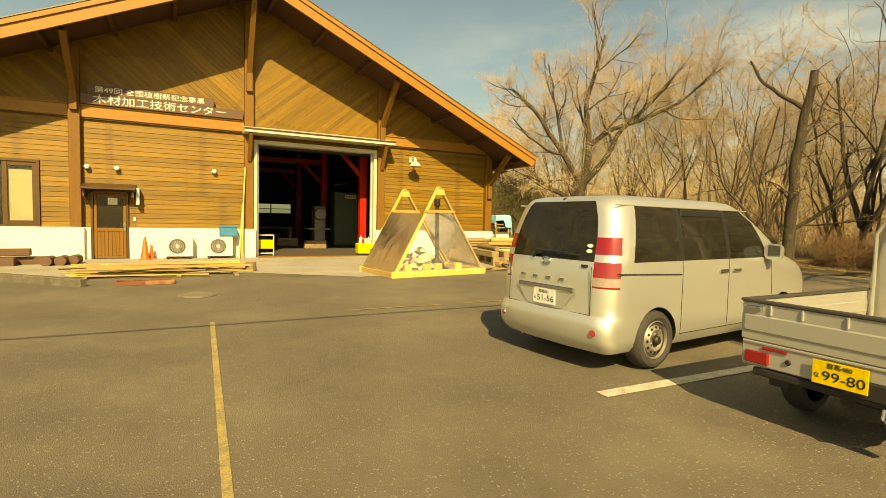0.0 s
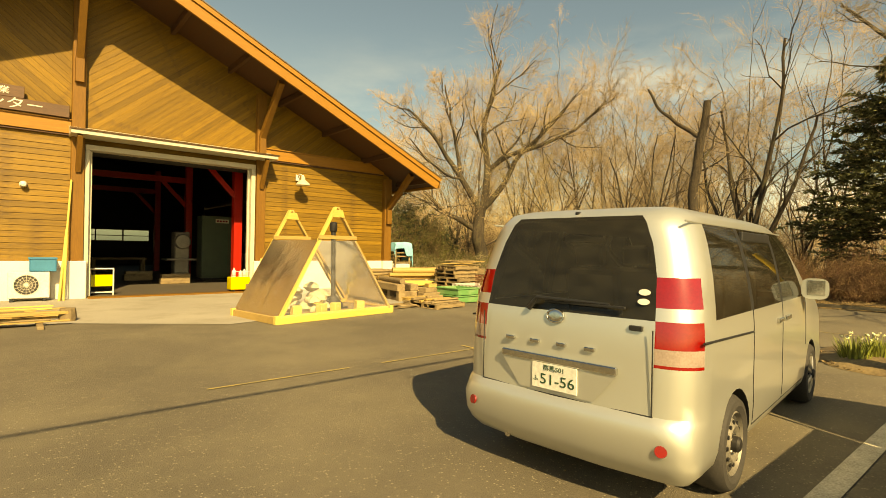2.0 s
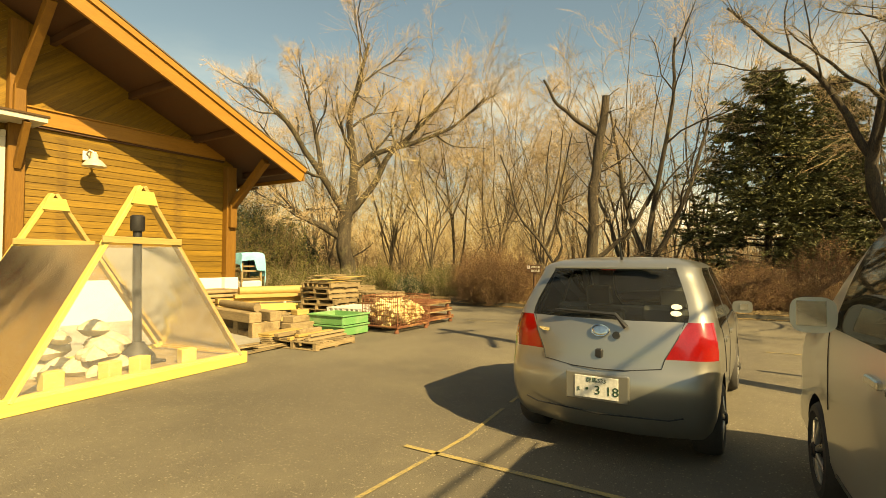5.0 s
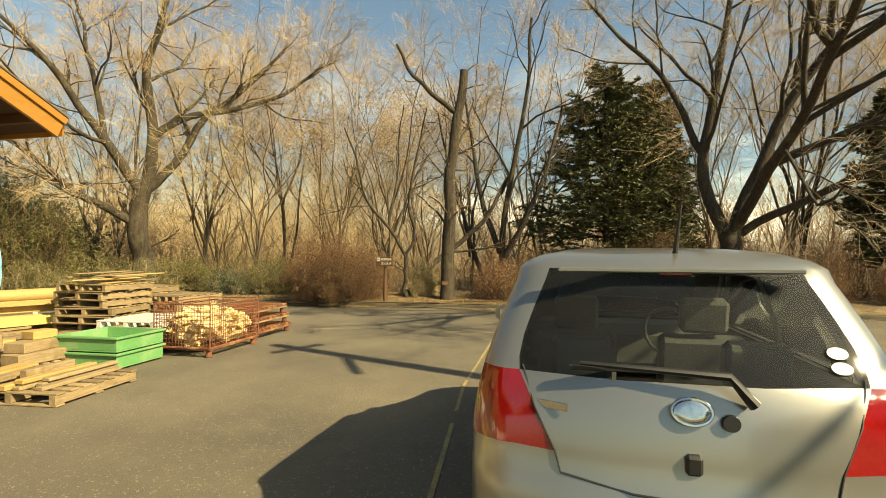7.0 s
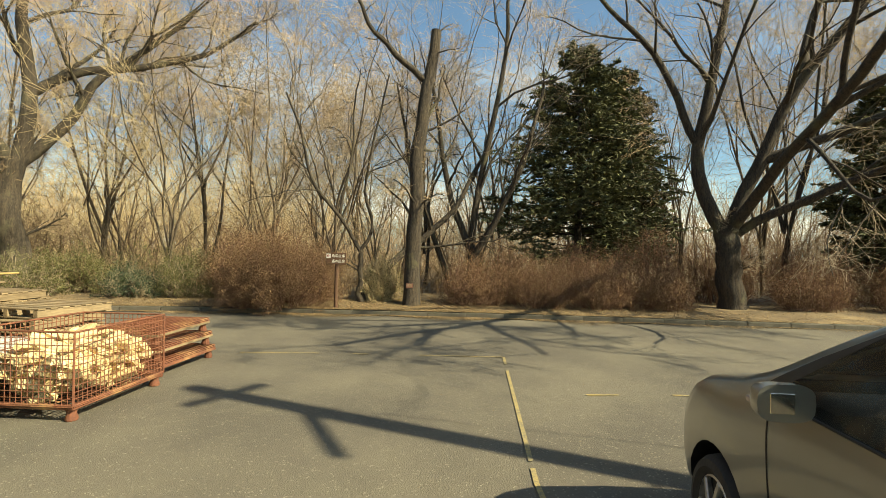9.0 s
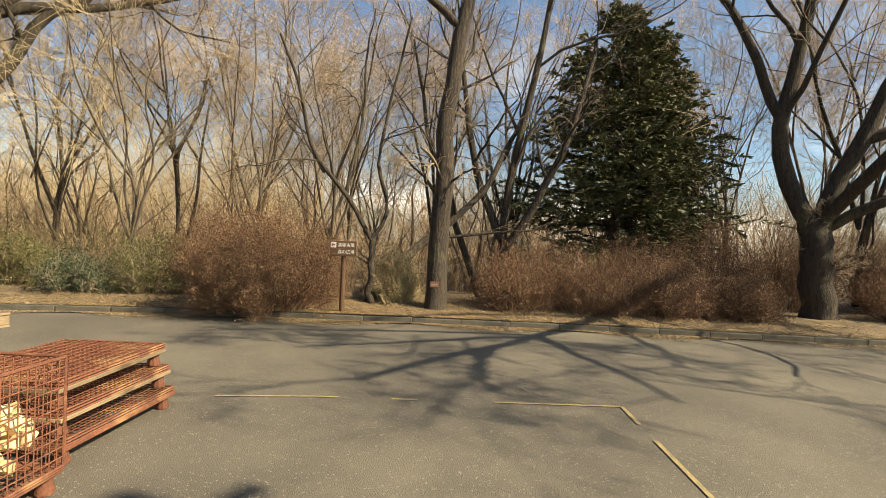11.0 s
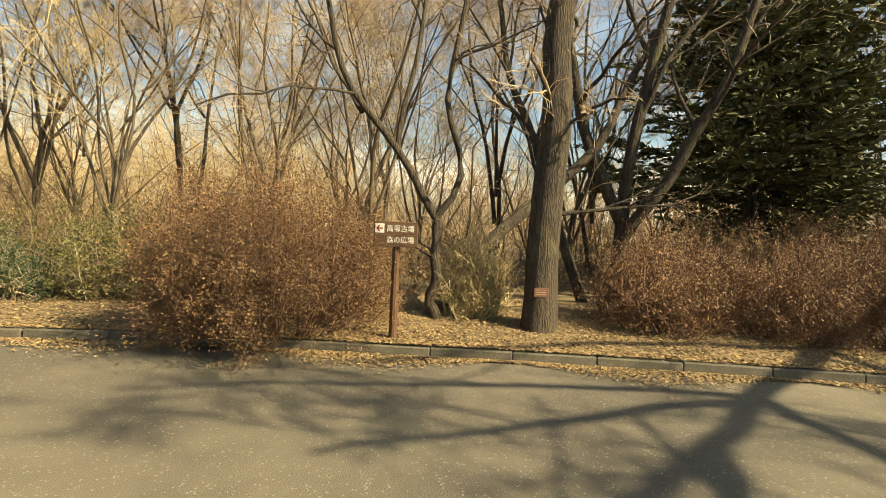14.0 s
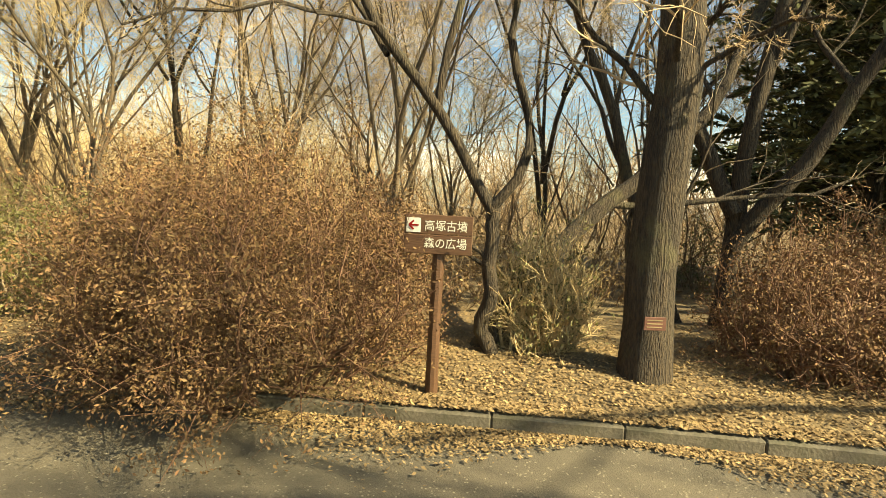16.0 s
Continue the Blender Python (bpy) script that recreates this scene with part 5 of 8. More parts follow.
CAB = [(0.30, L2 + 0.03, 3.30, 0.70, 0.06), (0.36, L2 + 0.02, 3.37, 0.735, 0.08), (0.55, L2 + 0.02, 3.395, 0.7375, 0.08), (0.90, L2 + 0.02, 3.38, 0.7375, 0.08), (1.05, L2 + 0.02, 3.34, 0.735, 0.08), (1.10, L2 + 0.02, 3.30, 0.73, 0.08), (1.40, L2 + 0.03, 3.08, 0.69, 0.08), (1.60, L2 + 0.05, 2.90, 0.655, 0.08), (1.68, L2 + 0.07, 2.82, 0.635, 0.08), (1.74, L2 + 0.11, 2.70, 0.58, 0.09), (1.775, L2 + 0.2, 2.55, 0.46, 0.09), (1.785, L2 + 0.35, 2.4, 0.3, 0.05)]


def cab_kind(reg, k, z):
    if reg == "rear" and 1.10 < z < 1.6 and 1 <= k <= 3:
        return "rear_window"
    if reg in ("left", "right") and 1.10 < z < 1.60 and k == 2:
        return "window_door"
    if reg == "front" and 1.05 < z < 1.68:
        return "windscreen"
    return "body"


cm = car_shell(CAB, [(2.12, 2.14), (2.2, 2.22), (3.05, 2.72), (3.12, 2.76)], [(0.2, 0.2), (0.52, 0.50)], 1.05, 1.65, 0.0, cab_kind, {"body": TRUCK_SILVER, "arch": BLACK_TRIM, "rear_window": CARGLASS, "window_door": CARGLASS, "windscreen": CARGLASS}, (2.80,), 0.30)
for k, me in [(k, m) for k, ms in cm.items() for m in ms]:
    part("cab_" + k if k == "body" else k, me, None, truck, "silver cab" if k == "body" else "")
for y in (-0.45, -0.2, 0.2, 0.45):
    part("cab_rib", Shape().box((L2 - 0.005, y - 0.03, 0.72), (L2 + 0.03, y + 0.03, 1.05), 0.012), TRUCK_SILVER, truck)
part("window_guard", Shape().tube([(L2 - 0.03, -0.66, 0.7), (L2 - 0.03, -0.66, 1.5), (L2 - 0.03, -0.6, 1.6), (L2 - 0.03, 0.6, 1.6), (L2 - 0.03, 0.66, 1.5), (L2 - 0.03, 0.66, 0.7)], 0.018, 8), TRUCK_SILVER, truck, "silver guard frame behind the cab")
for x in (0.75, 2.80):
    for y in (-0.66, 0.66):
        wheel(truck, x, y, 0.27, 0.15, False, "small pressed-steel wheel")
seat(truck, 2.35, 0.33, 0.65)
seat(truck, 2.35, -0.33, 0.65)
ropes = Shape()
for k in range(5):
    ropes.tube([(1.2 + 0.16 * math.cos(a) + 0.03 * k, 0.1 + (0.2 + 0.02 * k) * math.sin(a), 0.71 + 0.015 * k) for a in [math.tau * i / 16 for i in range(17)]], 0.014, 6)
rope = tagged(new("rope", ropes.mesh("rope", GUY_YELLOW)), "coiled yellow rope lying on the truck bed", "rope")
sk = Shape().lathe([(0.2, 0), (0.24, 0.08), (0.2, 0.2), (0.08, 0.27), (0.05, 0.3)], 14, pose(5.57, 1.23, 0.69))
rope.matrix_basis = pose(3.97, 1.67, 0)
tagged(new("sack", sk.mesh("sack", SACK)), "pale cloth sack lying on the truck bed", "sack")

# ---- things at the workshop front ----
def lone(name, shape, material, label, category, at=None, group=""):
    """A thing of one single mesh."""
    ob = part(name, shape, material, at=at)
    return tagged(ob, label, category, group)


# Name board over the side door: two stepped planks with raised letters.
board = thing("name_board", "dark wooden name board with cream characters on the gable", "sign", pose(0, FY - 0.16, 0))
part("lower_plank", Shape().box((-2.62, -0.03, 4.83), (2.0, 0.03, 5.14), 0.008), SIGN_WOOD, board)
part("upper_plank", Shape().box((-2.45, -0.035, 5.14), (1.08, 0.025, 5.44), 0.008), SIGN_WOOD, board)
for x in (-2.2, -0.2, 1.7):
    part("bracket", Shape().box((x - 0.04, 0.03, 4.86), (x + 0.04, 0.15, 5.1), 0.005), BLACK_IRON, board)
words("characters", "木材加工技術センター", 0.30, LETTER, board, pose(-0.42, -0.034, 4.985), width=3.75, depth=0.006)
words("characters", "第49回 全国植樹祭記念事業", 0.2, LETTER, board, pose(-0.73, -0.039, 5.285), width=3.05, depth=0.006)

# Round wall vents and the big gooseneck lamp.
for x, z in ((-2.5, 2.93), (-1.72, 2.93), (1.09, 3.01)):
    v = thing("wall_vent", "small white hooded vent cap on the boards", "vent", pose(x, FY - 0.03, z), "vent caps")
    part("flange", Shape().lathe([(0.085, 0), (0.08, 0.02)], 16, pose(0, 0, 0, 90)), PVC_WHITE, v)
    part("hood", Shape().lathe([(0.075, 0.0), (0.075, 0.09), (0.06, 0.13), (0.02, 0.15)], 16, pose(0, -0.01, 0, 90)), PVC_WHITE, v)
gl = thing("wall_lamp", "white enamelled floodlight on a wall bracket", "lamp", pose(8.42, FY - 0.03, 3.75))
part("wall_plate", Shape().box((-0.07, -0.05, 0.08), (0.07, 0.0, 0.30), 0.01), PVC_WHITE, gl)
part("arm", Shape().tube([(0, -0.02, 0.22), (0, -0.20, 0.30), (0, -0.38, 0.24), (0, -0.42, 0.14)], 0.022, 10), PVC_WHITE, gl)
part("shade", Shape().lathe([(0.24, -0.10), (0.235, -0.06), (0.15, 0.03), (0.08, 0.08), (0.07, 0.18), (0.03, 0.21)], 24, pose(0, -0.44, 0.0)), STEEL_WHITE, gl, "flared cream shade")
part("bulb", Shape().lathe([(0.03, -0.09), (0.05, -0.05), (0.03, 0.0)], 12, pose(0, -0.44, 0.0)), PVC_WHITE, gl)
part("sensor", Shape().box((0.05, -0.25, 0.18), (0.14, -0.15, 0.28), 0.02), PVC_WHITE, gl)
# Upright light box beside the side door.
sb = thing("light_box", "narrow white light box beside the side door", "sign", pose(-1.15, FY - 0.02, 2.05))
part("case", Shape().box((-0.05, -0.30, -0.26), (0.05, 0.0, 0.28), 0.015), PVC_WHITE, sb)
part("bracket", Shape().box((-0.02, -0.05, 0.1), (0.02, 0.02, 0.16), 0.004), BLACK_IRON, sb)
bell = lone("intercom", Shape().box((-1.30, FY - 0.02, 1.28), (-1.22, FY + 0.01, 1.40), 0.006), PVC_WHITE, "small white intercom by the door", "intercom")

# Air conditioner units.
for x in (0.02, 1.24):
    ac = thing("air_conditioner", "cream outdoor air-conditioning unit on the concrete", "air conditioner", pose(x, FY - 0.36, 0.09), "outdoor units")
    part("case", Shape().box((-0.42, -0.15, 0.05), (0.40, 0.15, 0.72), 0.02), PVC_WHITE, ac)
    for fx in (-0.34, 0.3):
        part("foot", Shape().box((fx - 0.04, -0.18, -0.04), (fx + 0.04, 0.18, 0.05), 0.006), BLACK_TRIM, ac)
    part("fan_opening", Shape().lathe([(0.25, 0.0), (0.25, 0.006)], 26, pose(-0.06, -0.151, 0.39, 90)), BLACK_TRIM, ac)
    g = Shape()
    for r in (0.06, 0.12, 0.18, 0.245):
        g.tube([(-0.06 + r * math.cos(a), -0.165, 0.39 + r * math.sin(a)) for a in [math.tau * i / 24 for i in range(25)]], 0.006, 5, False)
    for k in range(16):
        a = math.tau * k / 16
        g.tube([(-0.06 + 0.03 * math.cos(a), -0.165, 0.39 + 0.03 * math.sin(a)), (-0.06 + 0.25 * math.cos(a), -0.165, 0.39 + 0.25 * math.sin(a))], 0.005, 5)
    part("fan_guard", g, STEEL_WHITE, ac, "round wire fan guard")
    part("hub", Shape().lathe([(0.045, 0), (0.035, 0.02)], 14, pose(-0.06, -0.165, 0.39, 90)), PVC_WHITE, ac)


def traffic_cone(x, y, z, h, label):
    c = thing("traffic_cone", label, "traffic cone", pose(x, y, z), "traffic cones")
    part("base", Shape().box((-0.17 * h / 0.7, -0.17 * h / 0.7, 0), (0.17 * h / 0.7, 0.17 * h / 0.7, 0.03), 0.01), ORANGE_PLASTIC, c)
    part("cone", Shape().lathe([(0.13 * h / 0.7, 0.03), (0.12 * h / 0.7, 0.06), (0.03, h), (0.02, h + 0.01)], 18), ORANGE_PLASTIC, c)
    return c


traffic_cone(-0.95, 18.5, 0.06, 0.72, "faded orange traffic cone against the plinth")
traffic_cone(-0.78, 18.72, 0.06, 0.45, "small orange traffic cone against the plinth")
cr = thing("crate", "blue plastic crate standing on an air-conditioning unit", "crate", pose(1.5, FY - 0.36, 0.81))
part("tray", Shape().box((-0.27, -0.17, 0.0), (0.27, 0.17, 0.03), 0.008).box((-0.27, -0.17, 0.03), (-0.25, 0.17, 0.34), 0.006).box((0.25, -0.17, 0.03), (0.27, 0.17, 0.34), 0.006).box((-0.25, -0.17, 0.03), (0.25, -0.15, 0.34), 0.006).box((-0.25, 0.15, 0.03), (0.25, 0.17, 0.34), 0.006), BLUE_PLASTIC, cr)
part("rim", Shape().box((-0.29, -0.19, 0.31), (0.29, -0.17, 0.35), 0.006).box((-0.29, 0.17, 0.31), (0.29, 0.19, 0.35), 0.006), BLUE_PLASTIC, cr)
for i, (x0, x1, z1, r) in enumerate(((1.95, 2.06, 3.2, 0.025), (2.0, 2.02, 2.6, 0.022), (1.9, 1.98, 1.9, 0.03))):
    lone("pole", Shape().tube([(x0 - 0.08, FY - 0.55 - 0.06 * i, 0.03), (x1, FY - 0.27, z1)], r, 8), YELLOW_WOOD, "thin bare pole leaning on the wall column", "pole", group="leaning poles")

# Racks and boxes either side of the gateway.
rk = thing("rack", "white steel rack with a yellow panel inside the gateway", "rack", pose(2.85, 19.55, 0.075))
for x in (-0.28, 0.28):
    part("upright", Shape().tube([(x, 0, 0), (x, 0, 0.75)], 0.02, 8), PVC_WHITE, rk)
part("top_rail", Shape().tube([(-0.28, 0, 0.75), (0.28, 0, 0.75)], 0.02, 8), PVC_WHITE, rk)
part("bottom_rail", Shape().tube([(-0.28, 0, 0.08), (0.28, 0, 0.08)], 0.02, 8), PVC_WHITE, rk)
part("panel", Shape().box((-0.26, -0.02, 0.25), (0.26, 0.02, 0.58), 0.01), YELLOW_PLASTIC, rk)
ct = thing("cart", "yellow box cart with a wire rail at the gateway", "cart", pose(6.45, 18.95, 0.09))
part("box", Shape().box((-0.3, -0.2, 0.06), (0.3, 0.2, 0.46), 0.02), YELLOW_PLASTIC, ct)
part("rail", Shape().tube([(-0.28, -0.2, 0.46), (-0.28, -0.2, 0.64), (0.28, -0.2, 0.64), (0.28, -0.2, 0.46)], 0.012, 6), PVC_WHITE, ct)
for x in (-0.2, 0.2):
    part("runner", Shape().box((x - 0.03, -0.2, -0.02), (x + 0.03, 0.2, 0.06), 0.008), BLACK_TRIM, ct)
for x, h in ((6.3, 0.3), (6.5, 0.22), (6.62, 0.26)):
    lone("bottle", Shape().lathe([(0.05, 0), (0.055, 0.02), (0.055, h * 0.7), (0.02, h * 0.85), (0.02, h)], 14, pose(x, 18.95, 0.545)), PVC_WHITE, "pale plastic bottle standing on the cart", "bottle", group="bottles on the cart")
for x, r, h in ((6.85, 0.13, 0.42), (7.1, 0.12, 0.5), (6.6, 0.1, 0.3)):
    lone("log", Shape().lathe([(r, 0), (r * 1.02, h * 0.5), (r * 0.97, h)], 12, pose(x, 18.45, 0.05)), GREY_WOOD, "short upright log on the apron", "log", group="short logs")
lone("plank", Shape().beam((6.95, 18.35, 0.06), (7.15, 18.86, 1.15), 0.1, 0.025), PALE_WOOD, "pale plank leaning beside the gateway", "plank")

# Machines in the dim workshop.
cab = thing("cabinet", "grey-green machine cabinet in the dim workshop", "cabinet", pose(7.75, 26, 0.075))
part("body", Shape().box((-0.65, -0.4, 0.06), (0.65, 0.4, 2.75), 0.02), mat("grey_green_enamel", (0.10, 0.14, 0.10), rough=0.4, scale=2, fine=30, bump=0.02), cab)
part("sign_plate", Shape().box((-0.1, -0.415, 2.45), (0.45, -0.40, 2.62), 0.004), PVC_WHITE, cab)
for i in range(4):
    part("sign_bar", Shape().box((-0.05 + i * 0.12, -0.42, 2.50), (0.03 + i * 0.12, -0.414, 2.57), 0.002), RED_LAMP, cab)
part("base", Shape().box((-0.65, -0.4, 0.0), (0.65, 0.4, 0.06), 0.01), BLACK_IRON, cab)
mc = thing("woodworking_machine", "grey woodworking machine standing in the dim workshop", "machine", pose(6.1, 25, 0.075))
part("column", Shape().box((-0.25, -0.3, 0.0), (0.3, 0.3, 2.0), 0.04), STEEL_RIM, mc)
part("table", Shape().box((-0.6, -0.6, 0.85), (0.5, 0.3, 0.92), 0.01), STEEL_RIM, mc)
part("guard", Shape().lathe([(0.3, 0), (0.3, 0.2), (0.26, 0.25)], 20, pose(0, -0.3, 1.6, 90)), STEEL_RIM, mc)
wbn = thing("workbench", "low timber workbench in the dim workshop", "workbench", pose(4.4, 28, 0.075))
part("top", Shape().box((-1.0, -0.4, 0.8), (1.0, 0.4, 0.88), 0.01), GREY_WOOD, wbn)
for x in (-0.9, 0.9):
    for y in (-0.3, 0.3):
        part("leg", Shape().box((x - 0.05, y - 0.05, 0), (x + 0.05, y + 0.05, 0.8), 0.006), GREY_WOOD, wbn)
for x, y in ((4.8, 26.0), (5.6, 23.5)):
    lone("timber", Shape().box((x - 0.5, y - 0.2, 0.075), (x + 0.5, y + 0.2, 0.32), 0.02).box((x - 0.45, y - 0.18, 0.32), (x + 0.5, y + 0.15, 0.45), 0.02), GREY_WOOD, "bundle of sawn timber on the workshop floor", "timber")

# The A-frame model house wrapped in film.
ag = thing("a_frame", "pale timber A-frame shelter wrapped in clear film", "shelter", pose(4.83, 12.02, 0.0, 0, 0, 8.3))
AW, AD, AH = 3.14, 1.78, 2.42
for y in (0.0, AD):
    part("sill_beam", Shape().box((0, y - 0.045, 0.0), (AW, y + 0.045, 0.17), 0.006), YELLOW_WOOD, ag, "pale yellow sill beam")
for x in (0.06, AW - 0.06):
    part("side_beam", Shape().box((x - 0.045, 0.05, 0.0), (x + 0.045, AD - 0.05, 0.15), 0.006), PALE_WOOD, ag)
for y in (0.0, AD):
    for s in (-1, 1):
        part("rafter", Shape().beam((AW / 2 + s * (AW / 2 - 0.12), y, 0.12), (AW / 2 + s * 0.02 - 0.14, y, AH), 0.05, 0.105, 0.006, up=(0, 1, 0)), YELLOW_WOOD if s < 0 else PALE_WOOD, ag, "pale timber rafter")
    part("collar_tie", Shape().box((AW / 2 - 0.62, y - 0.05 - 0.03, 1.72), (AW / 2 + 0.38, y - 0.05, 1.80), 0.004), PALE_WOOD, ag)
    part("ridge_plate", Shape().prism([(AW / 2 - 0.30, AH - 0.22), (AW / 2 + 0.04, AH - 0.22), (AW / 2 - 0.02, AH - 0.06), (AW / 2 - 0.24, AH - 0.06)], y - 0.075, y - 0.055), YELLOW_WOOD, ag, "yellow plywood gusset")


def film_sheet(a, b, c, d, n, seed):
    """A creased sheet between four corners."""
    vs, fs = [], []
    a, b, c, d = (Vector(v) for v in (a, b, c, d))
    nn = (b - a).cross(d - a).normalized()
    for j in range(n + 1):
        for i in range(n + 1):
            u, v = i / n, j / n
            p = a.lerp(b, u).lerp(d.lerp(c, u), v)
            edge = min(u, 1 - u, v, 1 - v) * 4
            w = noise.noise((u * 9 + seed, v * 3, seed)) * 0.02 + noise.noise((u * 3, v * 22 + seed, seed)) * 0.012
            vs.append(p + nn * w * min(edge, 1))
    for j in range(n):
        for i in range(n):
            k = j * (n + 1) + i
            fs.append((k, k + 1, k + n + 2, k + n + 1))
    return Shape().add(vs, fs)


zt = 1.70
half = (AW / 2 - 0.12) * (1 - (zt - 0.12) / (AH - 0.12))
cxm = AW / 2 - 0.14 * (zt - 0.12) / (AH - 0.12)
for y, s in ((-0.06, 1), (AD + 0.06, 2)):
    f = part("film", film_sheet((0.1, y, 0.13), (AW - 0.1, y, 0.13), (cxm + half, y, zt), (cxm - half, y, zt), 22, s), FILM_WRAP, ag, "creased clear plastic film")
    f.visible_shadow = False
for s in (-1, 1):
    x0, x1 = AW / 2 + s * (AW / 2 - 0.06), cxm + s * (half + 0.05)
    f = part("film", film_sheet((x0, 0, 0.13), (x0, AD, 0.13), (x1, AD, zt), (x1, 0, zt), 16, 4 + s), FILM_WRAP, ag, "creased clear plastic film")
    f.visible_shadow = False
part("floor_board", Shape().box((0.1, 0.06, 0.08), (AW - 0.1, AD - 0.06, 0.12), 0.004), GREY_WOOD, ag)
M_A = pose(4.83, 12.02, 0.0, 0, 0, 8.3)
st = thing("stove", "small black iron stove with a tall flue inside the A-frame", "stove", M_A @ pose(1.95, 0.75, 0.12))
part("base_plate", Shape().box((-0.28, -0.22, 0), (0.28, 0.22, 0.04), 0.01), BLACK_IRON, st)
part("firebox", Shape().lathe([(0.24, 0.04), (0.22, 0.12), (0.13, 0.22), (0.08, 0.3)], 16), BLACK_IRON, st)
part("flue", Shape().tube([(0, 0, 0.28), (-0.02, 0, 1.0), (-0.03, 0, 1.86)], 0.055, 14), BLACK_IRON, st, "black stove pipe")
part("cowl", Shape().lathe([(0.08, 1.80), (0.09, 1.82), (0.09, 2.0), (0.07, 2.02)], 14, pose(-0.03, 0, 0)), BLACK_IRON, st)
rs = random.Random(7)
for i in range(16):
    r = rs.uniform(0.12, 0.24)
    x, y = 0.75 + rs.uniform(0, 1.0), 0.45 + rs.uniform(0, 0.9)
    layer = i // 7
    vs = Shape().lathe([(r * 0.6, 0), (r, r * 0.3), (r * 0.95, r * 0.6), (r * 0.5, r * 0.95), (r * 0.12, r * 1.15)], 12)
    vs.v = [(px + 0.05 * noise.noise((px * 9, py * 9, i)), py + 0.05 * noise.noise((py * 9, pz * 9, i)), pz + 0.03 * noise.noise((pz * 9, px * 9, i))) for px, py, pz in vs.v]
    lone("sack", vs, SACK, "crumpled pale sack inside the A-frame", "sack", M_A @ pose(x, y, 0.12 + layer * 0.2, rs.uniform(-15, 15), rs.uniform(-15, 15), rs.uniform(0, 360)), "sacks in the shelter")
for x in (0.62, 1.25, 1.62, 2.3):
    lone("box", Shape().box((-0.1, -0.08, 0), (0.1, 0.08, 0.2), 0.01), YELLOW_WOOD, "small pale box inside the A-frame", "box", M_A @ pose(x, 0.22, 0.12, 0, 0, rs.uniform(-20, 20)), "boxes in the shelter")


# ---- timber yard at the corner ----
def pallet(at, label, w=1.1, d=1.1, material=None, group="pallets"):
    m = material or GREY_WOOD
    p = thing("pallet", label, "pallet", at, group)
    for y in (-d / 2 + 0.05, 0, d / 2 - 0.05):
        part("bearer", Shape().box((-w / 2, y - 0.04, 0.02), (w / 2, y + 0.04, 0.115), 0.006), m, p)
    for i in range(7):
        x = -w / 2 + 0.05 + i * (w - 0.1) / 6
        part("deck_board", Shape().box((x - 0.05, -d / 2, 0.115), (x + 0.05, d / 2, 0.137), 0.004), m, p)
    for x in (-w / 2 + 0.05, 0, w / 2 - 0.05):
        part("bottom_board", Shape().box((x - 0.05, -d / 2, 0.0), (x + 0.05, d / 2, 0.02), 0.004), m, p)
    return p


first = pallet(pose(9.66, 12.86, 0.0, 0, 0, 6), "weathered wooden pallet on the asphalt")
rp = random.Random(9)


def stack(x, y, n, tilt, z0=0.0):
    for i in range(n):
        copy_thing(first, pose(x + rp.uniform(-0.07, 0.07), y + rp.uniform(-0.07, 0.07), z0 + i * 0.14, rp.uniform(-1, 1) * (i > 0), rp.uniform(-1, 1) * (i > 0), tilt + rp.uniform(-6, 6)))


stack(13.0, 15.75, 7, 4)
stack(14.1, 15.1, 5, -3)
stack(14.3, 16.3, 6, 8)
stack(12.3, 14.1, 2, 2)
white_p = pallet(pose(12.55, 14.35, 0.29, 0, 0, 3), "white plastic pallet on wooden ones", material=PVC_WHITE)


def sawn(a, b, w, h, material, label, group="sawn timber"):
    return lone("timber", Shape().beam(a, b, w, h, 0.008), material, label, "timber", group=group)


# Timbers on the front pallet.
for i, (y, w, h, x0, x1, z) in enumerate(((12.52, 0.10, 0.04, 9.2, 10.2, 0.158), (12.64, 0.09, 0.05, 9.3, 10.25, 0.163), (12.75, 0.10, 0.04, 9.15, 10.15, 0.158), (12.87, 0.09, 0.06, 9.1, 10.2, 0.168), (12.98, 0.10, 0.04, 9.1, 10.1, 0.158), (13.12, 0.12, 0.05, 9.05, 10.05, 0.163), (12.62, 0.10, 0.04, 9.35, 10.25, 0.212), (12.78, 0.11, 0.05, 9.2, 10.1, 0.212), (12.92, 0.09, 0.09, 9.35, 9.95, 0.246), (13.08, 0.12, 0.06, 9.0, 9.9, 0.22))):
    sawn((x0, y, z), (x1, y + 0.06, z), w, h, PALE_WOOD if i in (3, 7) else GREY_WOOD, "squared timber offcut lying on a pallet")
for i in range(9):
    y = 12.95 + i * 0.07
    sawn((8.45 + rp.uniform(-0.2, 0.3), y, 0.02 + 0.02 * (i % 3)), (9.35 + rp.uniform(-0.1, 0.2), y + rp.uniform(-0.1, 0.2), 0.03 + 0.02 * (i % 3)), 0.08, 0.02, GREY_WOOD, "thin weathered slat lying on the asphalt", "loose slats")
for i in range(6):
    sawn((8.95, 13.25 + 0.02 * i, 0.05 + 0.035 * i), (9.85, 13.4 + 0.02 * i, 0.05 + 0.035 * i), 0.26, 0.03, PALE_WOOD if i > 3 else GREY_WOOD, "stacked board with pale sawn edges", "stacked boards")
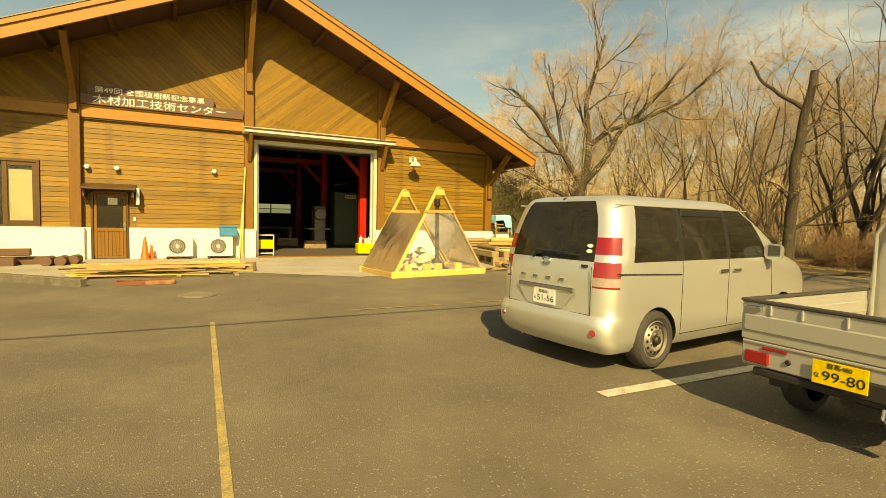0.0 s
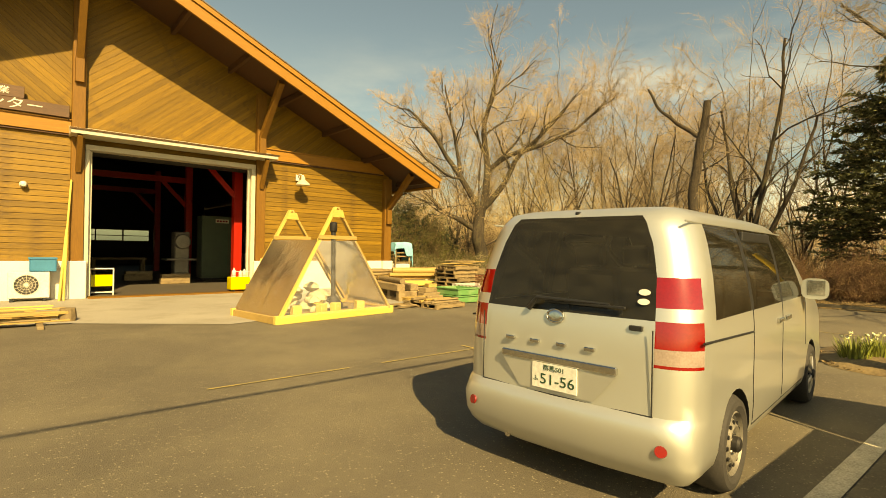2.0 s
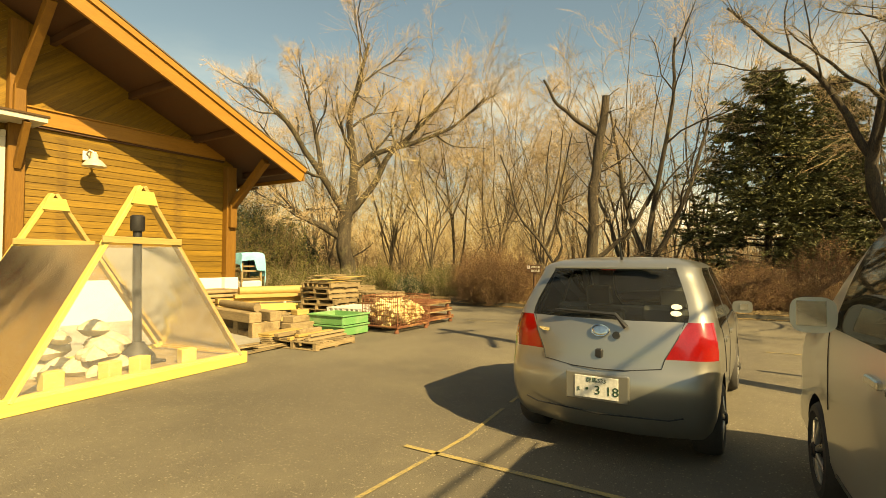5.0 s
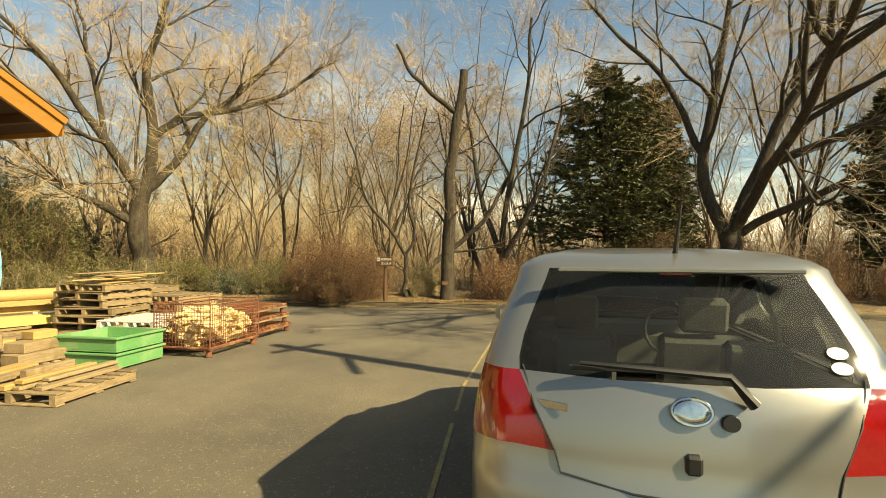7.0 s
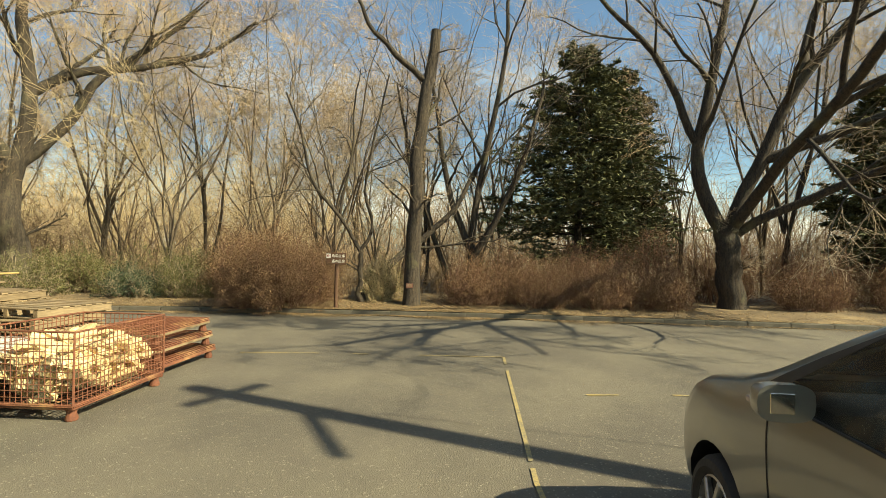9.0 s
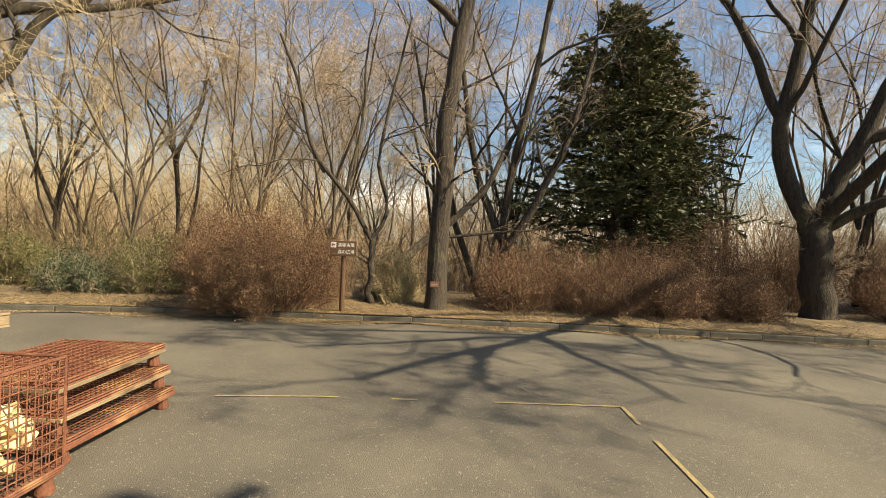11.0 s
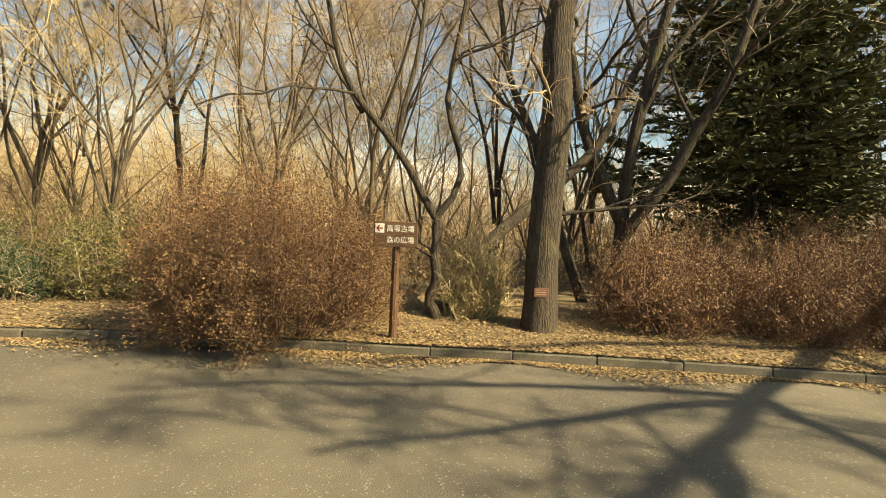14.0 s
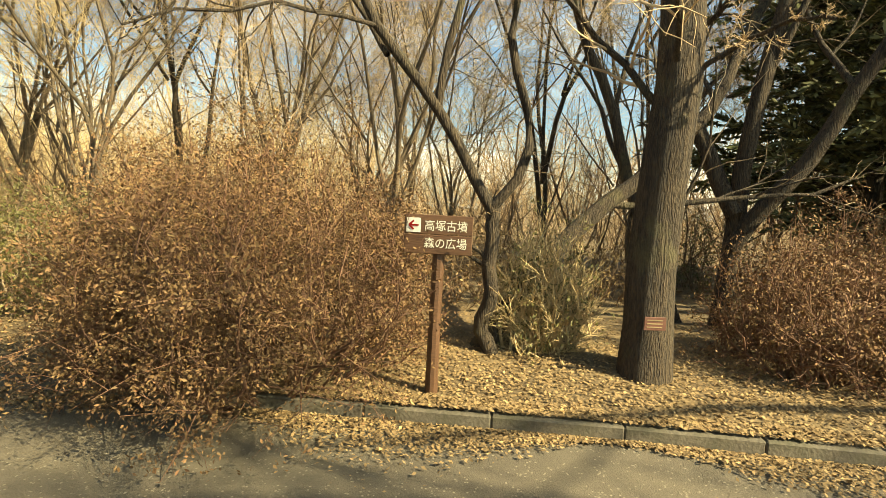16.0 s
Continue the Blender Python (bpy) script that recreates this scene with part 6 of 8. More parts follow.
# Blocks behind it.
copy_thing(first, pose(10.45, 14.2, 0.0, 0, 0, -4) @ Matrix.Diagonal((0.8, 0.8, 1, 1)))
for x, y, z, l, w, h in ((10.4, 13.95, 0.14, 0.85, 0.3, 0.14), (10.5, 14.25, 0.14, 0.85, 0.28, 0.14), (10.4, 14.05, 0.28, 0.7, 0.3, 0.13), (10.65, 14.3, 0.28, 0.5, 0.3, 0.12), (10.45, 14.1, 0.41, 0.3, 0.24, 0.11)):
    lone("block", Shape().box((-l / 2, -w / 2, 0), (l / 2, w / 2, h), 0.01), GREY_WOOD if z < 0.4 else PALE_WOOD, "squared timber block in a small stack", "timber block", pose(x, y, z, 0, 0, rp.uniform(-8, 8)), "timber blocks")
# Trestle of heavy weathered beams.
tr = thing("trestle", "heavy weathered timber trestle beside the piles", "trestle", pose(9.95, 15.35, 0, 0, 0, 80))
for y in (-0.22, 0.22):
    part("top_beam", Shape().box((-1.05, y - 0.13, 0.30), (1.05, y + 0.13, 0.50), 0.015), GREY_WOOD, tr)
    part("bottom_rail", Shape().box((-1.05, y - 0.06, 0.02), (1.05, y + 0.06, 0.12), 0.01), GREY_WOOD, tr)
for x in (-0.98, -0.33, 0.33, 0.98):
    part("leg", Shape().box((x - 0.09, -0.3, 0.0), (x + 0.09, 0.3, 0.30), 0.012), GREY_WOOD, tr)
lone("log", Shape().tube([(9.7, 14.5, 0.585), (10.05, 16.2, 0.585)], [0.085, 0.08], 12), GREY_WOOD, "peeled weathered log lying on the trestle", "log")
# Long timbers behind.
for i, (x0, y0, x1, y1, z, w, h, mt) in enumerate(((10.9, 17.2, 13.1, 16.4, 0.32, 0.14, 0.17, YELLOW_WOOD), (10.8, 17.5, 13.1, 16.65, 0.32, 0.14, 0.17, PALE_WOOD), (10.9, 17.7, 13.2, 16.85, 0.50, 0.3, 0.13, PALE_WOOD), (11.2, 17.4, 13.0, 16.7, 0.62, 0.2, 0.1, PALE_WOOD), (10.9, 17.0, 12.3, 16.4, 0.10, 0.2, 0.16, GREY_WOOD), (11.5, 17.9, 13.2, 17.2, 0.10, 0.2, 0.16, GREY_WOOD), (11.2, 16.2, 12.2, 15.6, 0.08, 0.2, 0.12, PALE_WOOD), (11.4, 16.5, 12.5, 15.9, 0.08, 0.2, 0.12, GREY_WOOD))):
    sawn((x0, y0, z), (x1, y1, z), w, h, mt, "long squared timber in the yard pile", "long timbers")
lone("log", Shape().tube([(11.3, 17.35, 0.76), (12.9, 16.75, 0.76)], [0.11, 0.12], 12), PALE_WOOD, "peeled round log on top of long timbers", "log")
for i in range(7):
    lone("slab", Shape().box((-0.75, -0.5, 0), (0.75, 0.5, 0.085), 0.02), GREY_WOOD, "dark weathered slab in a stack by the plinth", "timber slab", pose(11.0 + rp.uniform(-0.06, 0.06), 18.3, 0.03 + i * 0.11, 0, 0, rp.uniform(-5, 5)), "stacked slabs")
for x in (10.4, 11.6):
    for i in range(6):
        lone("sticker", Shape().box((x - 0.03, 17.85, 0.115 + i * 0.11), (x + 0.03, 18.75, 0.14 + i * 0.11), 0.003), GREY_WOOD, "thin spacer between stacked slabs", "spacer", group="spacers")
# Loose boards on the pallet stack.
for i in range(9):
    a = rp.uniform(-0.35, 0.35)
    x, y = 13.1 + rp.uniform(-0.35, 0.35), 15.7 + rp.uniform(-0.3, 0.3)
    sawn((x - 0.6, y - 0.6 * a, 1.0 + 0.02 * i), (x + 0.6, y + 0.6 * a, 1.0 + 0.022 * i), 0.12, 0.02, PALE_WOOD if i % 3 == 0 else GREY_WOOD, "loose board lying on stacked pallets", "loose boards")

# Two green crates.
for i in range(2):
    gcr = thing("crate", "green plastic crate in a stack of two", "crate", pose(11.0, 13.52, 0.02 + i * 0.215, 0, 0, 3), "green crates")
    w, d, h = 0.42, 0.47, 0.2
    part("tray", Shape().box((-w, -d, 0.0), (w, d, 0.02), 0.006).box((-w, -d, 0.02), (-w + 0.02, d, h), 0.005).box((w - 0.02, -d, 0.02), (w, d, h), 0.005).box((-w + 0.02, -d, 0.02), (w - 0.02, -d + 0.02, h), 0.005).box((-w + 0.02, d - 0.02, 0.02), (w - 0.02, d, h), 0.005), GREEN_PLASTIC, gcr)
    part("rim", Shape().box((-w - 0.03, -d - 0.03, h - 0.03), (w + 0.03, -d, h), 0.006).box((-w - 0.03, d, h - 0.03), (w + 0.03, d + 0.03, h), 0.006).box((-w - 0.03, -d, h - 0.03), (-w, d, h), 0.006).box((w, -d, h - 0.03), (w + 0.03, d, h), 0.006), GREEN_PLASTIC, gcr, "moulded green rim")


# Mesh cage full of firewood.
def wire_panel(a, u, v, nu, nv, r=0.004, frame=0.011):
    """A welded mesh panel from corner a along u and v."""
    s = Shape()
    a, u, v = Vector(a), Vector(u), Vector(v)
    for i in range(nu + 1):
        s.tube([a + u * (i / nu), a + u * (i / nu) + v], r if 0 < i < nu else frame, 5)
    for j in range(nv + 1):
        s.tube([a + v * (j / nv), a + v * (j / nv) + u], r if 0 < j < nv else frame, 5)
    return s


CW, CD, CH = 1.28, 0.95, 0.72
cage = thing("mesh_cage", "rusty wire-mesh pallet cage full of split firewood", "cage", pose(11.62, 12.42, 0, 0, 0, 2))
part("base", Shape().box((0, 0, 0.10), (CW, 0.05, 0.14), 0.005).box((0, CD - 0.05, 0.10), (CW, CD, 0.14), 0.005).box((0, 0.05, 0.10), (0.05, CD - 0.05, 0.14), 0.005).box((CW - 0.05, 0.05, 0.10), (CW, CD - 0.05, 0.14), 0.005), RUST, cage, "rusty base frame")
part("floor_mesh", wire_panel((0, 0, 0.13), (CW, 0, 0), (0, CD, 0), 18, 12), RUST, cage)
for x in (0.06, CW - 0.06):
    for y in (0.06, CD - 0.06):
        part("foot", Shape().lathe([(0.05, 0), (0.055, 0.02), (0.04, 0.06), (0.045, 0.1)], 10, pose(x, y, 0)), RUST, cage)
for nme, a, u, nu in (("front_panel", (0, 0, 0.14), (CW, 0, 0), 24), ("back_panel", (0, CD, 0.14), (CW, 0, 0), 24), ("end_panel", (0, 0, 0.14), (0, CD, 0), 18), ("end_panel", (CW, 0, 0.14), (0, CD, 0), 18)):
    a, u, h = Vector(a), Vector(u), CH - 0.08
    rim = Shape().tube([a, a + u, a + u + Vector((0, 0, h)), a + Vector((0, 0, h)), a], 0.011, 6)
    panel = part(nme, rim, RUST, cage, "rusty welded mesh")
    upright = Shape().tube([(0, 0, 0), (0, 0, h)], 0.004, 5).mesh("wire", RUST)
    level = Shape().tube([(0, 0, 0), u], 0.004, 5).mesh("wire", RUST)
    for k in range(1, nu):
        part("wire", upright, RUST, panel, at=Matrix.Translation(a + u * (k / nu)))
    for k in range(1, 11):
        part("wire", level, RUST, panel, at=Matrix.Translation(a + Vector((0, 0, h * k / 11))))
logs = random.Random(21)
fire_meshes = []
for k in range(4):
    r = 0.033 + 0.007 * k
    s = Shape()
    L = 0.36
    prof = [(0, 0), (r * 1.9, r * 0.25), (r * 1.4, r * 1.5), (r * 0.4, r * 1.7)]
    n = len(prof)
    vs = [(-L / 2, y - r, z - r * 0.8) for y, z in prof] + [(L / 2, y * 0.93 - r, z * 0.95 - r * 0.8) for y, z in prof]
    fs = [tuple(reversed(range(n))), tuple(range(n, 2 * n))] + [(i, (i + 1) % n, n + (i + 1) % n, n + i) for i in range(n)]
    fire_meshes.append(mesh_of("firewood", vs, fs, FIREWOOD, False))
pile_top = thing("firewood_heap", "heap of pale split firewood filling a mesh cage", "firewood", pose(11.62, 12.42, 0, 0, 0, 2))
for i in range(295):
    x, y = logs.uniform(0.17, CW - 0.17), logs.uniform(0.17, CD - 0.17)
    dome = 0.47 - 0.34 * abs(x / CW - 0.55) - 0.12 * abs(y / CD - 0.5)
    z = 0.19 + (i / 295) * dome + logs.uniform(-0.02, 0.03)
    o = new("firewood", fire_meshes[i % 4])
    o.parent = pile_top
    o.matrix_basis = pose(x, y, z, logs.uniform(0, 360), logs.uniform(-24, 24), logs.choice((0, 90, 180, 270)) + logs.uniform(-30, 30))

# Stack of folded mesh pallets.
for i in range(3):
    mp = thing("mesh_pallet", "folded rusty mesh pallet in a stack of three", "pallet", pose(13.13, 12.66 + 0.02 * i, 0.0 + i * 0.185, 0, 0, 1 + 1.2 * i), "folded mesh pallets")
    part("frame", Shape().box((0, 0, 0.10), (1.24, 0.04, 0.13), 0.004).box((0, 0.86, 0.10), (1.24, 0.9, 0.13), 0.004).box((0, 0.04, 0.10), (0.04, 0.86, 0.13), 0.004).box((1.2, 0.04, 0.10), (1.24, 0.86, 0.13), 0.004), GREY_WOOD if i else RUST, mp, "flat steel frame")
    for z in (0.135, 0.155, 0.175):
        part("mesh_panel", wire_panel((0.01, 0.01, z), (1.22, 0, 0), (0, 0.88, 0), 24, 12, 0.0032, 0.008), RUST, mp, "rusty folded mesh panel")
    for x in (0.07, 1.17):
        for y in (0.07, 0.83):
            part("foot", Shape().lathe([(0.05, 0), (0.055, 0.02), (0.04, 0.07), (0.045, 0.1)], 10, pose(x, y, 0)), RUST, mp)

# Rack under a blue sheet at the building corner.
rt = thing("covered_rack", "timber rack under a light blue tarpaulin at the wall corner", "rack", pose(13.3, 19.9, 0))
for x in (-0.25, 0.45):
    for y in (-0.25, 0.35):
        part("post", Shape().box((x - 0.03, y - 0.03, 0), (x + 0.03, y + 0.03, 1.75), 0.005), GREY_WOOD, rt)
for z in (0.95, 1.2, 1.35):
    part("shelf", Shape().box((-0.25, -0.28, z), (0.45, 0.38, z + 0.05), 0.006), GREY_WOOD, rt)
part("cover", Shape().box((-0.28, -0.3, 0.45), (0.5, 0.4, 0.92), 0.05), PVC_WHITE, rt, "white sheet round the lower shelves")
vs, fs = [], []
N = 14
for j in range(N + 1):
    for i in range(N + 1):
        u, v = i / N * 1.5 - 0.75, j / N * 1.3 - 0.65
        du, dv = max(0, abs(u) - 0.42), max(0, abs(v) - 0.4)
        x = max(-0.44, min(0.44, u)) + 0.05 * noise.noise((u * 5, v * 5, 1)) + (0.06 * du if u > 0 else -0.06 * du)
        y = max(-0.42, min(0.42, v)) + 0.05 * noise.noise((u * 5, v * 5, 7))
        vs.append((0.1 + x, 0.05 + y, 1.82 - (du + dv) * (2.2 if u > 0 else 1.0) - 0.06 * abs(u) + 0.03 * noise.noise((u * 4, v * 4, 3))))
for j in range(N):
    for i in range(N):
        k = j * (N + 1) + i
        fs.append((k, k + 1, k + N + 2, k + N + 1))
part("tarpaulin", Shape().add(vs, fs), BLUE_TARP, rt, "draped light blue tarpaulin")
lone("post", Shape().tube([(14.2, 19.0, 0), (14.2, 19.0, 0.42)], 0.05, 10), PVC_WHITE, "short pale bollard post by the piles", "bollard")
lone("post", Shape().tube([(14.9, 18.6, 0), (14.9, 18.6, 0.4)], 0.05, 10), ORANGE_PLASTIC, "short red bollard post by the piles", "bollard")

# Slats and poles heaped before the side door.
rh = random.Random(31)
for i in range(46):
    lay = i // 12
    y = 14.0 + (i % 12) * 0.17 + rh.uniform(-0.08, 0.08)
    x0 = -2.6 + rh.uniform(0, 1.2) + (0.25 if y < 14.5 else 0)
    x1 = min(x0 + rh.uniform(2.2, 3.9), 1.75)
    z = 0.06 + lay * 0.045
    lone("slat", Shape().beam((x0, y + rh.uniform(-0.25, 0.25), z + rh.uniform(0, 0.03)), (x1, y + rh.uniform(-0.3, 0.3), z + rh.uniform(0, 0.04)), rh.choice((0.05, 0.07, 0.1)), 0.03, 0.004), rh.choice((YELLOW_WOOD, PALE_WOOD, PALE_WOOD, GREY_WOOD)), "long pale slat in a heap on the asphalt", "slat", group="heap of slats")
for x in (-1.9, 0.0, 1.3):
    lone("bearer", Shape().box((x - 0.05, 13.7, 0.0), (x + 0.05, 16.0, 0.055), 0.006), GREY_WOOD, "timber bearer under the heap of slats", "timber", group="bearers")
lone("block", Shape().lathe([(0.14, 0), (0.15, 0.1), (0.13, 0.26)], 10, pose(1.75, 14.7, 0.0)), GREY_WOOD, "short log end at the heap's end", "log")
for x0, x1, y, z, w in ((-6.8, -3.9, 17.2, 0.14, 0.28), (-6.5, -3.2, 17.6, 0.14, 0.28), (-6.0, -3.6, 17.4, 0.40, 0.22)):
    lone("timber", Shape().beam((x0, y, z), (x1, y + 0.1, z), w, w * 0.9, 0.02), SIGN_WOOD, "old dark beam lying before the window", "timber", group="old beams")
for x, y in ((-2.9, 17.3), (-2.65, 17.55), (-3.2, 17.2)):
    lone("log", Shape().tube([(x, y - 0.2, 0.17), (x + 0.05, y + 0.3, 0.17)], 0.14, 10), SIGN_WOOD, "short dark log beside the old beams", "log", group="dark logs")
gr = thing("grate", "rusty steel grating lying on the asphalt", "grate", pose(-0.65, 12.65, 0.0, 0, 0, 4))
part("frame", Shape().box((-0.55, -0.2, 0), (0.55, -0.17, 0.09), 0.004).box((-0.55, 0.17, 0), (0.55, 0.2, 0.09), 0.004).box((-0.55, -0.17, 0), (-0.52, 0.17, 0.09), 0.004).box((0.52, -0.17, 0), (0.55, 0.17, 0.09), 0.004), RUST, gr)
for i in range(24):
    part("bar", Shape().box((-0.5 + i * 0.0435, -0.17, 0.02), (-0.49 + i * 0.0435, 0.17, 0.085), 0.002), RUST, gr)
mh = thing("manhole", "round iron manhole cover in the asphalt", "manhole cover", pose(0.3, 10.6, 0.0))
part("ring", Shape().lathe([(0.34, 0.0), (0.34, 0.010), (0.32, 0.011)], 32), STEEL_RIM, mh)
part("lid", Shape().lathe([(0.31, 0.0), (0.31, 0.02), (0.29, 0.022)], 32), STEEL_RIM, mh)

# ---- the verge: signs, pole, planter ----
gs = thing("signpost", "brown wooden signpost with an arrow and white characters", "sign", pose(19.52, 12.57, 0.12, 0, 0, -85))
part("post", Shape().tube([(0, 0.04, -0.1), (0.0, 0.04, 0.5), (0.01, 0.04, 1.3)], [0.05, 0.045, 0.045], 10), SIGN_WOOD, gs, "round brown post")
part("board", Shape().box((-0.25, -0.025, 1.06), (0.25, 0.0, 1.20), 0.004).box((-0.25, -0.025, 1.203), (0.25, 0.0, 1.345), 0.004), SIGN_WOOD, gs, "board of two brown planks")
part("arrow_panel", Shape().box((-0.235, -0.031, 1.215), (-0.13, -0.026, 1.32), 0.006), PVC_WHITE, gs, "white square with a red arrow")
ar = part("arrow", Shape().box((-0.215, -0.036, 1.26), (-0.145, -0.0315, 1.274), 0.001).beam((-0.216, -0.034, 1.266), (-0.18, -0.034, 1.30), 0.014, 0.004, 0.001, up=(0, 1, 0)).beam((-0.216, -0.034, 1.268), (-0.18, -0.034, 1.234), 0.014, 0.004, 0.001, up=(0, 1, 0)), RED_LAMP, gs, "red arrow")
words("characters", "高塚古墳", 0.085, LETTER, gs, pose(0.055, -0.027, 1.262), width=0.31)
words("characters", "森の広場", 0.085, LETTER, gs, pose(0.055, -0.027, 1.135), width=0.31)
tg2 = thing("tree_label", "small red-brown label plate nailed to the trunk", "sign", pose(20.135, 10.86, 0.67, 0, 0, -78))
part("plate", Shape().box((-0.09, -0.006, -0.055), (0.09, 0.006, 0.055), 0.004), mat("red_brown_plate", (0.14, 0.055, 0.035), rough=0.7), tg2)
for z in (0.028, 0.0, -0.028):
    part("text_bar", Shape().box((-0.07, -0.009, z - 0.005), (0.06, -0.006, z + 0.005), 0.001), GREY_WOOD, tg2)
# Utility pole with its guy wire and the cable along the lot.
up = thing("utility_pole", "concrete utility pole with crossarms beside the parking bays", "utility pole", pose(9.25, 2.1, 0))
part("shaft", Shape().tube([(0, 0, -0.3), (0, 0, 4), (0, 0, 8.1)], [0.17, 0.15, 0.12], 16), POLE, up)
part("crossarm", Shape().beam((0.1, 0.06, 6.9), (-1.05, -0.65, 6.9), 0.09, 0.09), BLACK_IRON, up)
part("crossarm", Shape().beam((-0.45, 0.2, 7.7), (0.45, -0.2, 7.7), 0.09, 0.09), BLACK_IRON, up)
lone("cable", Shape().tube([(9.25 - 45 * t, 2.1 + 1.2 * t, 4.55 - 1.6 * t * (1 - t)) for t in [i / 16 for i in range(17)]], 0.022, 6), CABLE, "black telephone cable strung across the lot", "cable")
gw = thing("guy_wire", "steel guy wire with a yellow guard tube", "guy wire", pose(0, 0, 0))
g0, g1 = Vector((11.2, 3.72, 0.05)), Vector((9.35, 2.15, 7.0))
part("wire", Shape().tube([g0, g1], 0.006, 6), BLACK_IRON, gw)
part("guard_tube", Shape().tube([g0 + (g1 - g0) * 0.03, g0 + (g1 - g0) * 0.30], 0.045, 12), GUY_YELLOW, gw, "yellow plastic guard tube")
bed2 = thing("flower_bed", "low mound of soil and leaf litter with spring shoots", "flower bed", pose(10.9, 3.75, 0))
mound = Shape().lathe([(1.25, 0.0), (1.15, 0.05), (0.8, 0.10), (0.3, 0.12), (0.02, 0.13)], 30)
mound.v = [(x * 1.15 + 0.1 * noise.noise((x * 3, y * 3, 1)), y * 0.72 + 0.1 * noise.noise((x * 3, y * 3, 9)), z + 0.03 * noise.noise((x * 5, y * 5, 4)) * (z > 0.01)) for x, y, z in mound.v]
part("soil", mound, LITTER, bed2)
rgf = np.random.default_rng(3)
for cx, cy in ((10.2, 4.05), (10.55, 3.85), (10.6, 3.35), (11.3, 3.45)):
    n = 170
    a = rgf.uniform(0, math.tau, n)
    rr = rgf.random(n) ** 0.5 * 0.24
    h = rgf.uniform(0.16, 0.34, n)
    P = np.stack([np.stack([rr * np.cos(a) * k, rr * np.sin(a) * k, h * z], 1) for k, z in ((0.8, 0), (1.0, 0.55), (1.35, 1.0))], 1)
    dv = np.stack([-np.sin(a), np.cos(a), 0 * a], 1)[:, None, :] * np.array([0.008, 0.007, 0.001])[None, :, None]
    V = np.stack([P - dv, P + dv], 2).reshape(-1, 3)
    base = np.arange(n)[:, None] * 6
    F = np.concatenate([base + np.array([[0, 1, 3, 2]]), base + np.array([[2, 3, 5, 4]])])
    tf = thing("daffodil_clump", "clump of green daffodil leaves with pale buds", "plant", pose(cx, cy, 0.06), "daffodil clumps")
    me = bpy.data.meshes.new("leaves")
    me.from_pydata([tuple(v) for v in V], [], [tuple(int(i) for i in f) for f in F])
    me.materials.append(GRASS)
    tagged(part("leaves", me, None, tf), kind="stuff")
    fl = Shape()
    for k in range(9):
        aa, r2 = rgf.uniform(0, math.tau), rgf.uniform(0.05, 0.22)
        fl.lathe([(0.006, 0), (0.022, 0.02), (0.026, 0.03)], 6, pose(r2 * math.cos(aa), r2 * math.sin(aa), rgf.uniform(0.27, 0.36), 40, 0, rgf.uniform(0, 360)))
    tagged(part("flowers", fl, BLOSSOM, tf), kind="stuff")

# ---- trees and shrubs ----
def bars(P, R, sides):
    """Round bars along many paths at once: P is (count, points, 3), R the radii."""
    N, n, _ = P.shape
    T = np.gradient(P, axis=1)
    T /= np.linalg.norm(T, axis=2, keepdims=True) + 1e-9
    ref = np.where(np.abs(T[:, :1, 2:3]) > 0.8, np.array([1.0, 0.0, 0.0]), np.array([0.0, 0.0, 1.0]))
    A = np.cross(T, np.broadcast_to(ref, T.shape))
    A /= np.linalg.norm(A, axis=2, keepdims=True) + 1e-9
    B = np.cross(T, A)
    ang = np.arange(sides) * math.tau / sides
    ring = A[:, :, None, :] * np.cos(ang)[None, None, :, None] + B[:, :, None, :] * np.sin(ang)[None, None, :, None]
    V = P[:, :, None, :] + ring * R[:, :, None, None]
    i = np.arange(N)[:, None, None] * n * sides
    j = np.arange(n - 1)[None, :, None] * sides
    k = np.arange(sides)[None, None, :]
    k2 = (k + 1) % sides
    F = np.stack([i + j + k, i + j + k2, i + j + sides + k2, i + j + sides + k], -1).reshape(-1, 4)
    return V.reshape(-1, 3), F


def join(pieces):
    vs, fs, off = [], [], 0
    for V, F in pieces:
        vs.append(V)
        fs.append(F + off)
        off += len(V)
    return np.concatenate(vs), np.concatenate(fs)


def quad_mesh(name, V, F, material, soft=True):
    me = bpy.data.meshes.new(name)
    me.vertices.add(len(V))
    me.vertices.foreach_set("co", np.asarray(V, dtype=np.float32).ravel())
    me.loops.add(F.size)
    me.loops.foreach_set("vertex_index", np.asarray(F, dtype=np.int32).ravel())
    me.polygons.add(len(F))
    me.polygons.foreach_set("loop_start", np.arange(0, F.size, F.shape[1], dtype=np.int32))
    me.update(calc_edges=True)
    me.materials.append(material)
    if soft:
        me.shade_smooth()
    return me


def resample(pts, n):
    pts = np.array(pts, float)
    s = np.concatenate([[0], np.cumsum(np.linalg.norm(np.diff(pts, axis=0), axis=1))])
    t = np.linspace(0, s[-1], n)
    p = np.stack([np.interp(t, s, pts[:, i]) for i in range(3)], 1)
    for _ in range(2):
        p[1:-1] = 0.25 * p[:-2] + 0.5 * p[1:-1] + 0.25 * p[2:]
    return p


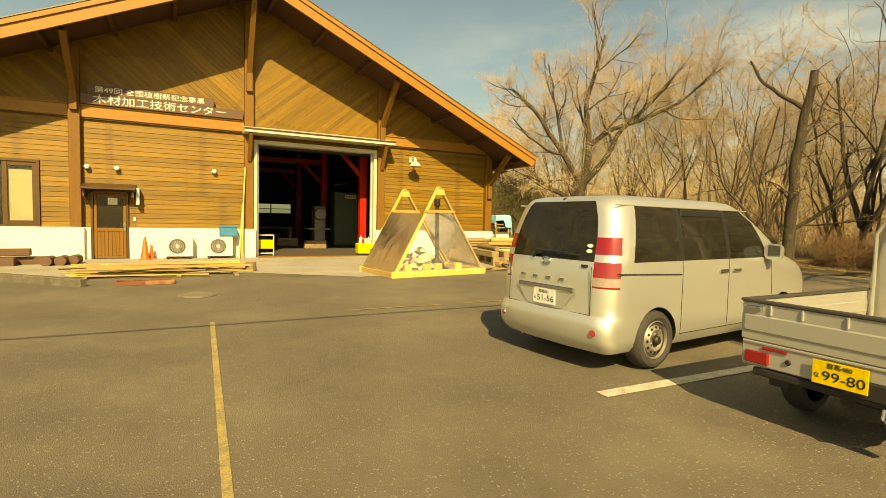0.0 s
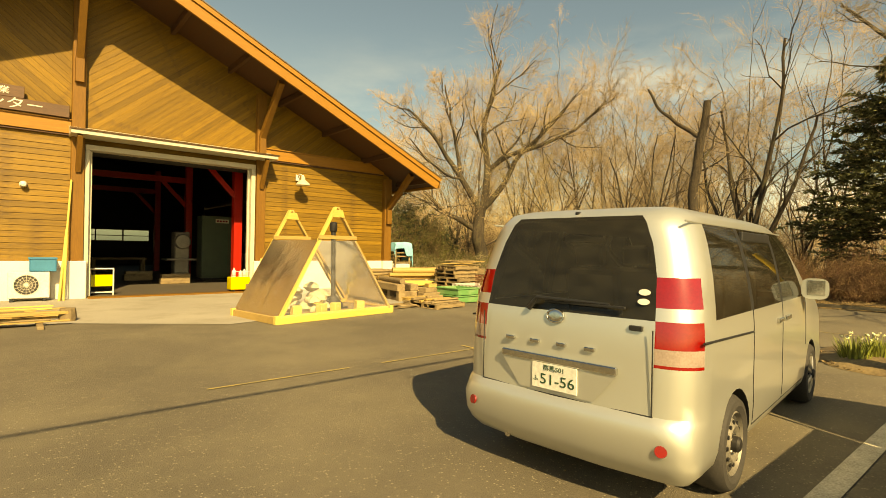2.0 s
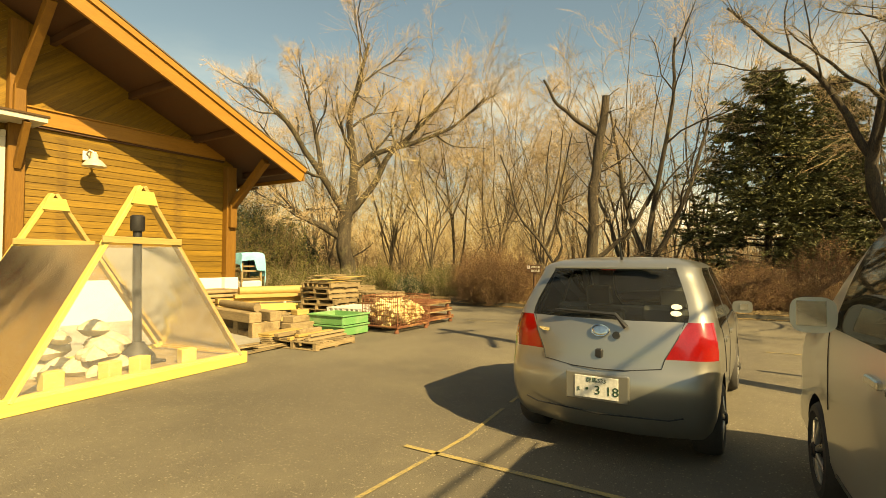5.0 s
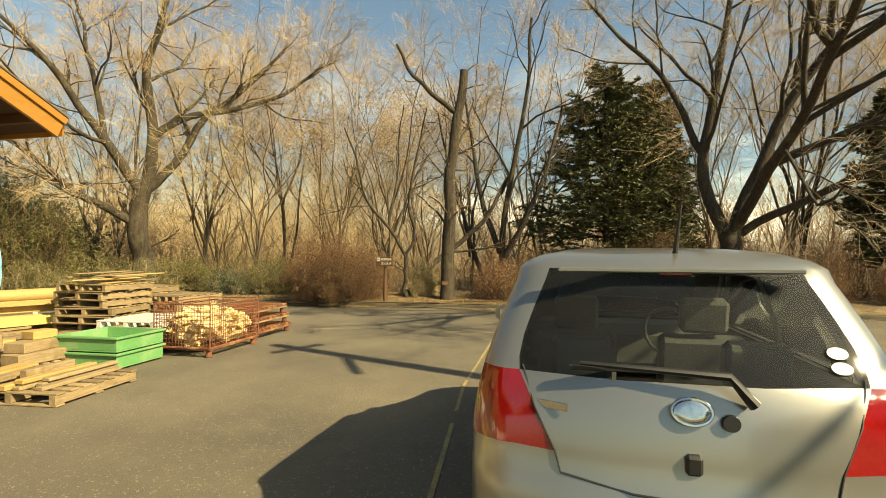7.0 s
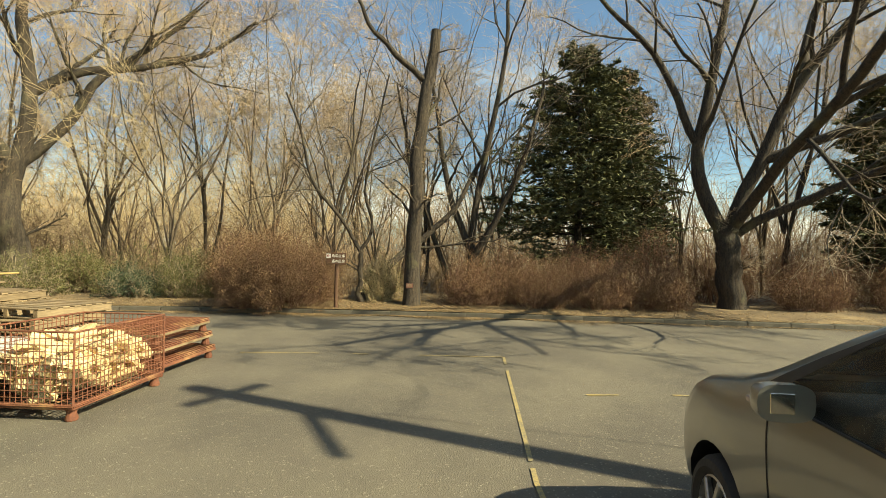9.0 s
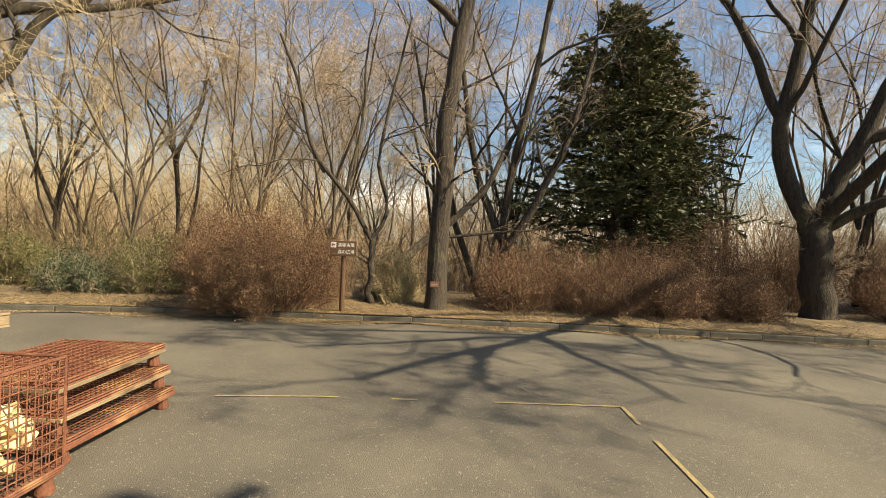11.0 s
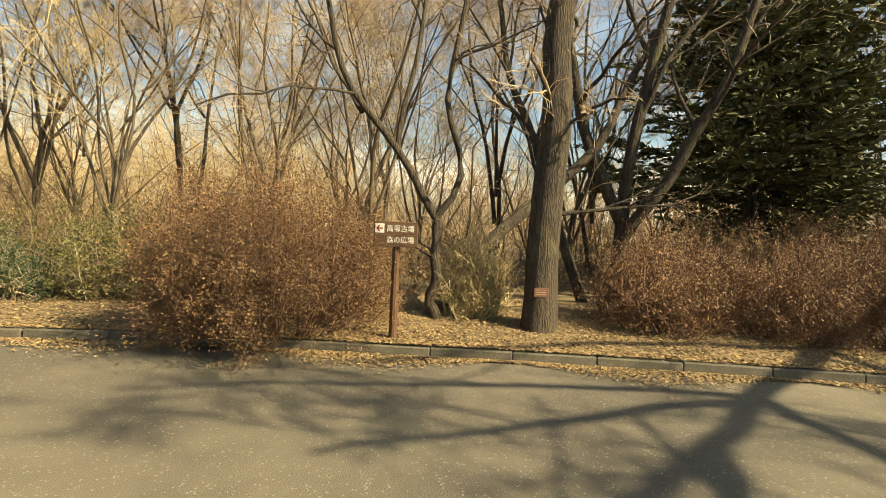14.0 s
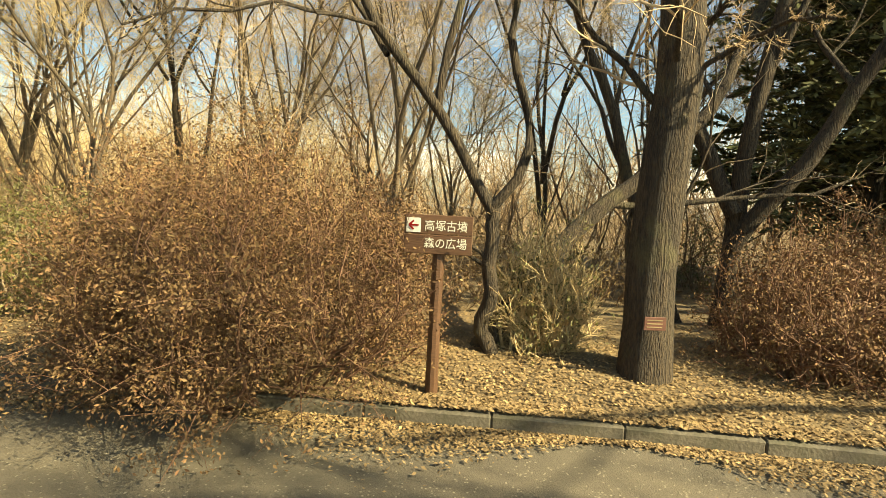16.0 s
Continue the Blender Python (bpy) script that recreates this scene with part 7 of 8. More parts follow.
def spawn(rng, P, R, m, t0, t1, angle, spread, length, n, wander, rise, rk, rmin, taper=0.35):
    """m side shoots on every path of P, between the shares t0 and t1 of its length."""
    N, k, _ = P.shape
    t = t0 + (t1 - t0) * (np.arange(m)[None, :] + rng.random((N, m))) / m
    f = t * (k - 1)
    i = np.minimum(f.astype(int), k - 2)
    w = (f - i)[..., None]
    rows = np.arange(N)[:, None]
    p0 = P[rows, i] * (1 - w) + P[rows, i + 1] * w
    d = P[rows, i + 1] - P[rows, i]
    d /= np.linalg.norm(d, axis=2, keepdims=True) + 1e-9
    r0 = R[rows, i] * (1 - w[..., 0]) + R[rows, i + 1] * w[..., 0]
    plen = np.linalg.norm(np.diff(P, axis=1), axis=2).sum(1)
    q = rng.normal(size=(N, m, 3))
    q -= d * (q * d).sum(2, keepdims=True)
    q /= np.linalg.norm(q, axis=2, keepdims=True) + 1e-9
    a = np.radians(rng.normal(angle, spread, (N, m)))[..., None]
    g = d * np.cos(a) + q * np.sin(a)
    L = (plen[:, None] * length * (1.15 - 0.55 * t) * rng.uniform(0.6, 1.3, (N, m)))
    M = N * m
    p, g, L = p0.reshape(M, 3), g.reshape(M, 3), L.reshape(M)
    rr = np.maximum(np.minimum(r0.reshape(M) * rk, L * 0.022 + rmin), rmin)
    out = np.empty((M, n, 3))
    out[:, 0] = p
    for j in range(1, n):
        g = g + rng.normal(0, wander, (M, 3)) + np.array([0, 0, rise])
        g /= np.linalg.norm(g, axis=1, keepdims=True) + 1e-9
        p = p + g * (L / (n - 1))[:, None]
        out[:, j] = p
    return out, rr[:, None] * np.linspace(1, taper, n)[None, :]


def tree(name, limbs, radii, levels, bark, twig, label, seed, at=None, split=2, group="", base_flare=1.25):
    """A bare tree: hand-led limbs, then generations of shoots. The first generations are the trunk, the rest the crown."""
    rng = np.random.default_rng(seed)
    n = 15
    P = np.stack([resample(l, n) for l in limbs])
    kink = rng.normal(0, 0.065, (len(limbs), n, 3)) * np.array([r[0] ** 0.3 for r in radii])[:, None, None]
    kink[:, 1:-1] = 0.3 * kink[:, :-2] + 0.7 * kink[:, 1:-1] + 0.3 * kink[:, 2:]
    P[:, 1:-1] += kink[:, 1:-1]
    R = np.stack([np.linspace(a, b, n) for a, b in radii])
    R[0, 0] *= base_flare
    wood, fine = [bars(P, R, 10)], []
    for g, (m, t0, t1, angle, spread, length, k, wander, rise, rk, rmin) in enumerate(levels):
        P, R = spawn(rng, P, R, m, t0, t1, angle, spread, length, k, wander, rise, rk, rmin)
        (wood if g < split else fine).append(bars(P, R, 6 if g < 1 else (5 if g < split else 3)))
    top = thing(name, label, "tree", at, group)
    part("trunk", quad_mesh("trunk", *join(wood), bark), None, top, "rough bark trunk and limbs")
    part("crown", quad_mesh("crown", *join(fine), twig), None, top, "bare winter twigs")
    return top


# The broad willow-like tree behind the timber stacks.
LV = [(7, 0.25, 1.0, 42, 14, 0.55, 7, 0.16, 0.06, 0.5, 0.016), (7, 0.2, 1.0, 40, 15, 0.58, 6, 0.18, 0.04, 0.5, 0.009), (7, 0.15, 1.0, 38, 15, 0.58, 4, 0.2, 0.03, 0.55, 0.007), (6, 0.05, 1.0, 35, 15, 0.85, 2, 0.2, 0.0, 0.6, 0.0052)]
tree("tree", [[(21.45, 22.85, 0.1), (21.33, 22.95, 1.7), (21.15, 23.15, 2.65), (21.3, 23.0, 3.95)],
              [(21.15, 23.15, 2.6), (20.8, 23.5, 2.9), (19.6, 24.4, 3.8), (18.8, 24.95, 4.7), (18.0, 25.4, 5.4)],
              [(21.3, 23.0, 3.8), (21.05, 23.2, 4.3), (20.4, 23.8, 5.7), (19.65, 24.4, 7.0), (18.8, 24.9, 8.5), (17.9, 25.6, 9.5)],
              [(21.3, 23.0, 3.8), (21.48, 22.8, 4.6), (21.55, 22.75, 6.4), (21.3, 23.0, 8.5), (21.7, 22.6, 10.6), (22.0, 22.3, 12.4)],
              [(21.35, 22.95, 3.9), (22.1, 22.1, 5.2), (22.6, 21.5, 6.8), (23.4, 20.2, 8.2), (23.9, 19.0, 9.6)],
              [(21.5, 22.8, 6.0), (22.2, 21.9, 7.0), (23.4, 20.3, 7.5), (24.2, 18.6, 8.2), (24.8, 17.3, 9.6)],
              [(20.4, 23.8, 5.7), (20.3, 24.0, 7.4), (19.9, 24.2, 9.2), (19.7, 24.5, 11.0)]],
     [(0.42, 0.30), (0.17, 0.07), (0.20, 0.06), (0.24, 0.07), (0.19, 0.06), (0.15, 0.05), (0.11, 0.04)], LV, BARK, TWIG_TAN, "wide-crowned bare willow with low forking limbs", 11)

# The big forked tree at the edge of the lot, its limb reaching over the parking bays.
tree("tree", [[(22.0, 2.25, 0.05), (21.95, 2.4, 1.1), (21.95, 2.5, 2.35)],
              [(21.95, 2.5, 2.1), (22.25, 3.05, 3.4), (22.3, 3.15, 4.9), (22.2, 2.85, 6.5), (22.1, 2.55, 8.1), (22.0, 2.3, 10.5)],
              [(22.3, 3.15, 4.7), (22.4, 3.7, 6.0), (22.5, 4.3, 7.4), (22.6, 5.7, 8.9), (22.5, 6.8, 10.2)],
              [(21.95, 2.4, 2.1), (22.0, 2.3, 2.9), (21.75, 1.75, 4.2), (21.3, 1.0, 6.3), (20.8, 0.2, 7.3), (20.2, -0.4, 8.6), (19.8, -0.9, 10.5)],
              [(21.75, 1.8, 4.1), (21.0, 0.6, 4.5), (19.6, -0.95, 5.3), (18.6, -2.0, 6.0), (17.5, -3.0, 7.0)],
              [(21.95, 2.2, 2.2), (20.9, 0.4, 3.4), (19.6, -0.9, 3.95), (18.0, -2.2, 4.8)],
              [(21.9, 2.3, 2.4), (20.6, 2.05, 3.6), (18.4, 2.0, 4.6), (16.4, 2.3, 5.4), (14.6, 2.6, 6.0), (12.6, 3.2, 6.6)],
              [(21.3, 1.0, 6.3), (21.6, 0.6, 7.8), (21.4, 0.2, 9.4), (21.2, -0.2, 11)],
              [(16.4, 2.3, 5.4), (15.2, 3.2, 6.1), (13.8, 3.9, 7.0)],
              [(14.8, 2.6, 5.95), (13.6, 2.0, 6.5), (12.3, 1.3, 7.0)],
              [(16.4, 2.3, 5.4), (15.0, 1.1, 6.2), (13.6, 0.0, 6.7), (12.2, -0.9, 7.2)],
              [(18.4, 2.0, 4.6), (17.0, 0.6, 5.5), (15.6, -0.6, 6.2), (13.9, -1.2, 6.9)],
              [(16.4, 2.3, 5.4), (15.6, 2.5, 6.8), (14.6, 3.0, 8.2), (13.6, 3.2, 9.2)],
              [(18.4, 2.0, 4.6), (17.2, 2.4, 6.4), (15.6, 2.4, 8.0), (14.4, 3.0, 9.0)]],
     [(0.35, 0.30), (0.21, 0.06), (0.12, 0.04), (0.20, 0.055), (0.14, 0.04), (0.13, 0.04), (0.15, 0.05), (0.12, 0.04), (0.08, 0.03), (0.08, 0.025), (0.08, 0.025), (0.07, 0.025), (0.07, 0.025), (0.07, 0.025)],
     [(6, 0.3, 1.0, 48, 14, 0.45, 7, 0.15, 0.05, 0.45, 0.014), (6, 0.2, 1.0, 42, 15, 0.55, 6, 0.18, 0.03, 0.5, 0.008), (6, 0.15, 1.0, 40, 15, 0.55, 4, 0.2, 0.01, 0.55, 0.006), (6, 0.1, 1.0, 35, 15, 0.7, 3, 0.2, -0.01, 0.6, 0.0048)],
     DARK_BARK, TWIG_GREY, "large dark forked tree leaning over the lot", 12)

# The pollarded trunk by the sign, cut off at the top.
tree("tree", [[(20.38, 10.85, 0.05), (20.4, 10.82, 1.5), (20.4, 10.75, 3.0), (20.42, 10.72, 4.9), (20.46, 10.5, 6.25), (20.5, 10.35, 7.25)],
              [(20.44, 10.55, 5.9), (20.25, 11.3, 6.5), (20.0, 12.0, 7.15), (19.9, 12.35, 8.0)],
              [(20.42, 10.7, 4.6), (20.9, 10.3, 5.6), (21.2, 10.2, 6.6)],
              [(20.4, 10.75, 2.6), (20.1, 10.3, 3.0), (19.7, 10.0, 2.9)]],
     [(0.22, 0.13), (0.09, 0.04), (0.05, 0.02), (0.025, 0.012)], [(9, 0.25, 1.0, 55, 18, 0.22, 6, 0.2, 0.05, 0.3, 0.008), (6, 0.2, 1.0, 42, 15, 0.55, 6, 0.2, 0.0, 0.5, 0.005), (6, 0.15, 1.0, 40, 15, 0.55, 5, 0.2, -0.04, 0.55, 0.0035)],
     DARK_BARK, TWIG_TAN, "pollarded trunk with a sawn-off top", 13, split=1, base_flare=1.12)

# The slim forked tree behind the signpost.
tree("tree", [[(20.62, 12.2, 0.05), (20.6, 12.25, 0.9), (20.6, 12.25, 1.6)],
              [(20.6, 12.25, 1.5), (20.57, 12.5, 2.0), (20.5, 12.8, 2.45), (20.35, 13.25, 2.85), (20.2, 13.5, 3.2), (20.1, 13.6, 4.2), (20.2, 14.2, 5.6)],
              [(20.6, 12.25, 1.55), (20.6, 11.8, 2.1), (20.6, 12.05, 2.6), (20.6, 12.25, 3.2), (20.6, 11.9, 4.6), (20.7, 11.6, 6.2)],
              [(20.5, 12.8, 2.4), (20.52, 12.75, 3.0), (20.56, 12.5, 3.6), (20.7, 12.6, 5.0), (20.8, 12.4, 6.4)],
              [(20.35, 13.25, 2.85), (20.5, 13.7, 3.5), (20.7, 14.2, 4.6)]],
     [(0.075, 0.062), (0.055, 0.025), (0.05, 0.02), (0.04, 0.015), (0.03, 0.012)], [(5, 0.3, 1.0, 48, 15, 0.42, 7, 0.22, 0.04, 0.5, 0.009), (6, 0.2, 1.0, 42, 15, 0.5, 6, 0.22, 0.01, 0.55, 0.005), (5, 0.15, 1.0, 40, 15, 0.55, 5, 0.2, -0.02, 0.55, 0.003)],
     DARK_BARK, TWIG_TAN, "slim crooked tree forking above head height", 14, split=2)

# A leaning dark tree behind the pollard, with several stems.
tree("tree", [[(20.75, 12.35, 0.05), (21.2, 11.7, 1.1), (21.7, 10.9, 1.75), (22.3, 9.9, 2.8), (22.9, 9.0, 4.8)],
              [(22.6, 9.5, 0.1), (22.5, 9.45, 1.5), (22.6, 9.3, 3.2), (22.4, 8.9, 5.2), (22.5, 8.5, 7.5), (22.3, 8.4, 9.5)],
              [(22.5, 9.45, 1.6), (22.8, 10.1, 3.0), (22.9, 10.4, 5.0), (23.2, 10.9, 7.5)],
              [(22.55, 9.45, 1.2), (22.2, 8.6, 2.6), (22.1, 7.9, 4.4), (22.4, 7.4, 6.5)],
              [(22.9, 9.9, 0.1), (23.1, 10.6, 2.0), (23.2, 11.4, 4.2), (23.4, 11.9, 6.8)]],
     [(0.11, 0.05), (0.12, 0.045), (0.11, 0.04), (0.11, 0.04), (0.10, 0.03)], [(6, 0.25, 1.0, 42, 14, 0.42, 7, 0.18, 0.06, 0.5, 0.012), (6, 0.2, 1.0, 40, 15, 0.5, 6, 0.18, 0.03, 0.55, 0.006), (6, 0.15, 1.0, 38, 15, 0.5, 5, 0.2, 0.0, 0.55, 0.004)],
     DARK_BARK, TWIG_GREY, "dark many-stemmed tree leaning behind the pollard", 15, split=2)


def vase(seed, height, stems, bark, twig, label, at, rise=0.05, spread=0.25, group="", dense=(4, 6, 5)):
    """A bare tree whose stems fan upwards from one foot."""
    rng = random.Random(seed)
    limbs, radii = [], []
    for i in range(stems):
        a = math.tau * i / stems + rng.uniform(-0.4, 0.4)
        lean = spread * rng.uniform(0.5, 1.2) * height
        h0 = rng.uniform(0.08, 0.2) * height if i else 0.0
        pts = [(0, 0, h0)]
        for k in range(1, 6):
            f = k / 5
            pts.append((math.cos(a) * lean * f ** 1.3 + rng.uniform(-0.42, 0.42), math.sin(a) * lean * f ** 1.3 + rng.uniform(-0.42, 0.42), h0 + (height * rng.uniform(0.85, 1.0) - h0) * f))
        limbs.append(pts)
        r = height * 0.0055 * rng.uniform(0.7, 1.15)
        radii.append((r * (1.25 if i == 0 else 0.85), r * 0.12))
        # each stem forks, the fork bending outwards and drooping at its end
        p, b = Vector(pts[rng.choice((1, 2))]), a + rng.uniform(0.5, 1.5) * rng.choice((-1, 1))
        reach, climb = height * rng.uniform(0.12, 0.3), (height - p.z) * rng.uniform(0.5, 0.9)
        limbs.append([tuple(p + Vector((math.cos(b) * reach * f ** 0.8 + rng.uniform(-0.2, 0.2) * f, math.sin(b) * reach * f ** 0.8 + rng.uniform(-0.2, 0.2) * f, climb * (f - 0.25 * f * f)))) for f in (0, 0.2, 0.4, 0.6, 0.8, 1.0)])
        radii.append((r * 0.55, r * 0.1))
    return tree("tree", limbs, radii, [(dense[0], 0.12, 1.0, 40, 14, 0.48, 6, 0.22, rise, 0.42, 0.011), (dense[1], 0.2, 1.0, 36, 14, 0.56, 5, 0.17, rise * 0.7, 0.5, 0.0075), (dense[2], 0.15, 1.0, 36, 14, 0.6, 4, 0.18, 0.02, 0.55, 0.0056), (4, 0.1, 1.0, 34, 14, 0.95, 2, 0.15, 0.0, 0.7, 0.0046)],
                bark, twig, label, seed, at, 1, group)


WOODS = "bare trees of the wood"
kinds = [vase(31, 11.5, 6, WOOD_BARK, TWIG_TAN, "tall bare tree fanning upwards in the wood", pose(26.2, 17.2, -0.05), group=WOODS),
         vase(32, 10.0, 5, WOOD_BARK, TWIG_GREY, "bare grey-barked tree in the wood", pose(25.2, 14.4, -0.05), spread=0.3, group=WOODS),
         vase(33, 12.5, 4, DARK_BARK, TWIG_TAN, "tall dark-stemmed bare tree in the wood", pose(28.5, 11.6, -0.1), spread=0.2, group=WOODS),
         vase(34, 9.0, 7, WOOD_BARK, TWIG_GOLD, "bare tree with golden twigs in the wood", pose(24.2, 20.0, -0.05), spread=0.33, group=WOODS)]
rng_w = random.Random(5)
spots = [(27.5, 20.5, 2), (24.0, 27.5, 0), (27, 24.5, 0), (31, 27, 1), (23.0, 32, 2), (28, 32, 0), (34, 22, 3), (31, 16.5, 1), (29.5, 14.0, 3), (28.4, 9.2, 1), (31.5, 8.5, 2), (28.6, 1.6, 0), (31.5, 5.0, 1), (25.0, -0.5, 2), (28.5, -2, 0), (24.0, -4.5, 1), (27.5, -7, 3), (23.5, -9, 0), (26.5, -13, 2),
         (36, 17, 0), (37, 3, 2), (21.5, 38, 0), (27, 40, 2), (16.5, 48, 0), (24.5, 36.5, 3)]
for x, y, k in spots:
    s = rng_w.uniform(0.8, 1.15)
    copy_thing(kinds[k], pose(x + rng_w.uniform(-0.4, 0.4), y + rng_w.uniform(-0.4, 0.4), -0.15, 0, 0, rng_w.uniform(0, 360)) @ Matrix.Diagonal((s, s, s, 1)))


# Spruce: whorls of drooping boughs with needle sprays.
def spruce(at, height, radius, seed, label):
    rng = np.random.default_rng(seed)
    top = thing("spruce", label, "tree", at)
    part("trunk", Shape().tube([(0, 0, -0.1), (0.03, 0, height * 0.4), (0, 0.02, height * 0.8), (0, 0, height)], [0.16, 0.12, 0.05, 0.01], 10), DARK_BARK, top)
    P, R = [], []
    for z in np.arange(1.35, height - 0.15, 0.22):
        f = (z - 1.35) / (height - 1.35)
        reach = radius * (1 - f) ** 0.7 * (0.75 if z < 1.8 else 1.0) + 0.12
        for k in range(7 if f < 0.75 else 5):
            a = rng.uniform(0, math.tau)
            L = reach * rng.uniform(0.6, 1.12)
            t = np.linspace(0, 1, 6)
            droop = rng.uniform(-0.05, 0.25) * (1 - f) - 0.25 * f
            P.append(np.stack([np.cos(a) * L * t, np.sin(a) * L * t, z + L * (0.12 * t - droop * t ** 1.5 + 0.12 * t ** 3)], 1))
            R.append(np.linspace(0.018, 0.004, 6))
    P, R = np.array(P), np.array(R)
    P2, R2 = spawn(rng, P, R, 9, 0.2, 1.0, 52, 10, 0.30, 4, 0.08, -0.02, 0.5, 0.004)
    P2[:, :, 2] = P2[:, :1, 2] + (P2[:, :, 2] - P2[:, :1, 2]) * 0.3 - np.linspace(0, 0.05, 4)[None]
    part("bough_mass", quad_mesh("bough_mass", *join([bars(P, R, 5), bars(P2, R2, 3)]), DARK_BARK), None, top)
    Q = np.concatenate([P2, P[:, 2:]])
    N, k, _ = Q.shape
    m = 34
    t = rng.random((N, m)) * (k - 1)
    i = np.minimum(t.astype(int), k - 2)
    rows = np.arange(N)[:, None]
    w = (t - i)[..., None]
    c = Q[rows, i] * (1 - w) + Q[rows, i + 1] * w
    d = Q[rows, i + 1] - Q[rows, i]
    d = d / (np.linalg.norm(d, axis=2, keepdims=True) + 1e-9)
    q = rng.normal(size=c.shape)
    g = d * 0.7 + q * np.array([0.45, 0.45, 0.16]) + np.array([0, 0, 0.03])
    g /= np.linalg.norm(g, axis=2, keepdims=True)
    o = np.cross(g, rng.normal(size=c.shape))
    o /= np.linalg.norm(o, axis=2, keepdims=True) + 1e-9
    L = rng.uniform(0.11, 0.25, (N, m, 1))
    V = np.stack([c - o * 0.014, c + g * L * 0.5 - o * 0.03, c + g * L, c + g * L * 0.5 + o * 0.03], 2).reshape(-1, 3)
    F = np.arange(len(V)).reshape(-1, 4)
    nd = part("needles", quad_mesh("needles", V, F, NEEDLE, False), None, top, "dark green needle sprays")
    tagged(nd, kind="stuff")
    return top


spruce(pose(26.3, 5.7, 0.0), 9.2, 3.7, 41, "dark green spruce with drooping boughs")
spruce(pose(29.8, 3.4, 0.0), 9.6, 2.6, 42, "olive-green conifer behind another")
spruce(pose(24.0, -3.0, 0.0), 7.0, 2.3, 43, "dark spruce beyond the parking bays")


def shrub(name, at, rx, ry, h, seed, stems, leaves, size, twig, leaf, label, up=0.05, leaf_part="leaves"):
    """A shrub: stems from the ground, shoots, and many small leaves or only twigs."""
    rng = np.random.default_rng(seed)
    top = thing(name, label, "shrub", at)
    t = np.linspace(0, 1, 7)
    a = rng.uniform(0, math.tau, stems)
    e = np.sqrt(rng.random(stems))
    hh = h * np.where(rng.random(stems) < 0.3, rng.uniform(0.2, 0.6, stems), rng.uniform(0.6, 1.0, stems)) * (1 - 0.4 * e ** 2)
    P = np.stack([np.cos(a)[:, None] * rx * e[:, None] * (0.55 + 0.45 * np.sin(t * 2.2)) * 0.85, np.sin(a)[:, None] * ry * e[:, None] * (0.55 + 0.45 * np.sin(t * 2.2)) * 0.85, hh[:, None] * t], 2)
    P[:, 1:] += rng.normal(0, 0.04, P[:, 1:].shape)
    R = np.linspace(0.013, 0.004, 7)[None] * rng.uniform(0.7, 1.3, (stems, 1))
    P2, R2 = spawn(rng, P, R, 7, 0.15, 1.0, 45, 16, 0.42, 5, 0.2, up, 0.6, 0.003)
    P3, R3 = spawn(rng, P2, R2, 4, 0.2, 1.0, 45, 16, 0.5, 2, 0.2, up, 0.6, 0.0022)
    tw = part("twig_mass", quad_mesh("twig_mass", *join([bars(P, R, 4), bars(P2[:, ::2], R2[:, ::2], 3), bars(P3, R3, 3)]), twig), None, top)
    tagged(tw, kind="stuff")
    if leaves:
        Q = P3.reshape(-1, 3)
        knot = Q[rng.integers(0, len(Q), leaves // 5 + 1)] + rng.normal(0, 0.05, (leaves // 5 + 1, 3))
        c = knot[rng.integers(0, len(knot), leaves)] + rng.normal(0, 0.03, (leaves, 3))
        c[:, 2] = np.maximum(c[:, 2], 0.03)
        g = rng.normal(size=(leaves, 3))
        g /= np.linalg.norm(g, axis=1, keepdims=True)
        o = np.cross(g, rng.normal(size=(leaves, 3)))
        o /= np.linalg.norm(o, axis=1, keepdims=True) + 1e-9
        s = rng.uniform(0.4, 1.4, (leaves, 1)) * size
        up3 = np.cross(g, o) * s * 0.18
        V = np.stack([c - g * s, c - o * s * 0.42 + up3, c + g * s, c + o * s * 0.42 + up3], 1).reshape(-1, 3)
        lf = part(leaf_part, quad_mesh(leaf_part, V, np.arange(len(V)).reshape(-1, 4), leaf, False), None, top)
        tagged(lf, kind="stuff")
    return top


shrub("shrub", pose(19.78, 14.05, 0.08), 1.75, 1.62, 2.05, 51, 230, 150000, 0.0145, TWIG_RED, LEAF_RED, "rounded shrub with withered reddish-brown leaves overhanging the kerb")
shrub("shrub", pose(21.2, 15.9, 0.1), 1.1, 1.2, 2.3, 52, 80, 24000, 0.018, TWIG_RED, LEAF_RED, "tall reddish-brown shrub behind another")
shrub("shrub", pose(20.9, 17.1, 0.1), 0.9, 1.0, 1.45, 53, 70, 30000, 0.02, TWIG_GREY, LEAF_OLIVE, "olive-green evergreen shrub at the kerb")
shrub("shrub", pose(20.2, 18.4, 0.1), 0.8, 0.9, 0.9, 54, 50, 14000, 0.022, TWIG_GREY, LEAF_DARK, "low dark green evergreen shrub")
shrub("shrub", pose(20.85, 11.75, 0.1), 0.42, 0.52, 1.4, 55, 110, 5000, 0.018, TWIG_GOLD, LEAF_OLIVE, "upright clump of yellow-green stems", up=0.16)
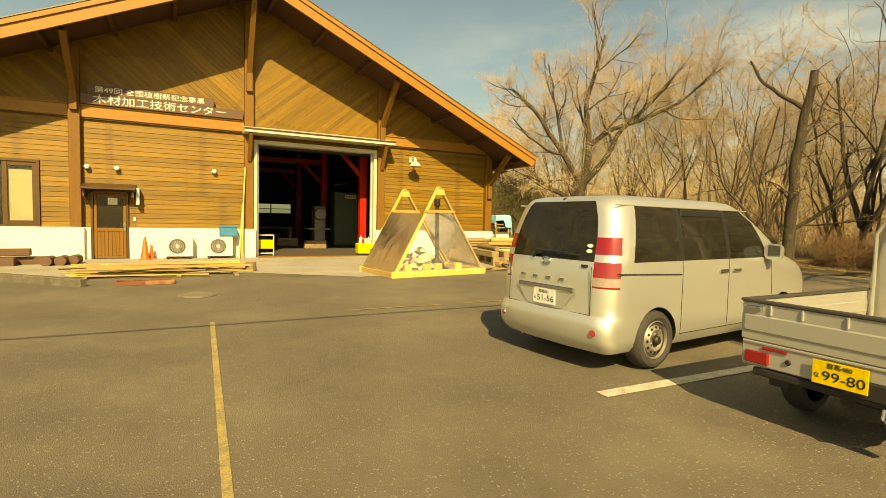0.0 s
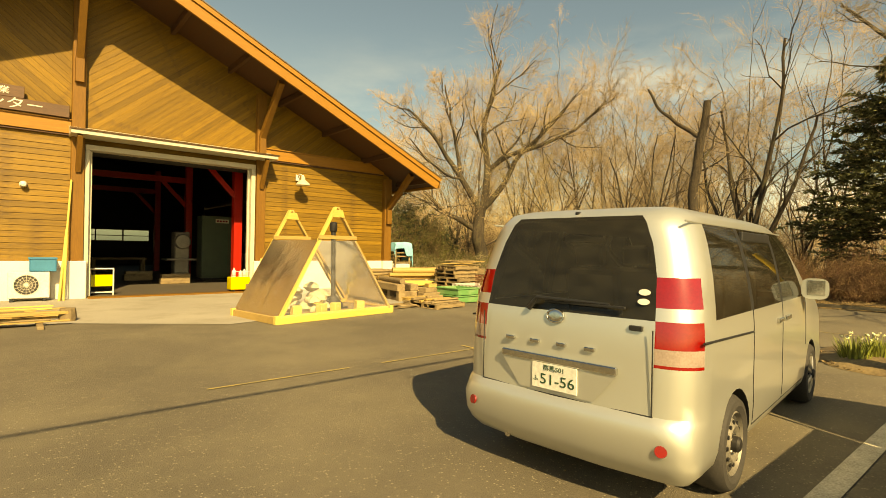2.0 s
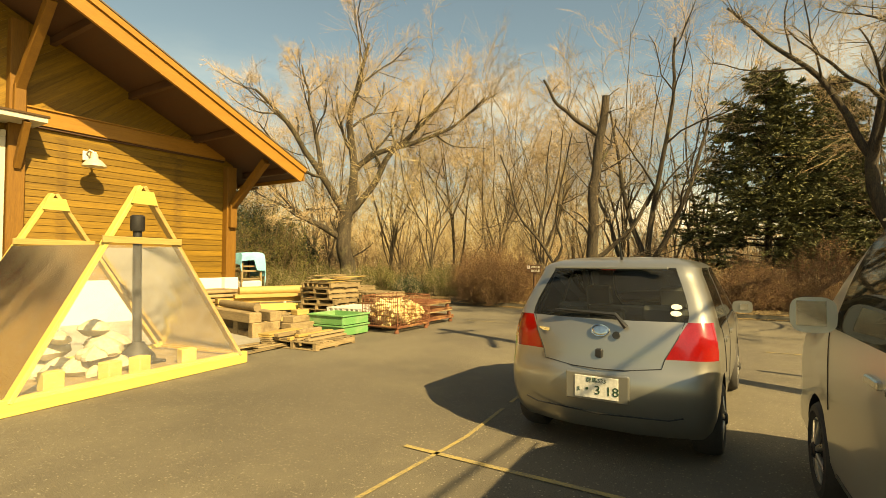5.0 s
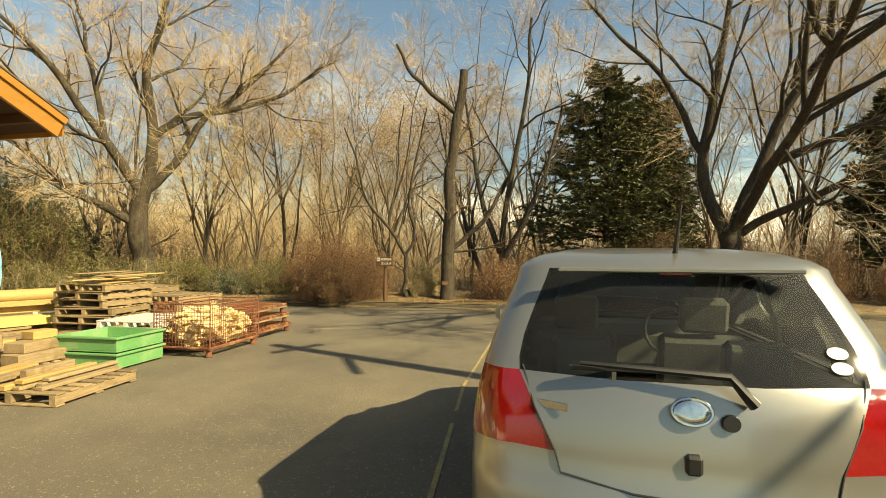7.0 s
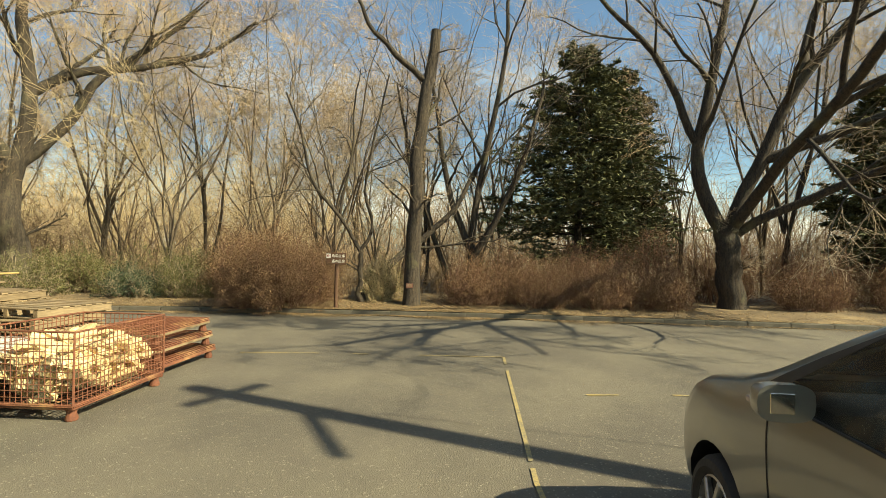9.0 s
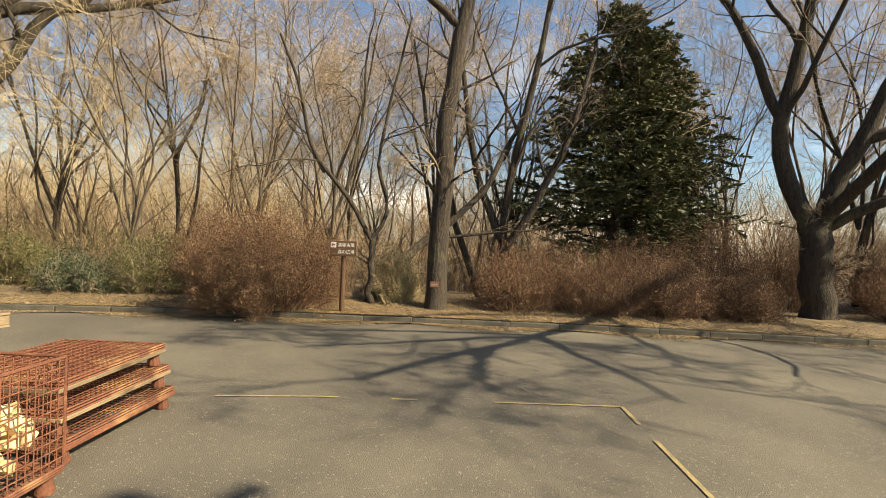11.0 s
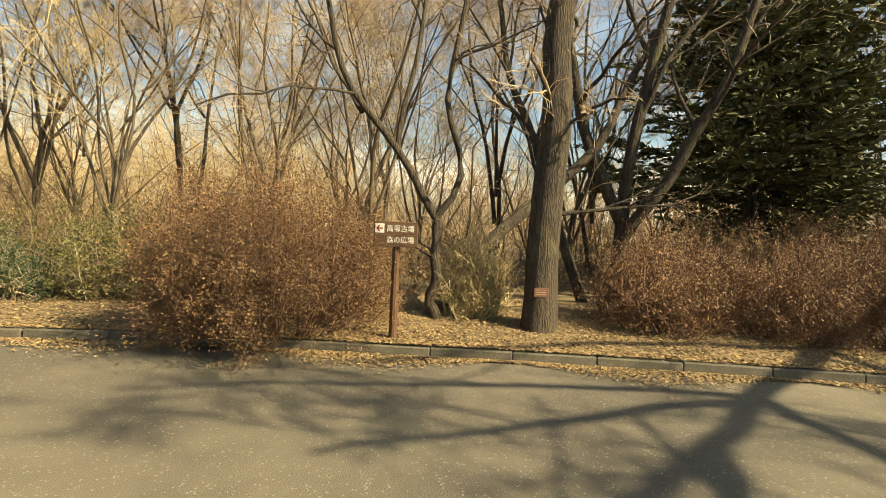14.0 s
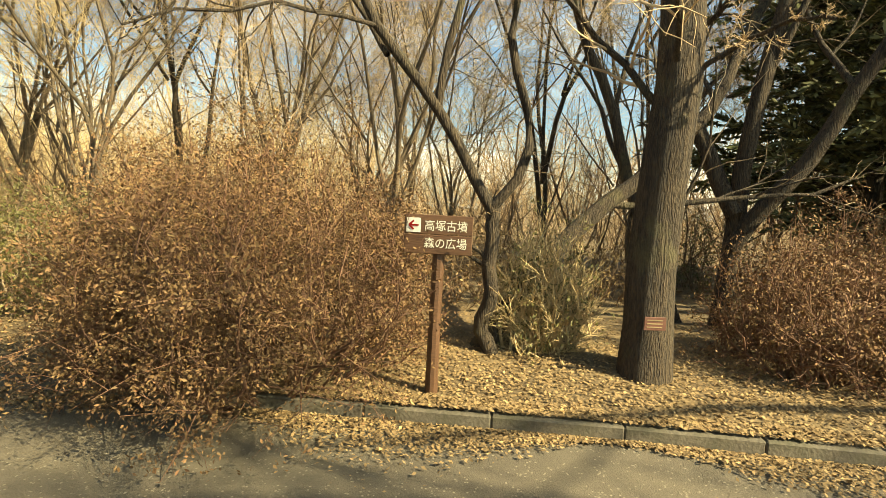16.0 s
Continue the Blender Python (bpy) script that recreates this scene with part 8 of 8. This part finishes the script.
for i, (x, y, rx, ry, h) in enumerate(((20.9, 9.3, 0.8, 1.0, 1.45), (20.8, 7.7, 0.8, 1.0, 1.4), (20.9, 6.0, 0.8, 1.1, 1.35), (21.0, 4.4, 0.7, 0.9, 1.1), (21.9, 8.4, 0.9, 1.2, 1.7), (21.9, 0.3, 0.9, 1.2, 1.3), (21.6, -2.2, 1.0, 1.4, 1.5), (21.5, -5.0, 1.0, 1.5, 1.6), (23.2, 4.2, 1.2, 1.4, 2.3), (23.6, 2.0, 1.2, 1.4, 2.5), (23.4, -0.6, 1.2, 1.4, 2.4), (23.6, -3.4, 1.2, 1.5, 2.6), (22.6, 6.2, 1.1, 1.4, 1.9))):
    shrub("shrub", pose(x, y, 0.1), rx, ry, h, 60 + i, 85, 20000, 0.017, TWIG_RED, LEAF_RED, "bushy shrub with withered brown leaves behind the kerb")
shrub("evergreen_shrub", pose(19.2, 27.8, 0.0), 2.2, 2.0, 5.2, 71, 90, 42000, 0.045, TWIG_BROWN, LEAF_DARK, "tall dark evergreen shrub behind the willow")
shrub("evergreen_shrub", pose(22.4, 28.8, 0.0), 2.2, 2.0, 4.0, 72, 80, 30000, 0.045, TWIG_BROWN, LEAF_DARK, "dark evergreen bush at the edge of the wood")
shrub("evergreen_shrub", pose(20.9, 20.6, 0.1), 1.0, 1.2, 1.3, 73, 60, 26000, 0.022, TWIG_BROWN, LEAF_OLIVE, "olive evergreen bush under the trees")
thicket = [shrub("thicket", pose(22.5, 19.6, 0.05), 1.5, 1.5, 1.6, 81, 44, 6000, 0.022, TWIG_BROWN, LEAF_OLIVE, "bare undergrowth thicket among the trees"),
           shrub("thicket", pose(23.3, 13.2, 0.05), 1.5, 1.5, 1.5, 82, 38, 2500, 0.03, TWIG_BROWN, LEAF_DRY, "bare undergrowth thicket among the trees"),
           shrub("thicket", pose(16.6, 26.5, 0.0), 1.9, 1.9, 4.3, 83, 90, 22000, 0.035, TWIG_BROWN, LEAF_OLIVE, "tall olive-brown brush beside the workshop"),
           shrub("thicket", pose(19.9, 21.3, 0.05), 1.3, 1.3, 1.4, 84, 50, 14000, 0.022, TWIG_GREY, LEAF_OLIVE, "olive undergrowth below the willow")]
for x, y, k, s in ((24.5, 23.5, 0, 1.1), (22.6, 26, 3, 1.1), (19.6, 26.5, 2, 1.1), (18.2, 30, 2, 1.3), (21.5, 30, 2, 1.2), (25.5, 16.2, 1, 1.1), (26.5, 13, 1, 1.0), (24.8, 10.8, 1, 0.9), (26.5, 8.5, 0, 1.1), (24.5, 6.4, 0, 1.0), (27.5, 5, 1, 1.2), (24.8, 2, 1, 1.1), (24.2, -1.8, 1, 1.1), (23.6, -7.5, 1, 1.3), (24, -11.5, 0, 1.3), (29, 18.5, 0, 1.2), (23.5, 17.8, 0, 0.8), (22.0, 22.0, 3, 0.9), (20.7, 24.8, 3, 1.2), (18.3, 24.2, 3, 1.0)):
    copy_thing(thicket[k], pose(x, y, -0.05, 0, 0, rng_w.uniform(0, 360)) @ Matrix.Diagonal((s, s, s, 1)))


# Far woods: what closes the view between the trunks.
def far_band(name, n, seed, x0, x1, y0, y1, h0, h1, material, label):
    rng = np.random.default_rng(seed)
    x, y = rng.uniform(x0, x1, n), rng.uniform(y0, y1, n)
    h = rng.uniform(h0, h1, n)
    t = np.linspace(0, 1, 4)
    lx, ly = rng.normal(0, 0.3, n), rng.normal(0, 0.3, n)
    P = np.stack([x[:, None] + lx[:, None] * h[:, None] * t, y[:, None] + ly[:, None] * h[:, None] * t, -0.4 + h[:, None] * t], 2)
    P[:, 1:] += rng.normal(0, 0.22, P[:, 1:].shape)
    R = np.linspace(0.03, 0.01, 4)[None] * (h / h1)[:, None] * rng.uniform(0.5, 1.6, (n, 1))
    P2, R2 = spawn(rng, P, R, 11, 0.15, 1.0, 48, 16, 0.36, 3, 0.25, 0.03, 0.6, 0.009)
    ob = new(name, quad_mesh(name, *join([bars(P, R, 4), bars(P2, R2, 3)]), material))
    return tagged(ob, label, "woods", kind="stuff")


far_band("far_woods", 2000, 95, 46, 66, -45, 75, 4, 9.5, TWIG_TAN, "hazy bare woods in the distance")
far_band("far_woods", 900, 99, 36, 60, 22, 62, 5, 11, TWIG_GOLD, "sunlit golden bare woods in the distance")
far_band("undergrowth", 1500, 96, 27, 45, -35, 60, 1.8, 6.0, TWIG_BROWN, "bare undergrowth between the trees")
far_band("undergrowth", 700, 97, 15, 27, 27, 60, 2.0, 4.5, TWIG_BROWN, "bare undergrowth behind the workshop")

# ---- pieces: boards, kerbstones, leaves ----
# Lower boards of the front, lapped.
board_mesh = {}


def lap_board(x0, x1, z, parent, h=0.153):
    key = round(x1 - x0, 3)
    if key not in board_mesh:
        L = key / 2
        board_mesh[key] = mesh_of("plank", [(-L, 0.0, 0), (L, 0.0, 0), (L, -0.026, 0.004), (-L, -0.026, 0.004), (-L, -0.010, h), (L, -0.010, h), (L, 0.0, h), (-L, 0.0, h)],
                                  [(3, 2, 5, 4), (0, 1, 2, 3), (4, 5, 6, 7), (1, 6, 5, 2), (0, 3, 4, 7)], SIDING, False)
    o = new("plank", board_mesh[key])
    o.parent = parent
    o.matrix_basis = pose((x0 + x1) / 2, FY + 0.029, z)


for i in range(22):
    z = 1.062 + i * 0.153
    if z + 0.153 > 4.39:
        break
    if z + 0.15 > 3.06 or z < 1.0:
        lap_board(-7.55, -2.94, z, wall_front)
    else:
        lap_board(-7.55, -5.33, z, wall_front)
        lap_board(-3.67, -2.94, z, wall_front)
    if z + 0.1 > 2.2:
        lap_board(-2.64, 2.05, z, wall_front)
    else:
        lap_board(-1.41, 2.05, z, wall_front)
    lap_board(7.25, 11.97, z, wall_front)
# Diagonal boards of the gable, mirrored about the ridge.
for b, (x0, x1, d) in enumerate(((-7.55, -2.94, -1), (-2.64, 2.05, -1), (2.35, 6.95, 1), (7.25, 11.97, 1))):
    zlow = 4.80 if b != 2 else 4.6
    bay = [(x0, zlow), (x1, zlow), (x1, roof_z(x1) - 0.30), (x0, roof_z(x0) - 0.30)]
    ux, uz = math.cos(radians(40)) * d, math.sin(radians(40))
    nx, nz = -uz, ux
    if nz < 0:
        nx, nz = -nx, -nz
    k0 = min(x * nx + z * nz for x, z in bay)
    k1 = max(x * nx + z * nz for x, z in bay)
    k = k0
    while k < k1:
        p = clip(clip(bay, nx * (k + 0.003), nz * (k + 0.003), nx, nz), nx * (k + 0.147), nz * (k + 0.147), -nx, -nz)
        if len(p) >= 3:
            cx, cz = sum(q[0] for q in p) / len(p), sum(q[1] for q in p) / len(p)
            ang = math.atan2(uz, ux)
            ca, sa = math.cos(-ang), math.sin(-ang)
            loc = [((x - cx) * ca - (z - cz) * sa, (x - cx) * sa + (z - cz) * ca) for x, z in p]
            s = Shape().prism(loc, -0.02, 0.0)
            o = new("plank", s.mesh("plank", SIDING, False))
            o.parent = wall_front
            o.matrix_basis = pose(cx, FY + 0.029, cz, 0, -math.degrees(ang), 0)
        k += 0.15
# Kerbstones along the verge.
stone = Shape().box((-0.085, -0.449, -0.1), (0.085, 0.4497, 0.110), 0.012).mesh("kerbstone", KERB)
kerb = setting("kerb", Shape().box((19.3, 60.2, -0.1), (19.4, 60.3, 0.0), 0.01), KERB, "row of worn concrete kerbstones, partly under leaves", "kerb")
rk2 = random.Random(77)
y = -14.0
while y < 40:
    xa, xb = kerb_x(y), kerb_x(y + 0.9)
    o = new("kerbstone", stone)
    o.parent = kerb
    o.matrix_basis = pose((xa + xb) / 2 + 0.06 + rk2.uniform(-0.004, 0.004), y + 0.45, rk2.uniform(-0.006, 0.002), rk2.uniform(-0.3, 0.3), rk2.uniform(-0.6, 0.6), -math.degrees(math.atan2(xb - xa, 0.9)))
    y += 0.9
low = setting("kerb_front", Shape().beam((-1.75, 12.55, 0.06), (-4.1, 14.75, 0.06), 0.16, 0.2, 0.02).beam((-4.12, 14.77, 0.06), (-8.0, 18.2, 0.06), 0.16, 0.2, 0.02), KERB, "low concrete kerb before the old beams", "kerb")

# Fallen leaves on the verge and along the kerb.
def scatter(name, n, seed, place, size, material, label):
    rng = np.random.default_rng(seed)
    c = place(rng, n)
    m = len(c)
    a = rng.uniform(0, math.tau, m)
    g = np.stack([np.cos(a), np.sin(a), rng.normal(0, 0.35, m)], 1)
    o = np.stack([-np.sin(a), np.cos(a), rng.normal(0, 0.35, m)], 1)
    s = rng.uniform(0.5, 1.3, (m, 1)) * size
    lift = np.array([0, 0, 1]) * s * 0.35
    V = np.stack([c - g * s, c - o * s * 0.5 + lift * rng.random((m, 1)), c + g * s, c + o * s * 0.5 + lift * rng.random((m, 1))], 1).reshape(-1, 3)
    V[:, 2] = np.maximum(V[:, 2], np.repeat(c[:, 2], 4) - 0.003)
    ob = new(name, quad_mesh(name, V, np.arange(len(V)).reshape(-1, 4), material, False))
    return tagged(ob, label, "leaves", kind="stuff")


def verge_z(x, y):
    d = x - kerb_x(y) - 0.12
    return 0.11 + min(d, 1) * 0.05 + 0.05 * noise.noise((d * 1.3, y * 1.3, 0)) * min(d, 1) + 0.12 * noise.noise((d * 0.3, y * 0.3, 5)) * min(d / 3, 1) - 0.012 * max(d - 6, 0)


def on_verge(rng, n):
    out = []
    for _ in range(n):
        y = 11.5 + rng.normal(0, 5.5)
        x = kerb_x(y) + 0.14 + abs(rng.normal(0, 1.4))
        out.append((x, y, verge_z(x, y) + 0.012))
    return np.array(out)


def at_kerb(rng, n):
    y = rng.normal(11.5, 5.0, n)
    x = np.array([kerb_x(v) for v in y]) - 0.03 - np.abs(rng.normal(0, 0.15, n)) * (1 + 0.8 * np.sin(y * 2.1))
    return np.stack([x, y, np.full(n, 0.016)], 1)


def on_road(rng, n):
    return np.stack([rng.uniform(0, 19, n), rng.uniform(0, 14, n), np.full(n, 0.016)], 1)


scatter("leaf_litter", 52000, 91, on_verge, 0.018, LEAF_DRY, "dry brown fallen leaves on the verge")
scatter("kerb_leaves", 24000, 92, at_kerb, 0.017, LEAF_DRY, "pale dry leaves drifted against the kerb")
scatter("road_grit", 900, 93, on_road, 0.008, LEAF_DRY, "scattered pale grit and leaf crumbs on asphalt")


def on_kerb(rng, n):
    y = rng.normal(11.5, 4.5, n)
    x = np.array([kerb_x(v) for v in y]) + rng.uniform(0.0, 0.2, n)
    return np.stack([x, y, np.full(n, 0.13)], 1)


def on_bed(rng, n):
    a, r = rng.uniform(0, math.tau, n), rng.random(n) ** 0.5
    return np.stack([10.9 + 1.4 * r * np.cos(a), 3.75 + 0.9 * r * np.sin(a), 0.02 + 0.11 * (1 - r)], 1)


scatter("kerb_top_leaves", 15000, 94, on_kerb, 0.02, LEAF_DRY, "dry leaves lying on the kerbstones")
scatter("bed_leaves", 2600, 98, on_bed, 0.03, LEAF_DRY, "dry leaves on the flower bed")
